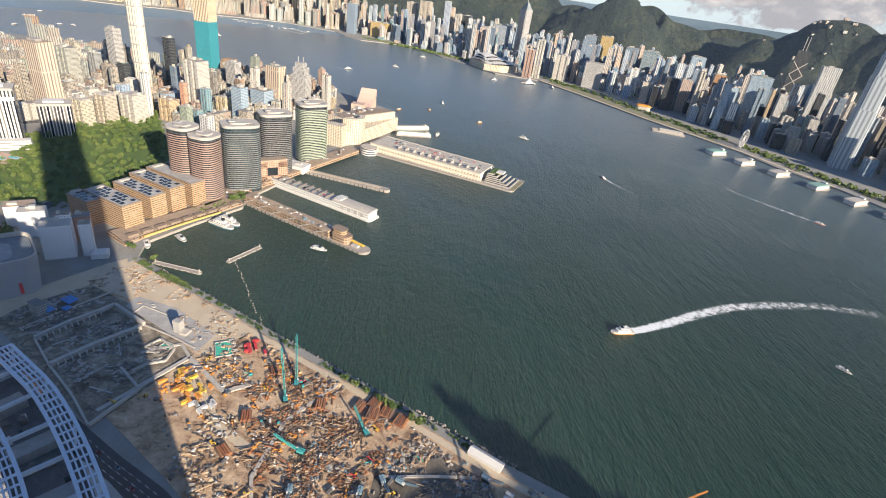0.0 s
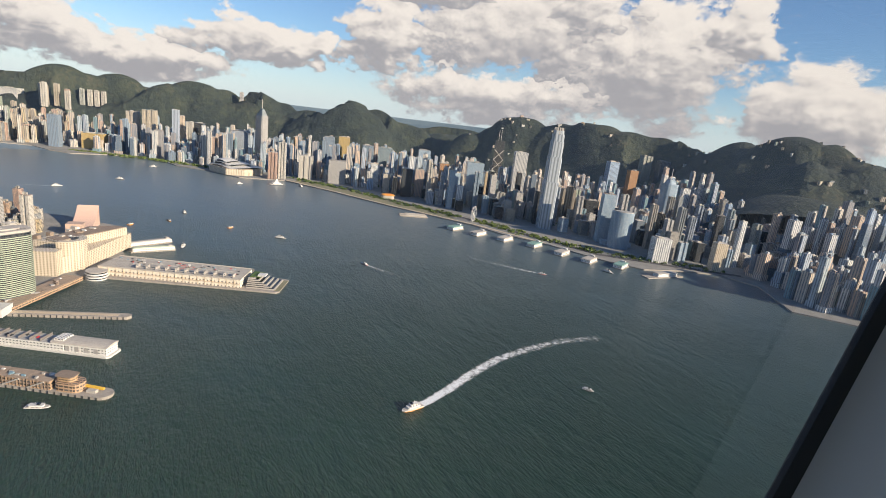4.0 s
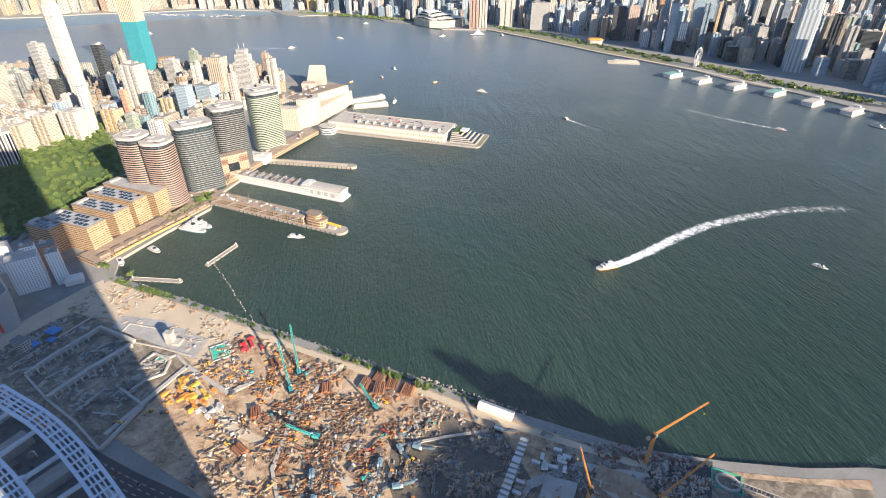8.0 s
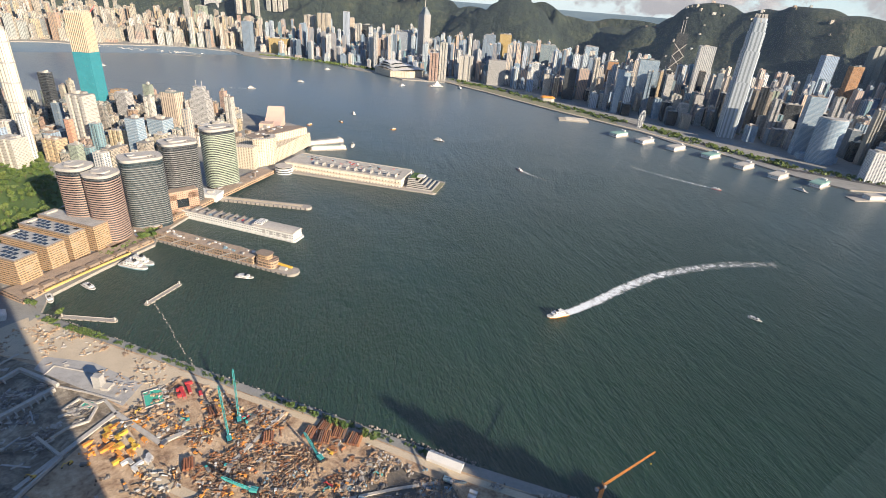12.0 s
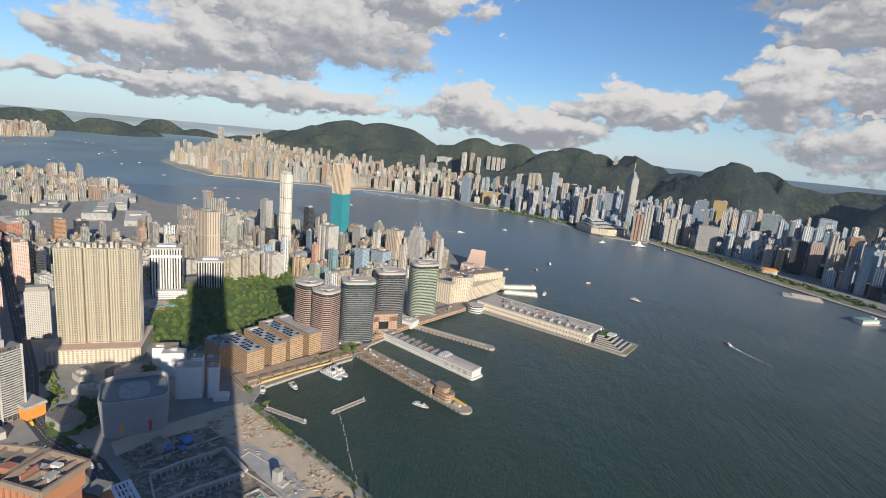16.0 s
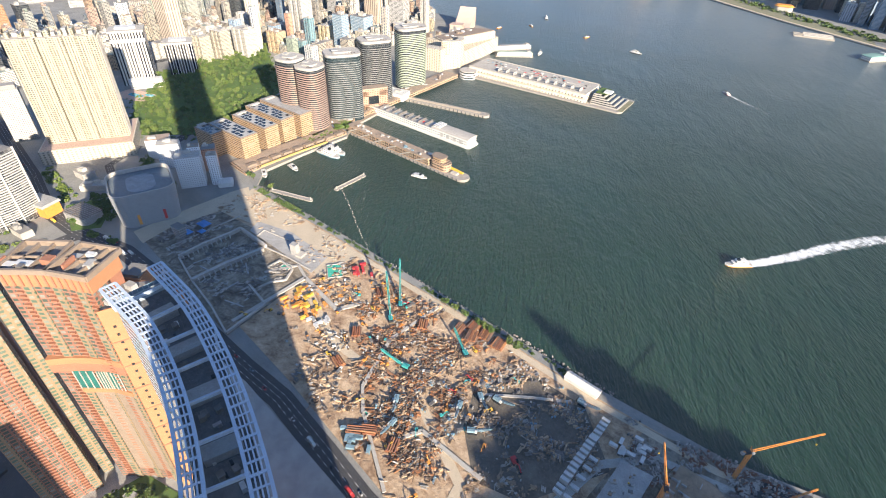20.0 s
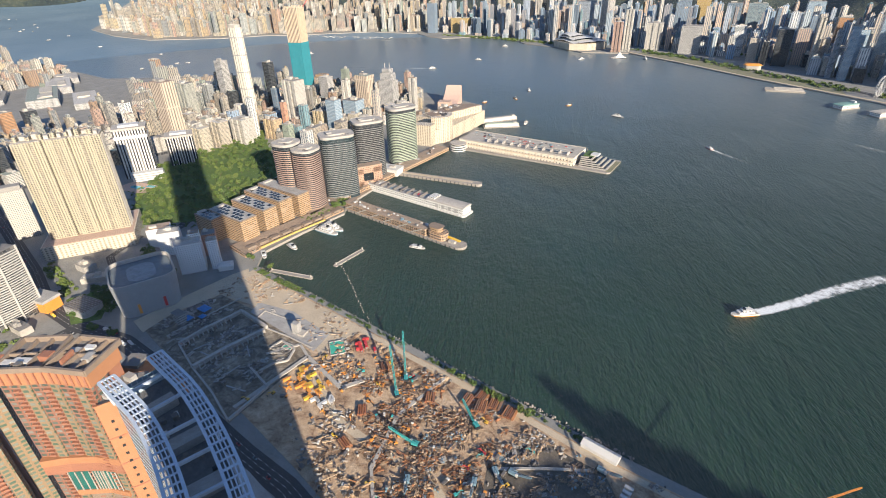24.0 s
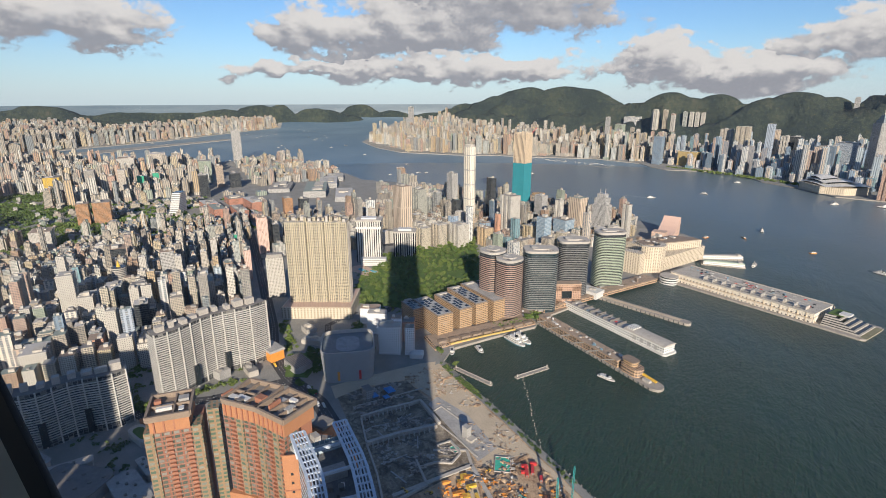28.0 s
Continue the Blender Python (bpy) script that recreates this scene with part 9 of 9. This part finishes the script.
def wake(label, line, w0, w1, s0, s1):
    """A foam trail along a line from the stern; s: how dense it is at its start and end."""
    pts = [Vector(p) for p in line]
    dense = []
    for a, b in zip(pts, pts[1:]):
        dense += [a.lerp(b, i / 6) for i in range(6)]
    dense.append(pts[-1])
    s, n = Solid(), len(dense)
    for i in range(n - 1):
        q = []
        for j in (i, i + 1):
            t = (dense[min(j + 1, n - 1)] - dense[max(j - 1, 0)]).normalized()
            nn = Vector((-t.y, t.x)) * (w0 + (w1 - w0) * j / n) / 2
            q.append((dense[j] - nn, dense[j] + nn, s0 + (s1 - s0) * (j / n) ** 0.6))
        (a0, b0, d0), (a1, b1, d1) = q
        s.face([drawn(*a0, 0.25), drawn(*b0, 0.25), drawn(*b1, 0.25), drawn(*a1, 0.25)][::-1], [(0, d0), (1, d0), (1, d1), (0, d1)][::-1])
    return tagged(s.make("wake", M_FOAM), label, "wake", kind="stuff")


b = boat("speed_ferry", "white fast ferry with an orange waterline", 34, 11, M_WHITE, 2, trim=M_ORANGE)
berth(b, 100, -627, 118, -606)
wake("dense white wake curving behind the fast ferry", [(92, -638), (78, -662), (56, -704), (30, -764), (-8, -832), (-60, -896), (-124, -960), (-205, -1012)], 17, 36, 1.4, 0.4)
b = boat("motor_yacht", "small white motor yacht", 19, 6, M_WHITE, 1)
berth(b, -156, -777, -172, -773)
b = boat("catamaran", "white harbour catamaran with grey roof", 26, 9, M_WHITE, 1)
berth(b, 678, -342, 655, -340)
berth(copy_thing(b, Matrix()), 528, -474, 500, -484)
berth(copy_thing(b, Matrix()), 690, -298, 675, -292)
b = boat("ferry", "white and blue ferry at the quay", 46, 13, M_WHITE, 2, trim=M_LBLUE)
berth(b, 680, -410, 660, -414)
berth(copy_thing(b, Matrix()), 684, -424, 662, -428)
b = boat("fast_ferry", "white ferry trailing a pale wake", 24, 8, M_WHITE, 1, trim=M_RED)
berth(b, -100, -1424, -130, -1420)
wake("thin pale wake of a ferry", [(-88, -1426), (20, -1450), (140, -1490)], 8, 20, 0.9, 0.35)
berth(copy_thing(b, Matrix()), 369, -1251, 395, -1270)
wake("short pale wake", [(360, -1245), (320, -1225), (260, -1200)], 8, 16, 1.0, 0.3)
b = boat("tug", "orange hulled workboat under way", 24, 8, M_ORANGE, 1, M_CONC, trim=M_ORANGE)
for x, y, hx, hy in ((833, -1397, 830, -1420), (1059, -1269, 1062, -1290), (1012, -1366, 1000, -1358)):
    berth(copy_thing(b, Matrix()) if x != 833 else b, x, y, hx, hy)
b = boat("harbour_ferry", "white two-deck harbour ferry", 34, 9, M_WHITE, 2, M_CONC, trim=M_DARKSTEEL)
k0 = True
for x, y, hx, hy in ((1049, -1488, 1080, -1520), (815, -1150, 800, -1120), (659, -1369, 640, -1369), (1589, -1856, 1560, -1860), (1608, -1582, 1580, -1615), (3464, -558, 3430, -520), (1018, -2294, 1040, -2308), (1232, -2128, 1250, -2080), (1750, -2250, 1790, -2230), (2400, -1500, 2440, -1490), (-300, -1560, -330, -1540), (2900, -900, 2950, -890)):
    berth(b if k0 else copy_thing(b, Matrix()), x, y, hx, hy)
    k0 = False
wake("long pale wake of a far ferry", [(1622, -1570), (1740, -1500), (1900, -1400), (2060, -1310)], 8, 26, 1.0, 0.3)
b = boat("cruise_yacht", "large bright white yacht off the shore", 66, 18, M_WHITE, 4)
berth(b, 1116, -2244, 1150, -2200)
b = boat("barge", "small pale workboat far off", 26, 9, M_CONC, 1, M_WHITE)
rb = random.Random(9)
k0 = True
for _ in range(46):
    x, y = rb.uniform(2600, 7200), rb.uniform(-1100, 700)
    if inside(x, y, KOWLOON) or inside(x, y, ISLAND) or inside(x, y, EAST):
        continue
    berth(b if k0 else copy_thing(b, Matrix()), x, y, x + rb.uniform(-1, 1), y + rb.uniform(-1, 1))
    k0 = False
# moored boats inside the far shelter
b = boat("sampan", "moored small craft in the shelter", 17, 5, M_WHITE, 1, M_CONC)
k0 = True
for _ in range(70):
    f, g = rb.random(), rb.uniform(-45, 45)
    x, y = 2500 + 640 * f, -2130 + 260 * f + g
    berth(b if k0 else copy_thing(b, Matrix()), x, y, x + rb.uniform(-1, 1), y + rb.uniform(-1, 1))
    k0 = False
br = Solid()
for i in range(8):
    a, c = (2440 + 90 * i, -2060 + 42 * i), (2440 + 90 * (i + 1), -2060 + 42 * (i + 1))
    br.beam((a[0], a[1], 0.5), (c[0], c[1], 0.5), 10, 5)
tagged(br.make("shelter_breakwater", M_SEAWALL), "long stone breakwater of the boat shelter", "breakwater")
